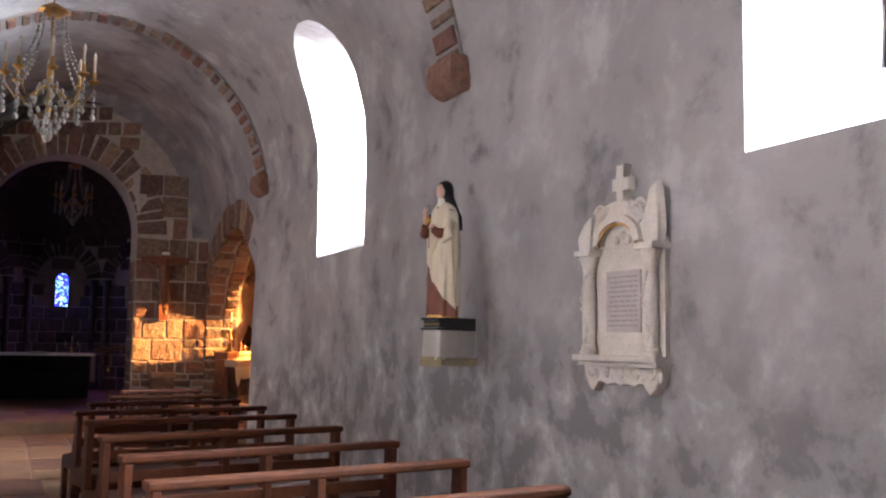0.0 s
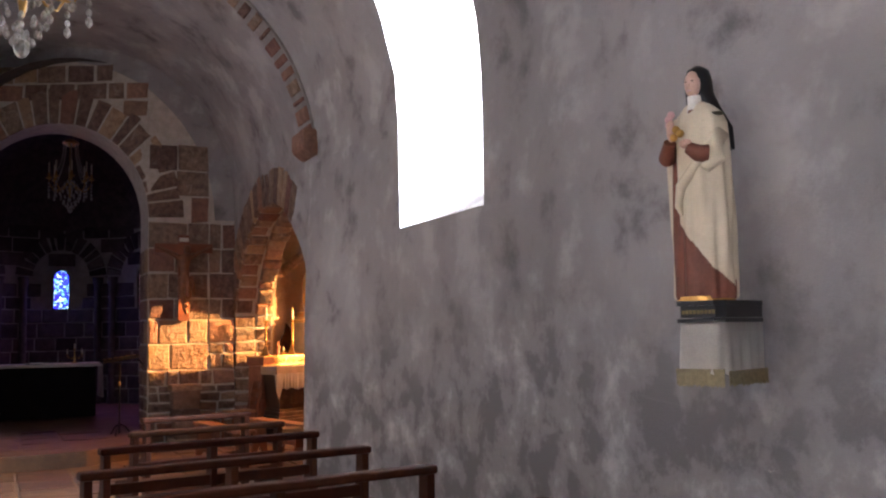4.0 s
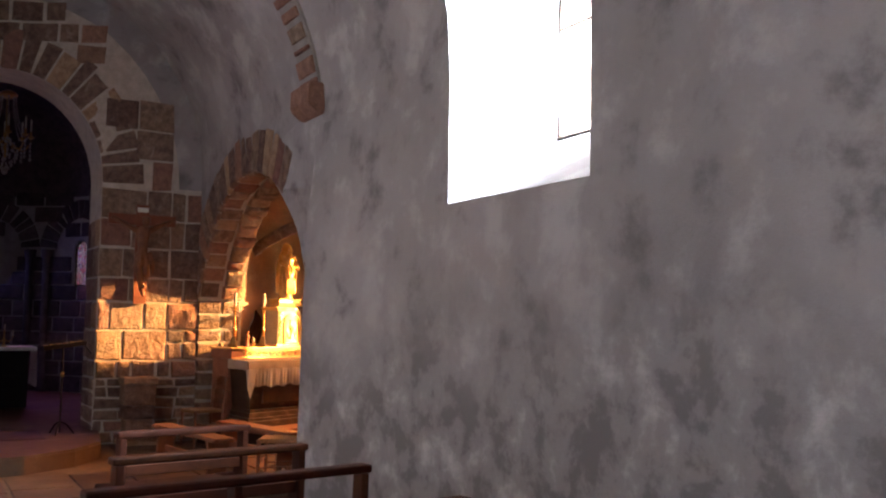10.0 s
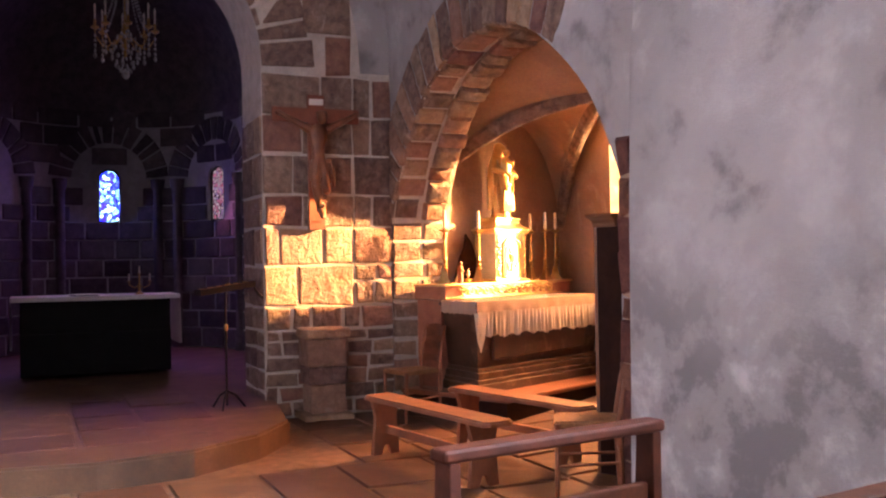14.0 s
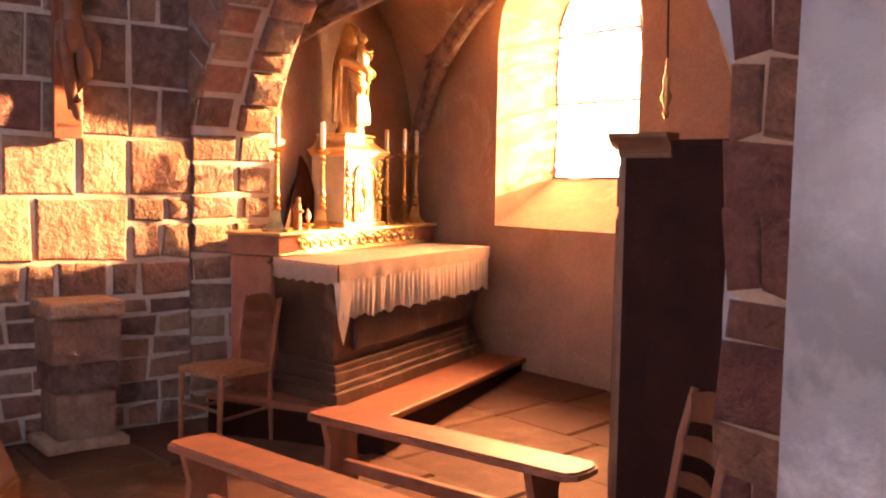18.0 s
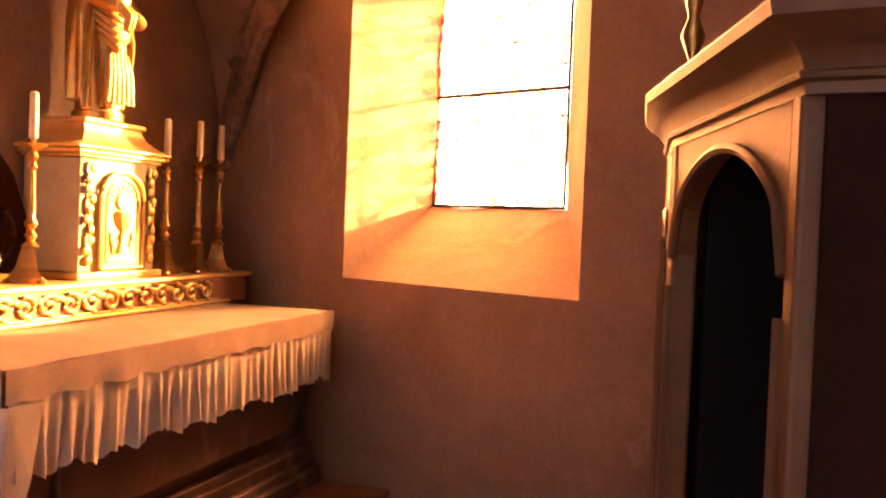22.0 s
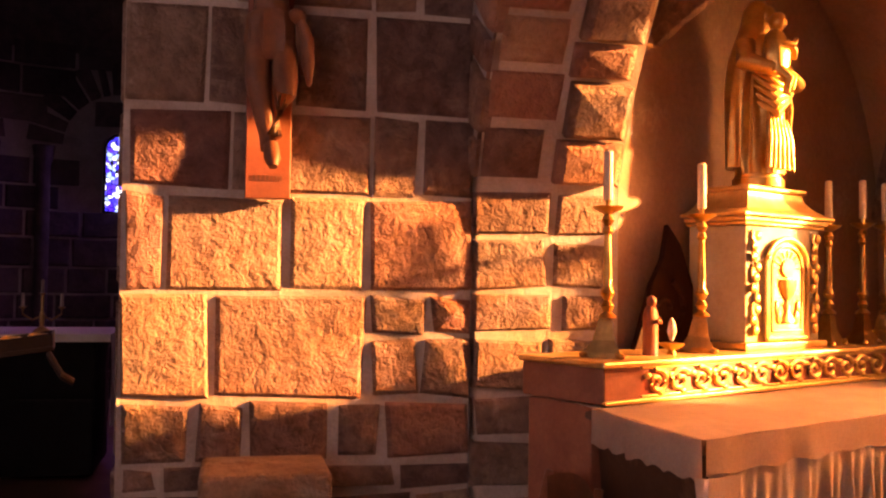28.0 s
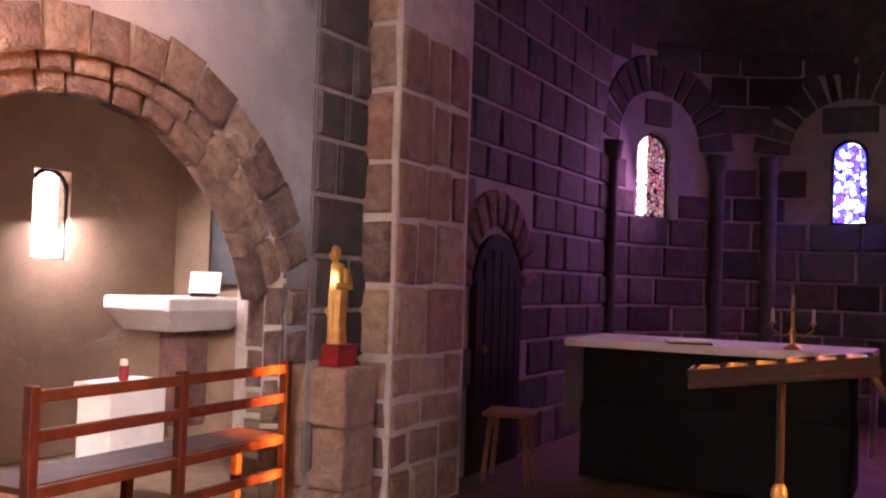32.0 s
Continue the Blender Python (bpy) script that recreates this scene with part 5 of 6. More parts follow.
part("step_top", boxed(-0.31, 0.98, -2.22, -0.03, 0.215, 0.26, 0.012), OAK, platform)
part("riser", boxed(-0.28, 0.98, -2.2, -0.06, 0.0, 0.215, 0.004), DARKSHADEWOOD, platform, "dark riser")



def askew(bm):
    """Turns the near end of the altar back from its front corner."""
    for v in bm.verts:
        v.co.y -= 0.36 * v.co.x / 0.98 * max((v.co.y + 2.17) / 2.17, 0)
    return bm


altar = thing("side_altar", "dark moulded wooden side altar with tapered front", "altar", at=ALTAR)
for z0, z1, g in ((0.26, 0.34, 0.04), (0.34, 0.38, 0.07), (0.38, 0.44, 0.095), (0.44, 0.48, 0.12)):
    part("base_moulding", askew(boxed(g, 0.98, -2.16, -g, z0, z1, 0.008)), CARVEDDARK, altar)
bm = bmesh.new()
lo, hi = [(0.15, -2.16), (0.98, -2.16), (0.98, -0.14), (0.15, -0.14)], [(0.07, -2.16), (0.98, -2.16), (0.98, -0.06), (0.07, -0.06)]
a, b = [bm.verts.new((x, y, 0.48)) for x, y in lo], [bm.verts.new((x, y, 1.05)) for x, y in hi]
bm.faces.new(a[::-1])
bm.faces.new(b)
for k in range(4):
    bm.faces.new((a[k], a[(k + 1) % 4], b[(k + 1) % 4], b[k]))
part("body", askew(bm), CARVEDDARK, altar)
part("rear_block", boxed(0.66, 0.97, -0.7, -0.27, 0.26, 1.1, 0.01), TERRAC, altar, "faded red block under the gradine end")
part("front_panel", boxed(0.09, 0.12, -1.9, -0.35, 0.55, 0.8, 0.012), CARVEDDARK, altar)
part("mensa", askew(boxed(0.02, 0.98, -2.17, -0.02, 1.05, 1.08, 0.008)), CARVEDDARK, altar)
cover = thing("altar_cover", "buff linen altar cover with soft turned edge", "cloth", at=ALTAR)
bm = bmesh.new()
top = [[bm.verts.new((0.98 * i / 14, -2.17 * j / 30, 1.1 + 0.004 * noise.noise(Vector((i * 0.7, j * 0.45, 2.0))))) for j in range(31)] for i in range(15)]
for i in range(14):
    for j in range(30):
        bm.faces.new((top[i][j], top[i + 1][j], top[i + 1][j + 1], top[i][j + 1]))
bmesh.ops.solidify(bm, geom=bm.faces[:], thickness=0.012)
part("cloth_top", askew(bm), BUFFCLOTH, cover, "", True)
cloth_band(cover, "front_drop", [(-0.002, 0.0), (-0.002, -2.17)], 1.005, 1.1, BUFFCLOTH, 0.008, 5)
cloth_band(cover, "side_drop", [(0.6, -0.217), (0.0, 0.002)], 0.985, 1.1, BUFFCLOTH, 0.01, 3)
frill = thing("altar_frill", "pleated white lace-edged altar frontal with a hanging corner", "cloth", at=ALTAR)
cloth_band(frill, "pleats", [(0.006, -0.02), (0.006, -2.16)], 0.78, 1.015, LINEN, 0.022, 19, drop=lambda q: 0.012 * math.sin(q * 61) + 0.008 * math.sin(q * 23))
bm = bmesh.new()
tri = [(-0.018, 0.0, 1.0), (-0.018, -0.14, 1.0), (-0.02, -0.09, 0.78), (-0.02, -0.03, 0.635), (-0.012, 0.012, 0.76), (0.02, 0.014, 1.0)]
bm.faces.new([bm.verts.new(p) for p in tri])
bmesh.ops.solidify(bm, geom=bm.faces[:], thickness=0.005)
part("hanging_corner", bm, LINEN, frill)

grad = thing("gradine", "gilded altar ledge with a carved scroll frieze", "altar ledge", at=ALTAR)
part("body", boxed(0.595, 0.99, -2.4, -0.26, 1.105, 1.228, 0.006), TERRAC, grad)
part("ledge", boxed(0.57, 0.99, -2.42, -0.235, 1.228, LEDGE, 0.008), GILTPALE, grad)
part("foot_moulding", boxed(0.575, 0.595, -2.21, -0.25, 1.104, 1.12, 0.005), GILTPALE, grad)
for k in range(13):
    y = -0.52 - k * 0.122
    pts = spiral((0, 1.172), 0.007, 0.044, 1.35, 0.4 if k % 2 else math.pi + 0.4, 1 if k % 2 else -1, 22)
    part("frieze_scroll", tube([(0.588, y + p * 1.35, q) for p, q in pts], 0.009, 6), GILTPALE, grad, "", True)
    for a in (0.6, 2.4, 4.4):
        part("frieze_leaf", ball((0.588, y + 0.058 * math.cos(a), 1.172 + 0.04 * math.sin(a)), 0.008, 0.02, 0.012, None, 8), GILTPALE, grad, "", True)
part("frieze_border", boxed(0.586, 0.596, -2.12, -0.44, 1.218, 1.228, 0.003), GILTPALE, grad)
part("frieze_border", boxed(0.586, 0.596, -2.12, -0.44, 1.12, 1.13, 0.003), GILTPALE, grad)

tab = thing("tabernacle", "gilded tabernacle with arched door and flared roof", "tabernacle", at=ALTAR @ pose(0.835, -1.44, LEDGE, 0, 0, -90) @ Matrix.Diagonal((1.25, 0.84, 1, 1)))
part("plinth", boxed(-0.235, 0.235, -0.2, 0.16, 0.0, 0.03, 0.008), GILTPALE, tab)
part("body", boxed(-0.21, 0.21, -0.17, 0.16, 0.03, 0.5, 0.006), CELADON, tab, "grey-green painted body")
for z0, z1, g in ((0.5, 0.515, 0.012), (0.515, 0.535, 0.025), (0.535, 0.55, 0.045)):
    part("cornice", boxed(-0.215 - g, 0.215 + g, -0.175 - g, 0.16, z0, z1, 0.005), GILTPALE, tab)
bm = bmesh.new()
rows_ = []
for k in range(9):
    q = k / 8
    g = 0.24 - 0.085 * (1 - (1 - q) ** 2.2)
    rows_.append([bm.verts.new(p) for p in ((-g, -g + 0.03, 0.55 + 0.1 * q), (g, -g + 0.03, 0.55 + 0.1 * q), (g, 0.16, 0.55 + 0.1 * q), (-g, 0.16, 0.55 + 0.1 * q))])
for a, b in zip(rows_, rows_[1:]):
    for k in range(4):
        bm.faces.new((a[k], a[(k + 1) % 4], b[(k + 1) % 4], b[k]))
bm.faces.new(rows_[-1])
part("flared_roof", bm, GILTPALE, tab, "", True)
part("roof_cap", boxed(-0.17, 0.17, -0.145, 0.16, 0.645, 0.668, 0.008), GILTPALE, tab)
door_o = round_top(-0.115, 0.115, 0.045, 0.45, 14)
door_i = round_top(-0.085, 0.085, 0.075, 0.42, 14)
door = part("door", prism(round_top(-0.11, 0.11, 0.05, 0.445, 14), 0.02, Matrix.Translation((0, -0.188, 0)), 0.004), GILTPALE, tab, "gilded arched door")
part("door_moulding", tube([(x, -0.192, z) for x, z in door_o + door_o[:1]], 0.012, 8), GILTPALE, door, "", True)
part("inner_moulding", tube([(x, -0.19, z) for x, z in door_i + door_i[:1]], 0.007, 8), GILTPALE, door, "", True)
part("chalice", lathe([(0.04, 0.11), (0.035, 0.125), (0.012, 0.15), (0.02, 0.18), (0.01, 0.2), (0.03, 0.225), (0.042, 0.26), (0.043, 0.285)], 14, Matrix.Translation((0, -0.195, 0)), None, 0.6), GILTPALE, door, "", True)
part("host", lathe([(0.038, -0.006), (0.038, 0.006)], 16, Matrix.Translation((0, -0.196, 0.33)) @ Matrix.Rotation(radians(90), 4, "X")), GILTPALE, door)
for k in range(9):
    a = math.pi * (k / 8)
    part("ray", tube([(0.045 * math.cos(a), -0.19, 0.33 + 0.045 * math.sin(a)), (0.075 * math.cos(a), -0.19, 0.33 + 0.07 * math.sin(a))], 0.004, 5), GILTPALE, door)
for s in (-1, 1):
    for q in ((0.05, 0.13), (0.06, 0.17)):
        part("wheat_ear", ball((s * q[0], -0.192, q[1]), 0.014, 0.01, 0.03, None, 8), GILTPALE, door, "", True)
    vine = part("vine_column", tube([(s * 0.172 + 0.012 * math.sin(k * 1.3), -0.18, 0.06 + k * 0.03) for k in range(15)], 0.009, 6), GILTPALE, tab, "", True)
    for k in range(10):
        part("vine_leaf", ball((s * 0.172 - 0.014 * math.sin(k * 1.9), -0.186, 0.08 + k * 0.042), 0.018, 0.012, 0.02, None, 8), GILTPALE, vine, "", True)


def virgin(at):
    """Gilded Madonna in a swept mantle with the child on her arm."""
    gown = loft([(0.0, 0, -0.01, 0.1, 0.085, 0.05), (0.04, 0, -0.01, 0.105, 0.09, 0.09), (0.2, 0.0, -0.01, 0.095, 0.085, 0.09), (0.36, 0.0, -0.005, 0.095, 0.085, 0.06), (0.48, 0.0, 0, 0.085, 0.075, 0.03), (0.56, 0.0, 0, 0.085, 0.065, 0.01), (0.61, 0, 0, 0.06, 0.05, 0), (0.64, 0, 0, 0.032, 0.032, 0)], 72, 9)
    mantle = loft([(0.03, 0.0, 0.045, 0.12, 0.075, 0.05), (0.2, 0.0, 0.04, 0.125, 0.08, 0.05), (0.38, 0.0, 0.03, 0.135, 0.085, 0.04), (0.5, 0.0, 0.025, 0.125, 0.08, 0.02), (0.6, 0, 0.02, 0.09, 0.065, 0.01), (0.67, 0, 0.015, 0.058, 0.058, 0), (0.73, 0, 0.01, 0.052, 0.056, 0), (0.765, 0, 0.01, 0.03, 0.034, 0), (0.775, 0, 0.01, 0.008, 0.01, 0)], 60, 7)
    pieces = [(gown, GILT), (mantle, GILT), (ball((0.012, -0.03, 0.7), 0.036, 0.036, 0.05), GILT), (ball((0.014, -0.066, 0.695), 0.007, 0.01, 0.013, None, 8), GILT)]
    for k in range(5):
        z = 0.4 - 0.035 * k
        pieces.append((tube([(-0.115 + 0.01 * k, -0.05, z + 0.05), (-0.05, -0.1 - 0.004 * k, z - 0.01), (0.03, -0.1, z - 0.03 + 0.02 * k), (0.1, -0.06, z + 0.06)], [0.01, 0.02, 0.018, 0.01], 10), GILT))
    for k in range(6):
        x = -0.07 + 0.028 * k
        pieces.append((tube([(x * 0.8, -0.085, 0.3 - 0.012 * k), (x, -0.098, 0.15), (x * 1.15, -0.1, 0.02)], [0.008, 0.014, 0.012], 8), GILT))
    pieces += [(tube([(0.09, 0.0, 0.57), (0.135, -0.03, 0.46), (0.11, -0.1, 0.4), (0.04, -0.13, 0.42)], [0.04, 0.044, 0.036, 0.02], 14), GILT),
               (tube([(0.13, -0.02, 0.44), (0.14, -0.04, 0.3), (0.125, -0.05, 0.14)], [0.03, 0.028, 0.012], 12), GILT),
               (tube([(-0.09, 0, 0.57), (-0.13, -0.03, 0.48), (-0.09, -0.12, 0.44), (-0.03, -0.14, 0.45)], [0.04, 0.044, 0.032, 0.02], 14), GILT),
               (loft([(0.42, -0.06, -0.12, 0.045, 0.042, 0.08), (0.5, -0.06, -0.12, 0.055, 0.048, 0.06), (0.58, -0.055, -0.11, 0.046, 0.038, 0.02), (0.61, -0.052, -0.11, 0.022, 0.022, 0)], 28, 6), GILT),
               (ball((-0.05, -0.12, 0.645), 0.034, 0.036, 0.04), GILT), (ball((-0.05, -0.154, 0.64), 0.006, 0.008, 0.008, None, 8), GILT),
               (tube([(-0.085, -0.13, 0.55), (-0.03, -0.175, 0.54), (0.01, -0.165, 0.57)], [0.016, 0.015, 0.01], 8), GILT), (tube([(-0.02, -0.14, 0.56), (0.02, -0.15, 0.53), (0.045, -0.13, 0.5)], [0.015, 0.013, 0.01], 8), GILT),
               (tube([(-0.075, -0.14, 0.44), (-0.065, -0.18, 0.39), (-0.06, -0.165, 0.33), (-0.06, -0.19, 0.32)], [0.022, 0.02, 0.014, 0.01], 8), GILT), (tube([(-0.045, -0.14, 0.44), (-0.03, -0.175, 0.4), (-0.028, -0.165, 0.345)], [0.022, 0.018, 0.012], 8), GILT),
               (loft([(-0.055, 0, 0, 0.11, 0.1, 0), (-0.02, 0, 0, 0.11, 0.1, 0), (-0.015, 0, 0, 0.1, 0.09, 0), (0.0, 0, 0, 0.1, 0.09, 0)], 8, 5), GILT)]
    return tagged(painted("virgin_statue", pieces, None, at), "gilded carved Madonna and child standing on the tabernacle", "statue")


virgin(ALTAR @ pose(0.8, -1.42, 1.973, 0, 0, -90) @ Matrix.Diagonal((1.05, 1.05, 0.96, 1)))


def candlestick(x, y, z, h, label, lit=True):
    t = thing("candlestick", label, "candlestick", "altar candlesticks", at=ALTAR @ pose(x, y, z, 0, 0, random.uniform(0, 60)))
    part("tripod_base", lathe([(0.085, 0), (0.08, 0.02), (0.05, 0.06), (0.035, 0.12), (0.028, 0.135)], 3), BRASS, t)
    for k in range(3):
        a = 2 * math.pi * k / 3
        part("foot", ball((0.08 * math.cos(a), 0.08 * math.sin(a), 0.01), 0.018, 0.018, 0.012, None, 8), BRASS, t)
    part("stem", lathe([(0.028, 0.135), (0.034, 0.14), (0.014, 0.16), (0.024, 0.18), (0.012, 0.2), (0.026, 0.225), (0.014, 0.25), (0.016, h * 0.55), (0.011, h - 0.09), (0.02, h - 0.08), (0.012, h - 0.06), (0.022, h - 0.04), (0.012, h - 0.02)], 14), BRASS, t, "", True)
    part("drip_pan", lathe([(0.012, h - 0.02), (0.05, h), (0.056, h + 0.008), (0.045, h + 0.006), (0.01, h + 0.004)], 18), BRASS, t, "", True)
    part("pricket", lathe([(0.008, h), (0.008, h + 0.035)], 8), BRASS, t)
    part("candle", lathe([(0.016, h + 0.03), (0.017, h + 0.035), (0.016, h + 0.2), (0.008, h + 0.205)], 12), WAX, t, "unlit white candle", True)
    part("wick", tube([(0, 0, h + 0.2), (0.002, 0, h + 0.215)], 0.0015, 5), IRON, t)
    return t


for y in (-0.41, -0.935, -1.83):
    candlestick(0.72, y, LEDGE, 0.52, "tall turned brass candlestick with white candle on altar ledge")
for y in (-2.08, -2.28):
    candlestick(0.7, y, LEDGE, 0.54, "slim brass candlestick with white candle in shadow")

monk = loft([(0, 0, 0, 0.032, 0.028, 0.05), (0.08, 0, 0, 0.03, 0.026, 0.05), (0.14, 0, 0, 0.034, 0.026, 0.02), (0.17, 0, 0, 0.024, 0.02, 0), (0.18, 0, 0, 0.012, 0.012, 0)], 18, 6)
ball((0, -0.004, 0.195), 0.018, 0.019, 0.022, monk, 10)
tube([(0.03, 0, 0.15), (0.02, -0.03, 0.12), (-0.01, -0.032, 0.125)], 0.009, 6, monk)
tagged(painted("figurine", [(monk, BROWN)], None, ALTAR @ pose(0.72, -0.64, LEDGE, 0, 0, -80)), "small dark brown carved monk figurine on the ledge", "figurine")
oil = thing("oil_lamp", "tiny glass votive lamp on a brass dish", "votive lamp", at=ALTAR @ pose(0.7, -0.735, LEDGE))
part("dish", lathe([(0.02, 0), (0.012, 0.015), (0.045, 0.035), (0.05, 0.042), (0.01, 0.04)], 14), BRASS, oil, "", True)
part("glass", lathe([(0.006, 0.05), (0.018, 0.085), (0.012, 0.12), (0.003, 0.135)], 10), CRYSTAL, oil, "", True)
scroll = thing("wall_bracket", "dark carved scroll bracket behind the candlesticks", "bracket", at=ALTAR @ pose(0.97, -1.0, LEDGE))
part("scroll_panel", prism([(-0.2, 0), (0.16, 0), (0.16, 0.25), (0.08, 0.42), (0.0, 0.5), (-0.02, 0.36), (-0.1, 0.26), (-0.14, 0.12)], 0.03, Matrix.Rotation(radians(-90), 4, "Z") @ Matrix.Translation((0, -0.04, 0)), 0.006), DARKSHADEWOOD, scroll)
part("scroll_edge", tube([(-0.045, -p, q) for p, q in spiral((-0.02, 0.16), 0.02, 0.12, 1.2, 0)], 0.014, 8), DARKSHADEWOOD, scroll, "", True)

# confessional: plain side, open front bay and a canted wing with slats
conf = thing("confessional", "dark wooden three-sided confessional with open bay and moulded cornice", "confessional")
CP, CC, CF, CWG = Vector((-4.02, -0.32, 0)), Vector((-3.45, -0.19, 0)), Vector((-3.03, -0.68, 0)), Vector((-2.84, -1.0, 0))
CB = Vector((-3.5, -1.35, 0))


def along(a, b):
    d = b - a
    return Matrix.Translation(a) @ Matrix.Rotation(math.atan2(d.y, d.x), 4, "Z"), d.length


def arched_header(x0, x1, z0, z1, rise, m):
    n = 20
    low = [(x0 + (x1 - x0) * k / n, z0 + rise * math.sin(math.pi * k / n) ** 0.4) for k in range(n + 1)]
    return prism([(x1, z1), (x0, z1)] + low, 0.035, m @ Matrix.Translation((0, -0.025, 0)), 0.003), [tuple(m @ Vector((x, 0.012, z - 0.004))) for x, z in low]


TOPZ = 1.725
SM, SL = along(CP, CC)
part("side_panel", boxed(0.0, SL - 0.01, -0.03, 0.0, 0.0, TOPZ, 0.004, SM), DARKSHADEWOOD, conf)
part("side_board", boxed(-0.03, 0.2, 0.0, 0.012, 0.0, TOPZ - 0.01, 0.003, SM), DARKSHADEWOOD, conf)
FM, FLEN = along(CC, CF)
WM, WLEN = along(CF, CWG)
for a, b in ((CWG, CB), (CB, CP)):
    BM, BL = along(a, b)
    part("back_panel", boxed(0.0, BL, -0.03, 0.0, 0.0, TOPZ, 0.003, BM), DARKSHADEWOOD, conf)
bm = bmesh.new()
plan = [CP, CC, CF, CWG, CB]
va, vb = [bm.verts.new(p + Vector((0, 0, TOPZ))) for p in plan], [bm.verts.new(p + Vector((0, 0, TOPZ + 0.02))) for p in plan]
bm.faces.new(va)
bm.faces.new(vb)
for k in range(5):
    bm.faces.new((va[k], va[(k + 1) % 5], vb[(k + 1) % 5], vb[k]))
part("roof_board", bm, DARKSHADEWOOD, conf)
part("post", boxed(0.0, 0.036, -0.03, 0.012, 0.0, 1.685, 0.006, FM), LITWOOD, conf)
part("post", boxed(FLEN - 0.036, FLEN, -0.03, 0.012, 0.0, 1.685, 0.006, FM), LITWOOD, conf)
part("post", boxed(0.0, 0.05, -0.03, 0.012, 0.0, 1.685, 0.006, WM), LITWOOD, conf)
part("post", boxed(WLEN - 0.06, WLEN, -0.03, 0.012, 0.0, 1.685, 0.006, WM), LITWOOD, conf)
for m, x in ((FM, 0.033), (FM, FLEN - 0.033), (WM, 0.045), (WM, WLEN - 0.055)):
    part("post_bead", tube([m @ Vector((x, 0.014, 0.05)), m @ Vector((x, 0.014, 1.45))], 0.008, 6), LITWOOD, conf)
bm, low = arched_header(0.035, FLEN - 0.035, 1.5, 1.69, 0.155, FM)
part("arched_header", bm, LITWOOD, conf)
part("arch_bead", tube(low, 0.008, 6), LITWOOD, conf, "", True)
bm, low = arched_header(0.05, WLEN - 0.06, 1.45, 1.69, 0.13, WM)
part("arched_header", bm, LITWOOD, conf)
part("arch_bead", tube(low, 0.008, 6), LITWOOD, conf, "", True)
# black sheets stand in for the shade inside the bay and behind the slats
part("curtain", boxed(0.03, FLEN - 0.03, -0.3, -0.28, 0.06, 1.71, 0.004, FM), BLACK, conf, "black sheet for the shade inside the opening")
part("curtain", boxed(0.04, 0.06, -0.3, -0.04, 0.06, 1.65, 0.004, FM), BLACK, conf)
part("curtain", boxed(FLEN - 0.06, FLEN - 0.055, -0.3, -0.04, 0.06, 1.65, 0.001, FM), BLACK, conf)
part("threshold", boxed(0.05, FLEN - 0.05, -0.28, 0.0, 0.0, 0.06, 0.005, FM), DARKSHADEWOOD, conf)
for k in range(7):
    x = 0.075 + k * (WLEN - 0.17) / 6
    part("slat", boxed(x - 0.016, x + 0.016, -0.015, 0.0, 0.72, 1.52, 0.003, WM), LITWOOD, conf)
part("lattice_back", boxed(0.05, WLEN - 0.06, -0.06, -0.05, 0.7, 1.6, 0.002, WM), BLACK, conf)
part("mid_rail", boxed(0.05, WLEN - 0.06, -0.03, 0.016, 0.64, 0.73, 0.006, WM), LITWOOD, conf)
part("mid_moulding", boxed(0.05, WLEN - 0.06, 0.0, 0.03, 0.69, 0.71, 0.004, WM), LITWOOD, conf)
part("low_panel", boxed(0.05, WLEN - 0.06, -0.025, -0.005, 0.1, 0.64, 0.004, WM), DARKSHADEWOOD, conf)
part("raised_field", boxed(0.11, WLEN - 0.12, -0.006, 0.008, 0.18, 0.57, 0.01, WM), LITWOOD, conf)
part("plinth", boxed(0.05, WLEN - 0.06, -0.03, 0.02, 0.0, 0.1, 0.005, WM), DARKSHADEWOOD, conf)
# cornice swept round the two corners
prof = [(-0.05, 1.68), (0.012, 1.68), (0.012, 1.692), (0.019, 1.695), (0.021, 1.701), (0.015, 1.705), (0.02, 1.718), (0.033, 1.734), (0.05, 1.744), (0.052, 1.749), (0.057, 1.752), (0.06, 1.765), (0.057, 1.77), (-0.05, 1.77)]
start = CC + (CP - CC).normalized() * 0.2
run = [start, CC, CF, CWG]
bm = bmesh.new()
rings_ = []
for k, p in enumerate(run):
    ds = [(run[j + 1] - run[j]).normalized() for j in (k - 1, k) if 0 <= j < len(run) - 1]
    ns = [Vector((-d.y, d.x, 0)) for d in ds]
    out = ns[0] if len(ns) == 1 else (ns[0] + ns[1]) / (1 + ns[0].dot(ns[1]))
    rings_.append([bm.verts.new(p + out * o + Vector((0, 0, z))) for o, z in prof])
for a, b in zip(rings_, rings_[1:]):
    for k in range(len(prof)):
        bm.faces.new((a[k], b[k], b[(k + 1) % len(prof)], a[(k + 1) % len(prof)]))
bm.faces.new(rings_[0])
bm.faces.new(rings_[-1][::-1])
part("cornice", bm, LITWOOD, conf, "moulded wooden cornice", True)

lampion = thing("hanging_lamp", "small brass lamp finial hanging on a chain", "lamp", at=pose(-2.6, -1.5, 0))
part("chain", tube([(0, 0, 2.25), (0.004, 0.002, 2.6), (0, 0, 3.35)], 0.006, 5), IRON, lampion)
part("finial", lathe([(0.006, 1.93), (0.02, 1.96), (0.01, 1.99), (0.032, 2.05), (0.014, 2.1), (0.024, 2.14), (0.008, 2.18), (0.006, 2.25)], 12), BRASS, lampion, "", True)

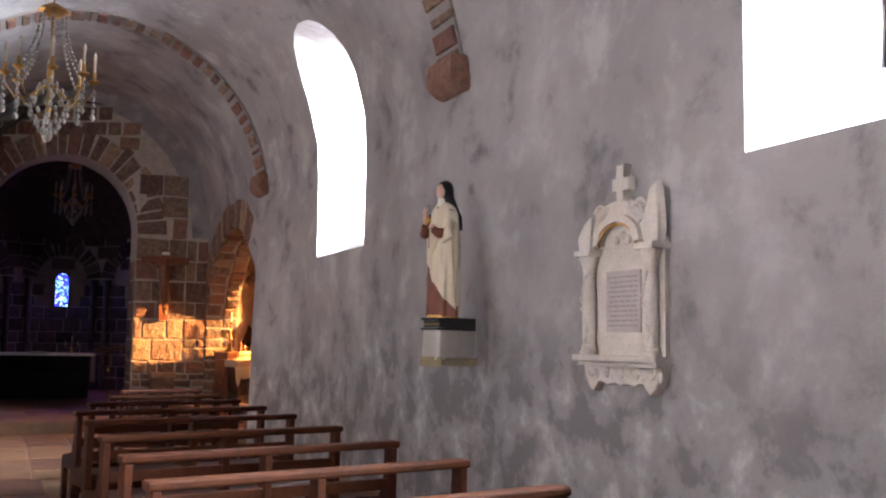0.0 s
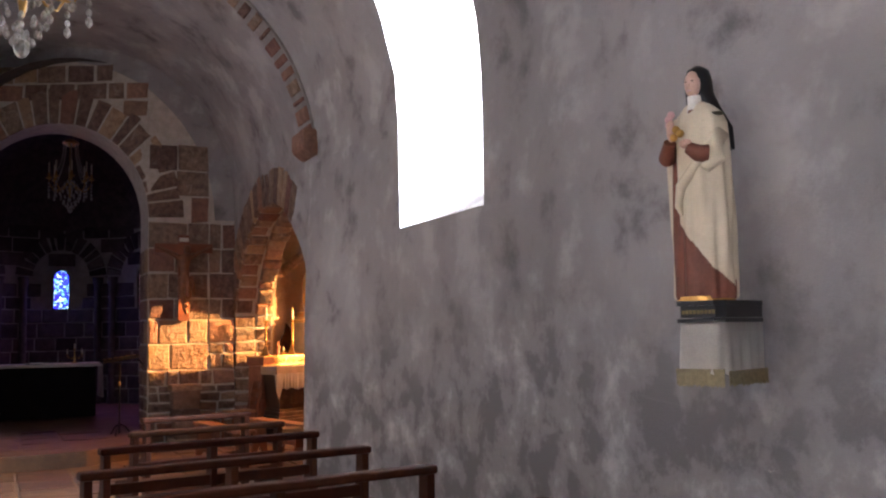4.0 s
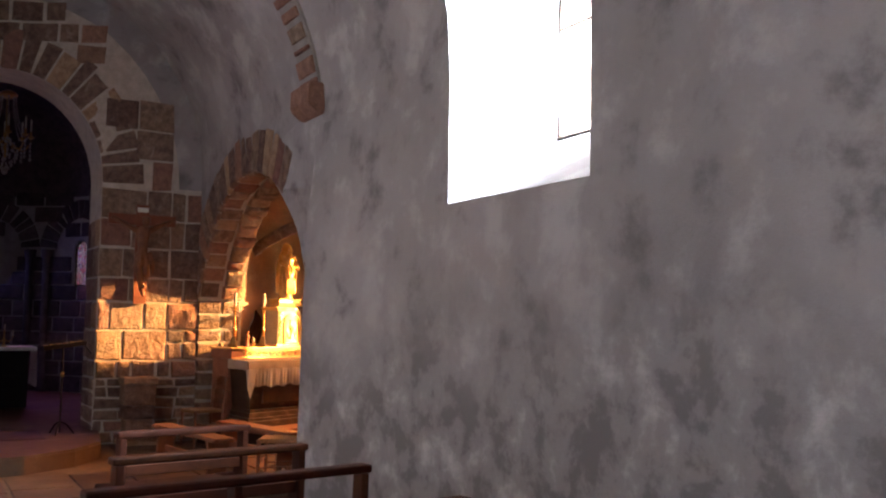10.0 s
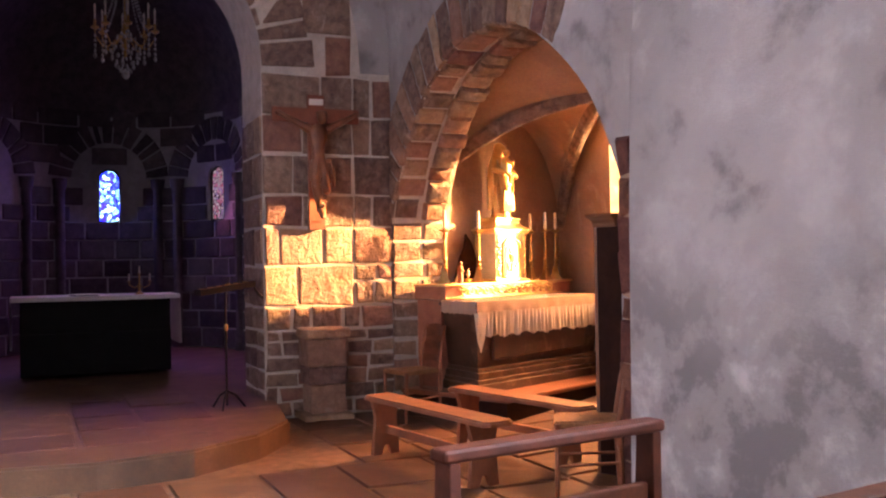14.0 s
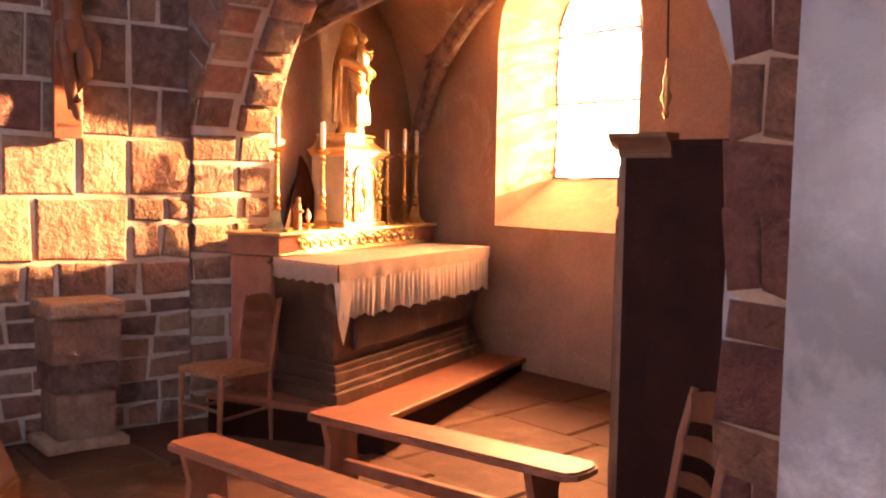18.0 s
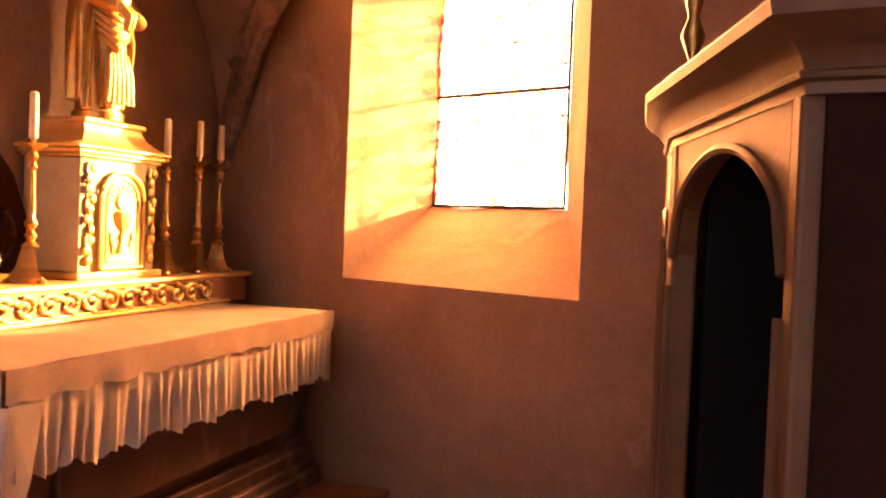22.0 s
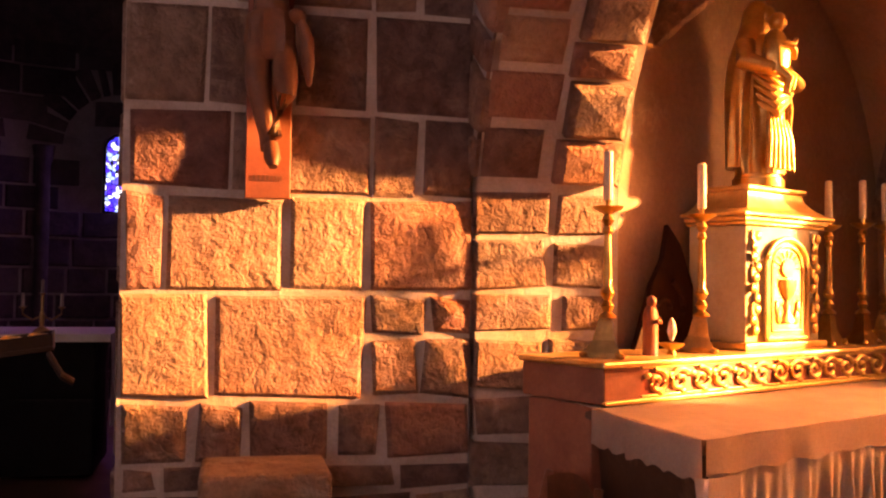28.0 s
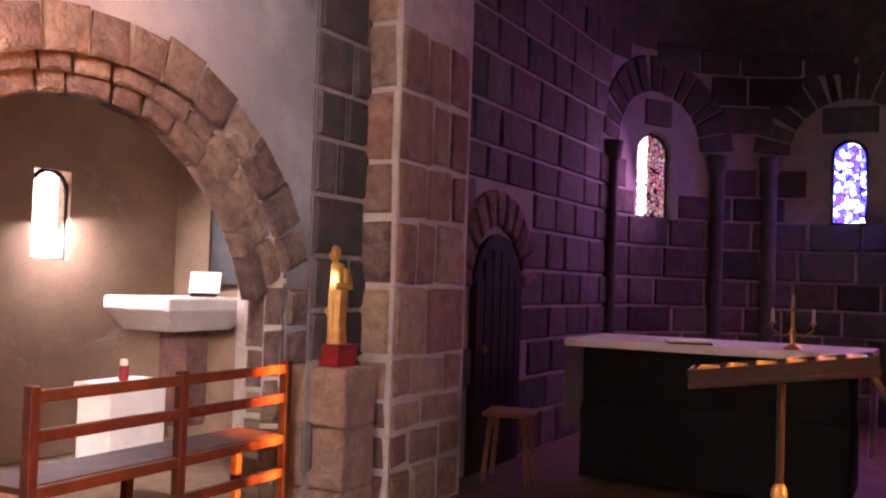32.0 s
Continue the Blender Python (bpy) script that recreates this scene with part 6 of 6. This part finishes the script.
# ---- the sanctuary ----
table = thing("main_altar", "main altar draped in plain black cloth", "altar", at=pose(3.38, 2.61, 0.16))
part("body", boxed(-0.36, 0.36, -0.84, 0.84, 0.06, 0.93, 0.02), BLACK, table)
part("top", boxed(-0.42, 0.42, -0.9, 0.9, 0.93, 0.965, 0.01), BLACK, table)
part("front_fold", boxed(-0.385, -0.36, -0.84, 0.84, 0.06, 0.55, 0.01), BLACK, table)
cl = thing("altar_cloth", "long white linen cloth hanging over both altar ends", "cloth", at=pose(3.38, 2.61, 0.16))
part("cloth_top", boxed(-0.44, 0.44, -0.94, 0.94, 0.967, 0.978, 0.004), LINEN, cl)
part("front_edge", boxed(-0.446, -0.438, -0.94, 0.94, 0.925, 0.976, 0.002), LINEN, cl)
cloth_band(cl, "end_drop", [(-0.44, -0.94), (0.44, -0.94)], 0.38, 0.975, LINEN, 0.02, 4)
cloth_band(cl, "end_drop", [(0.44, 0.94), (-0.44, 0.94)], 0.38, 0.975, LINEN, 0.02, 4)
cand = thing("candelabrum", "small three-branched candelabrum on the main altar", "candelabrum", at=pose(3.1, 2.12, 1.138))
part("stem", lathe([(0.06, 0), (0.05, 0.015), (0.015, 0.04), (0.02, 0.1), (0.01, 0.14), (0.012, 0.24)], 14), BRASS, cand, "", True)
for a in (-1, 0, 1):
    if a:
        part("arm", tube([(0, 0, 0.11), (0, a * 0.06, 0.08), (0, a * 0.12, 0.12), (0, a * 0.12, 0.15)], 0.007, 6), BRASS, cand, "", True)
    z = 0.24 if a == 0 else 0.15
    part("cup", lathe([(0.008, z), (0.024, z + 0.015), (0.02, z + 0.018)], 10, Matrix.Translation((0, a * 0.12, 0))), BRASS, cand, "", True)
    part("candle", lathe([(0.011, z + 0.01), (0.011, z + 0.1), (0.004, z + 0.105)], 10, Matrix.Translation((0, a * 0.12, 0))), WAX, cand)
missal = thing("missal", "closed dark prayer book lying on the altar", "book", at=pose(3.05, 2.75, 1.138, 0, 0, 20))
part("cover", boxed(-0.1, 0.1, -0.14, 0.14, 0.0, 0.012, 0.003), GLAZED, missal)
part("pages", boxed(-0.092, 0.094, -0.132, 0.132, 0.012, 0.026, 0.002), LINEN, missal)

stand = thing("votive_stand", "black iron votive candle stand with brass cups", "candle stand", at=pose(-0.28, 1.72, 0.18, 0, 0, 8) @ Matrix.Diagonal((0.85, 0.85, 1.1, 1)))
part("pole", tube([(0, 0, 0.02), (0, 0, 0.95)], 0.014, 8), IRON, stand)
part("knob", ball((0, 0, 0.66), 0.028, 0.028, 0.035, None, 10), BRASS, stand, "brass knob", True)
for k in range(3):
    a = 2 * math.pi * k / 3 + 0.5
    part("leg", tube([(0, 0, 0.14), (0.1 * math.cos(a), 0.1 * math.sin(a), 0.1), (0.2 * math.cos(a), 0.2 * math.sin(a), 0.0)], 0.011, 6), IRON, stand)
TRAY = Matrix.Translation((0, 0, 0.96)) @ Matrix.Rotation(radians(-6), 4, "X")
part("tray", box(bmesh.new(), -0.12, 0.12, -0.3, 0.3, 0, 0.014, 0.003, TRAY), IRON, stand)
bm = bmesh.new()
for q in ((-0.12, -0.112, -0.3, 0.3), (0.112, 0.12, -0.3, 0.3), (-0.12, 0.12, -0.3, -0.292), (-0.12, 0.12, 0.292, 0.3)):
    box(bm, *q, 0.014, 0.05, 0, TRAY)
part("tray_rim", bm, IRON, stand)
part("coin_arm", tube([(-0.1, -0.28, 0.98), (-0.14, -0.33, 0.92), (-0.13, -0.37, 0.9)], 0.012, 8), IRON, stand)
for r in range(2):
    for k in range(6):
        p = TRAY @ Vector((-0.055 + r * 0.11, -0.24 + k * 0.096, 0.014))
        cup = part("cup", lathe([(0.018, 0), (0.03, 0.008), (0.034, 0.035), (0.029, 0.035), (0.024, 0.012)], 12, Matrix.Translation(p)), BRASS, stand, "", True)
        part("votive_wax", lathe([(0.024, 0.012), (0.025, 0.022), (0.02, 0.024)], 10, Matrix.Translation(p)), WAX, cup)

# north side
nped = thing("statue_pedestal", "pale sandstone block pedestal beside the pier", "pedestal", at=pose(1.0, 4.13, 0.18))
for z0, z1 in ((0.0, 0.24), (0.245, 0.55), (0.555, 0.85)):
    part("pedestal_block", boxed(-0.15, 0.15, -0.19, 0.19, z0, z1, 0.015), STONELIT, nped)
redb = thing("lacquer_box", "dark red lacquered box under the gilded saint", "box", at=pose(1.0, 4.13, 1.03))
part("block", boxed(-0.09, 0.09, -0.1, 0.1, 0, 0.1, 0.008), REDBOX, redb)
part("edge_moulding", boxed(-0.1, 0.1, -0.11, 0.11, 0.1, 0.115, 0.005), REDBOX, redb)
gold = [(loft([(0, 0, 0, 0.07, 0.06, 0.05), (0.12, 0, 0, 0.06, 0.055, 0.1), (0.27, 0.005, -0.01, 0.065, 0.055, 0.08), (0.36, 0, 0, 0.07, 0.05, 0.04), (0.41, 0, 0, 0.05, 0.04, 0), (0.43, 0, 0, 0.02, 0.02, 0)], 30, 7), GILT), (ball((0, -0.01, 0.47), 0.033, 0.036, 0.043), GILT), (tube([(0.06, 0, 0.38), (0.09, -0.05, 0.3), (0.03, -0.09, 0.3)], [0.024, 0.024, 0.016], 10), GILT), (tube([(-0.06, 0, 0.38), (-0.1, -0.04, 0.34), (-0.11, -0.08, 0.42)], [0.024, 0.022, 0.014], 10), GILT)]
tagged(painted("saint_figure", gold, None, pose(1.0, 4.13, 1.145, 0, 0, -70)), "small gilded carved saint on a red base", "statue")
stool = thing("stool", "small red-brown wooden stool by the doorway", "stool", at=pose(2.75, 3.85, 0.18, 0, 0, 12))
part("seat", boxed(-0.16, 0.16, -0.16, 0.16, 0.43, 0.465, 0.01), OAK, stool)
for sx in (-1, 1):
    for sy in (-1, 1):
        part("leg", tube([(sx * 0.15, sy * 0.15, 0), (sx * 0.11, sy * 0.11, 0.43)], [0.016, 0.02], 8), OAK, stool)
for s in (-1, 1):
    part("apron", boxed(-0.12, 0.12, s * 0.115 - 0.01, s * 0.115 + 0.01, 0.36, 0.43, 0.003), OAK, stool)
vdoor = thing("door_1", "dark plank door under a stone arch in the chancel", "door", kind="structure", at=pose(2.68, 4.12, 0.18))
part("leaf", prism(round_top(0.0, 0.84, 0.0, 1.66, 12), 0.035, None, 0.005), DARKSHADEWOOD, vdoor)
for k in range(6):
    part("plank", boxed(0.02 + k * 0.135, 0.145 + k * 0.135, -0.016, -0.002, 0.02, 1.25 + 0.3 * math.sin(math.pi * (k + 0.5) / 6), 0.005), DARKSHADEWOOD, vdoor)
part("door_handle", ball((0.1, -0.04, 0.85), 0.025, 0.025, 0.025, None, 10), BRASS, vdoor)
pew31 = thing("open_bench", "red-brown open-backed bench before the low arch", "bench", at=pose(-0.3, 4.12, 0.34, 0, 0, 1))
for z in (0.7, 0.56, 0.36, 0.2):
    part("back_rail", boxed(-0.6, 0.95, -0.016, 0.016, z - 0.022, z + 0.022, 0.006), PEW, pew31)
part("seat", boxed(-0.6, 0.95, 0.02, 0.3, 0.36, 0.385, 0.006), PEW, pew31)
for x in (-0.58, 0.18, 0.92):
    part("post", boxed(x - 0.022, x + 0.022, -0.022, 0.022, -0.02, 0.74, 0.006), PEW, pew31)
    part("leg", boxed(x - 0.02, x + 0.02, 0.26, 0.3, -0.02, 0.36, 0.004), PEW, pew31)
slab = thing("stone_table", "pale stone altar slab on a pedestal in side chapel", "altar", at=pose(2.88, 6.5, 0.22))
part("slab", boxed(-0.55, 0.55, 0.0, 0.7, 0.96, 1.07, 0.02), WHITESTONE, slab)
bm = bmesh.new()
under = [[bm.verts.new((x, y, z)) for x, y in ((-w, d0), (w, d0), (w, 0.68), (-w, 0.68))] for w, d0, z in ((0.53, 0.02, 0.958), (0.34, 0.15, 0.8))]
bm.faces.new(under[0])
bm.faces.new(under[1])
for k in range(4):
    bm.faces.new((under[0][k], under[0][(k + 1) % 4], under[1][(k + 1) % 4], under[1][k]))
part("slab_underside", bm, WHITESTONE, slab)
part("support", boxed(-0.02, 0.26, 0.3, 0.6, 0.0, 0.8, 0.02), REDSTONE, slab)
pic = thing("dark_picture", "dark framed picture above the stone slab", "picture", at=pose(3.45, 6.85, 1.4, 0, 0, -90))
part("canvas", boxed(-0.22, 0.22, -0.02, 0.0, 0.0, 0.75, 0.002), GLAZED, pic)
part("frame", boxed(-0.25, 0.25, -0.015, 0.04, -0.03, 0.78, 0.008), DARKSHADEWOOD, pic)
book = thing("lectern_book", "pale open book on a small stand upon the slab", "book", at=pose(3.05, 6.8, 1.292, 0, 0, -60))
part("stand", boxed(-0.1, 0.1, -0.06, 0.08, 0.0, 0.03, 0.004), DARKSHADEWOOD, book)
part("pages", box(bmesh.new(), -0.13, 0.13, -0.01, 0.01, 0.03, 0.22, 0.004, Matrix.Rotation(radians(-20), 4, "X")), LINEN, book)
vot = thing("votive_candle", "small red glass votive candle in the north chapel", "candle", at=pose(1.6, 6.2, 0.75))
part("glass", lathe([(0.03, 0), (0.035, 0.02), (0.035, 0.1), (0.03, 0.1)], 12), REDBOX, vot, "red glass", True)
part("wax", lathe([(0.027, 0.02), (0.027, 0.14), (0.01, 0.145)], 12), WAX, vot)
box_ = thing("offering_chest", "white painted low chest in the north chapel", "chest", at=pose(1.6, 6.2, 0.2))
part("body", boxed(-0.25, 0.25, -0.15, 0.15, 0.0, 0.5, 0.01), LINEN, box_)
part("lid", boxed(-0.27, 0.27, -0.17, 0.17, 0.5, 0.55, 0.008), LINEN, box_)

# ---- stones: rows on corbels, arch stones, coursed faces, flags ----
random.seed(7)
RIBX = (-4.12, -10.78, -17.6)


def on_vault(x, a, off):
    r = HALF - off
    return (x, HALF - r * math.cos(a), SPRING + r * math.sin(a))


for x in RIBX:
    rib = thing("transverse_rib", "vault rib of brown stones in pale mortar", "vault rib", "ribs of the nave vault", "structure")
    n = 40
    a0, a1 = 0.13, math.pi - 0.13
    bm = bmesh.new()
    strip = []
    for k in range(61):
        a = a0 + (a1 - a0) * k / 60
        strip.append([bm.verts.new(on_vault(x + dx, a, o)) for dx, o in ((-0.23, -0.06), (-0.22, 0.025), (0.22, 0.025), (0.23, -0.06))])
    for p, q in zip(strip, strip[1:]):
        for j in range(3):
            bm.faces.new((p[j], p[j + 1], q[j + 1], q[j]))
    part("mortar_bed", bm, MORTARGREY, rib)
    cuts = [a0 + (a1 - a0) * (k + random.uniform(-0.2, 0.2)) / n for k in range(n + 1)]
    for p, q in zip(cuts, cuts[1:]):
        g = random.uniform(0.008, 0.022)
        w0, w1 = random.uniform(0.16, 0.23), random.uniform(0.16, 0.23)
        m = (p + q) / 2
        way = (0, math.cos(m), -math.sin(m))
        part("voussoir", block([on_vault(x - w0, p + g, 0.055), on_vault(x + w1, p + g, 0.055), on_vault(x + w1, q - g, 0.055), on_vault(x - w0, q - g, 0.055)], 0.06, way, 0.014), random.choice((STONE, STONE, REDSTONE)), rib)
    for s in (1, -1):
        yy = (lambda v: v) if s == 1 else (lambda v: 2 * HALF - v)
        prof = [(-0.05, 3.62), (0.06, 3.62), (0.17, 3.71), (0.17, 3.92), (-0.05, 3.92)]
        bm = bmesh.new()
        a = [bm.verts.new((x - 0.29, yy(p), z)) for p, z in prof]
        b = [bm.verts.new((x + 0.25, yy(p), z)) for p, z in prof]
        bm.faces.new(a)
        bm.faces.new(b[::-1])
        for k in range(5):
            bm.faces.new((a[k], b[k], b[(k + 1) % 5], a[(k + 1) % 5]))
        bmesh.ops.bevel(bm, geom=bm.edges[:], offset=0.018, segments=2, affect="EDGES")
        part("corbel", bm, REDSTONE, rib, "reddish stone corbel")

# pier, chancel arch and north pier
STONES = (STONE, STONE, STONE, STONE, STONELIT, REDSTONE)
ZS = [0, 0.25, 0.45, 0.66, 0.83, 1.06, 1.455, 1.825, 2.14, 2.53, 2.9, 3.3, 3.7, 4.1, 4.5]
pier_way, slant = (-1, 0, 0), Vector((-0.909, 0.417, 0))
RINGOUT = 0.5


def outside_ring(u, z, *rest):
    if not stone_zone(u, z):
        return False
    if z > 3.3:
        return math.hypot(u - 2.767, z - 3.35) > 1.467 + RINGOUT * 0.92
    return True


courses(chancel_wall, 0.4, 1.3, ZS[5:], lambda u, z: chancel(min(u, 1.299), z), pier_way, STONES, (0.24, 0.62), 0.022, 0.05, outside_ring)
courses(chancel_wall, -0.012, 0.4, ZS[6:], lambda u, z: chancel(u, z), pier_way, STONES, (0.2, 0.4), 0.022, 0.05, outside_ring)
courses(chancel_wall, -0.012, 1.3, [0, 0.15, 0.29, 0.44, 0.58, 0.72, 0.83, 1.06], lambda u, z: chancel(min(u, 1.299), z), pier_way, STONES, (0.16, 0.4), 0.024, 0.05)
courses(chancel_wall, -0.012, 0.4, [1.06, 1.3, 1.455], lambda u, z: chancel(u, z), pier_way, STONES, (0.16, 0.26), 0.022, 0.05)
courses(chancel_wall, 1.31, 4.22, [3.3, 3.62, 3.94, 4.26, 4.58, 4.9, 5.18, 5.46, 5.74], lambda u, z: chancel(u, z), slant, STONES, (0.26, 0.5), 0.035, 0.045, outside_ring)
courses(chancel_wall, 4.25, 5.23, ZS, lambda u, z: chancel(u, z), pier_way, (STONE, STONELIT, REDSTONE), (0.25, 0.5), 0.03, 0.05, outside_ring)
ring(chancel_wall, CARCH, RINGOUT, lambda u, z: chancel(u, z, -0.004), slant, STONES, 0.06, 23, gap=0.03, vary=0.12)
courses(chancel_wall, 0.03, 0.88, ZS[:11], lambda u, z: (u, 1.315, z), (0, 1, 0), STONES, (0.25, 0.5), 0.03, 0.04)
# north pier reveal: the orange light on it is put into the stone colour
courses(chancel_wall, 1.3, 2.14, [0.18] + ZS[2:11], lambda u, z: (u, 3.925, z), (0, -1, 0), (STONELIT, STONELIT, STONELIT, REDSTONE), (0.2, 0.5), 0.03, 0.04)

# chapel arch: front ring, the stones of its soffit and its jambs
ring(arch_reveal, ARCH[:22], 0.5, lambda u, z: (u, 0.016, z), (0, 1, 0), STONES, 0.06, 20, gap=0.03, vary=0.04)


def soffit_stones(parent, line, y0, y1, count, lift, rough):
    pts = [Vector((x, 0, z)) for x, z in line]
    n = len(pts) - 1
    cuts = [n * (k + random.uniform(-0.15, 0.15) * (0 < k < count)) / count for k in range(count + 1)]

    def at(s):
        k = min(int(s), n - 1)
        d = (pts[k + 1] - pts[k]).normalized()
        return pts[k].lerp(pts[k + 1], s - k), Vector((-d.z, 0, d.x))
    for p, q in zip(cuts, cuts[1:]):
        (a, na), (b, nb) = at(p + 0.05), at(q - 0.05)
        if (na + nb).dot(Vector((-2.1, 0, 1.0)) - a) < 0:
            na, nb = -na, -nb
        h = lift + random.uniform(-0.01, 0.02)
        a, b = a + na * h, b + nb * h
        ya, yb = y0 + random.uniform(-0.02, 0.02) * rough, y1 + random.uniform(-0.03, 0.03) * rough
        part("voussoir", block([(a.x, ya, a.z), (b.x, ya, b.z), (b.x, yb, b.z), (a.x, yb, a.z)], 0.08, (na + nb).normalized(), 0.022), random.choice(STONES), parent)


soffit_stones(arch_reveal, ARCH[:18], -0.02, -0.29, 15, 0.015, 1)
soffit_stones(arch_reveal, ARCH[17:], -0.02, -0.585, 9, 0.01, 0.4)
soffit_stones(arch_reveal, ARCH[:18], -0.315, -0.585, 16, 0.05, 1)
for xx, way in ((-0.012, (-1, 0, 0)), (-4.048, (1, 0, 0))):
    courses(arch_reveal, -0.585, 0.006, [0, 0.17, 0.36, 0.52, 0.7, 0.9, 1.08, 1.3, 1.47, 1.68, 1.88], lambda u, z, xx=xx: (xx, u, z), way, STONES, (0.2, 0.34), 0.03, 0.05)

# jamb stones take the darkened red, so their shade is in the colour
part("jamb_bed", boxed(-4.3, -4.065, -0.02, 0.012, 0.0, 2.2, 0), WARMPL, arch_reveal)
courses(arch_reveal, -4.31, -4.05, [0, 0.22, 0.4, 0.66, 0.84, 1.1, 1.24, 1.5, 1.72, 1.96, 2.2], lambda u, z: (u + 0.014 * math.sin(z * 9), 0.03, z + 0.02 * math.sin(u * 31)), (0, 1, 0), (SHADEDJAMB,), (0.1, 0.3), 0.004, 0.05)

# low north arch
north_ring = thing("arch_stones", "reddish arch stones of the low north arch", "arch", kind="structure")
ring(north_ring, NARCH, 0.2, lambda u, z: (u, BAY - 0.025, z), (0, -1, 0), (STONE,), 0.06, 15, gap=0.02, vary=0.1)
for inset, deep in ((0.95, 0.04), (0.89, 0.08)):
    inner = [(-0.3 + (u + 0.3) * inset, z - 0.07 * (1 - inset) / 0.05) for u, z in NARCH]
    ring(north_ring, inner, 0.12, lambda u, z, deep=deep: (u, BAY + deep, z), (0, -1, 0), (STONE,), 0.1, 15, gap=0.016, vary=0.05)
courses(north_ring, 1.01, 1.27, [0.18, 0.42, 0.68, 0.94, 1.2, 1.43], lambda u, z: (u, BAY - 0.02, z), (0, -1, 0), (STONE, STONE, STONELIT), (0.2, 0.4), 0.022, 0.05)
courses(north_ring, BAY + 0.01, BAY + 0.14, [0.18, 0.42, 0.68, 0.94, 1.2, 1.43], lambda v, z: (0.985, v, z), (-1, 0, 0), (STONE,), (0.13, 0.14), 0.022, 0.05)

# apse: coursed stones and the blind arches over the windows
zs = [0.18]
while zs[-1] < 3.75:
    zs.append(zs[-1] + random.uniform(0.24, 0.36))
for z0, z1 in zip(zs, zs[1:]):
    u = 0.05
    while u < _end - 0.2:
        w = random.uniform(0.36, 0.66)
        v = min(u + w, _end)
        c, h = (u + v) / 2, (z0 + z1) / 2
        near_win = any(abs(c - q) < 0.19 + w / 2 and 2.08 < h < 3.17 for q in (UR, UB, UP))
        near_arc = any(0.5 < math.hypot(c - q, h - 2.9) < 0.98 and h > 2.9 for q in (UR, UB, UP))
        behind_door = _end - 4.6 + 1.8 < c < _end - 4.6 + 2.85 and h < 2.1
        if not (near_win or near_arc or behind_door):
            if u < 4.6:
                way = Vector((0, 1, 0))
            elif u > _end - 4.6:
                way = Vector((0, -1, 0))
            else:
                way = (Vector((AX, AY, 0)) - Vector(apse(c, 0))).normalized()
            put = lambda a, z: Vector(apse(a, z)) + way * 0.022
            part("stone", block([put(u + 0.014, z0 + 0.013), put(v - 0.014, z0 + 0.013), put(v - 0.014, z1 - 0.013), put(u + 0.014, z1 - 0.013)], 0.04, way, 0.014), SHADESTONE, apse_wall)
        u = v
for q in (UR, UB, UP):
    way = (Vector((AX, AY, 0)) - Vector(apse(q, 0))).normalized()
    line = [(q + 0.58 * math.cos(math.pi * k / 20), 2.9 + 0.58 * math.sin(math.pi * k / 20)) for k in range(21)]
    ring(apse_wall, line, 0.36, lambda u, z: tuple(Vector(apse(u, z)) + way * 0.03), way, (SHADESTONE,), 0.05, 13, gap=0.024)
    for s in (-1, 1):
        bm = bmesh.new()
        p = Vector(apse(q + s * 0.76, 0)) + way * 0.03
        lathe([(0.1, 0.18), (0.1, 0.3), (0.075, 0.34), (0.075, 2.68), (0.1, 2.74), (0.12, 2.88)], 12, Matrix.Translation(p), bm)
        part("colonnette", bm, SHADESTONE, apse_wall, "", True)
line = round_top(2.64, 3.54, 0.18, 1.9, 12)[2:]
ring(vdoor, [(x - 2.68, z - 0.18) for x, z in line], 0.26, lambda u, z: (u, -0.012, z), (0, -1, 0), (STONE,), 0.05, 11, gap=0.024)

# flagstones
def flags(parent, x0, x1, y0, y1, z, deep, long, keep=None):
    ys = [y0]
    while ys[-1] < y1 - deep[0] * 0.7:
        ys.append(min(ys[-1] + random.uniform(*deep), y1))
    courses(parent, x0, x1, ys, lambda u, v: (u, v, z), (0, 0, 1), (FLAG,), long, 0.02, 0.02, keep, "flagstone")


flags(floor, -7.2, -2.3, 0.05, 4.9, 0.0, (0.5, 0.7), (0.55, 1.1))
flags(floor, -2.3, -0.05, 0.02, 1.2, 0.0, (0.45, 0.6), (0.5, 0.9))
courses(floor_chapel, -4.5, -0.4, [0.0, -0.5, -1.02, -1.5, -2.0, -2.45], lambda u, v: (u, v, -0.062 * v), (0, 0.062, 0.998), (FLAG,), (0.5, 0.9), 0.02, 0.02, None, "flagstone")
flags(floor, -21, -7.2, 3.0, 4.9, 0.0, (0.55, 0.7), (0.6, 1.1))
flags(floor, -21, -7.2, 0.05, 1.4, 0.0, (0.55, 0.7), (0.8, 1.3))
flags(sanctuary, -1.7, 1.2, 1.9, 4.3, 0.186, (0.5, 0.7), (0.6, 1.1), lambda c, h, *r: c > -1.2 - 0.4 * (2.3 < h < 3.7))
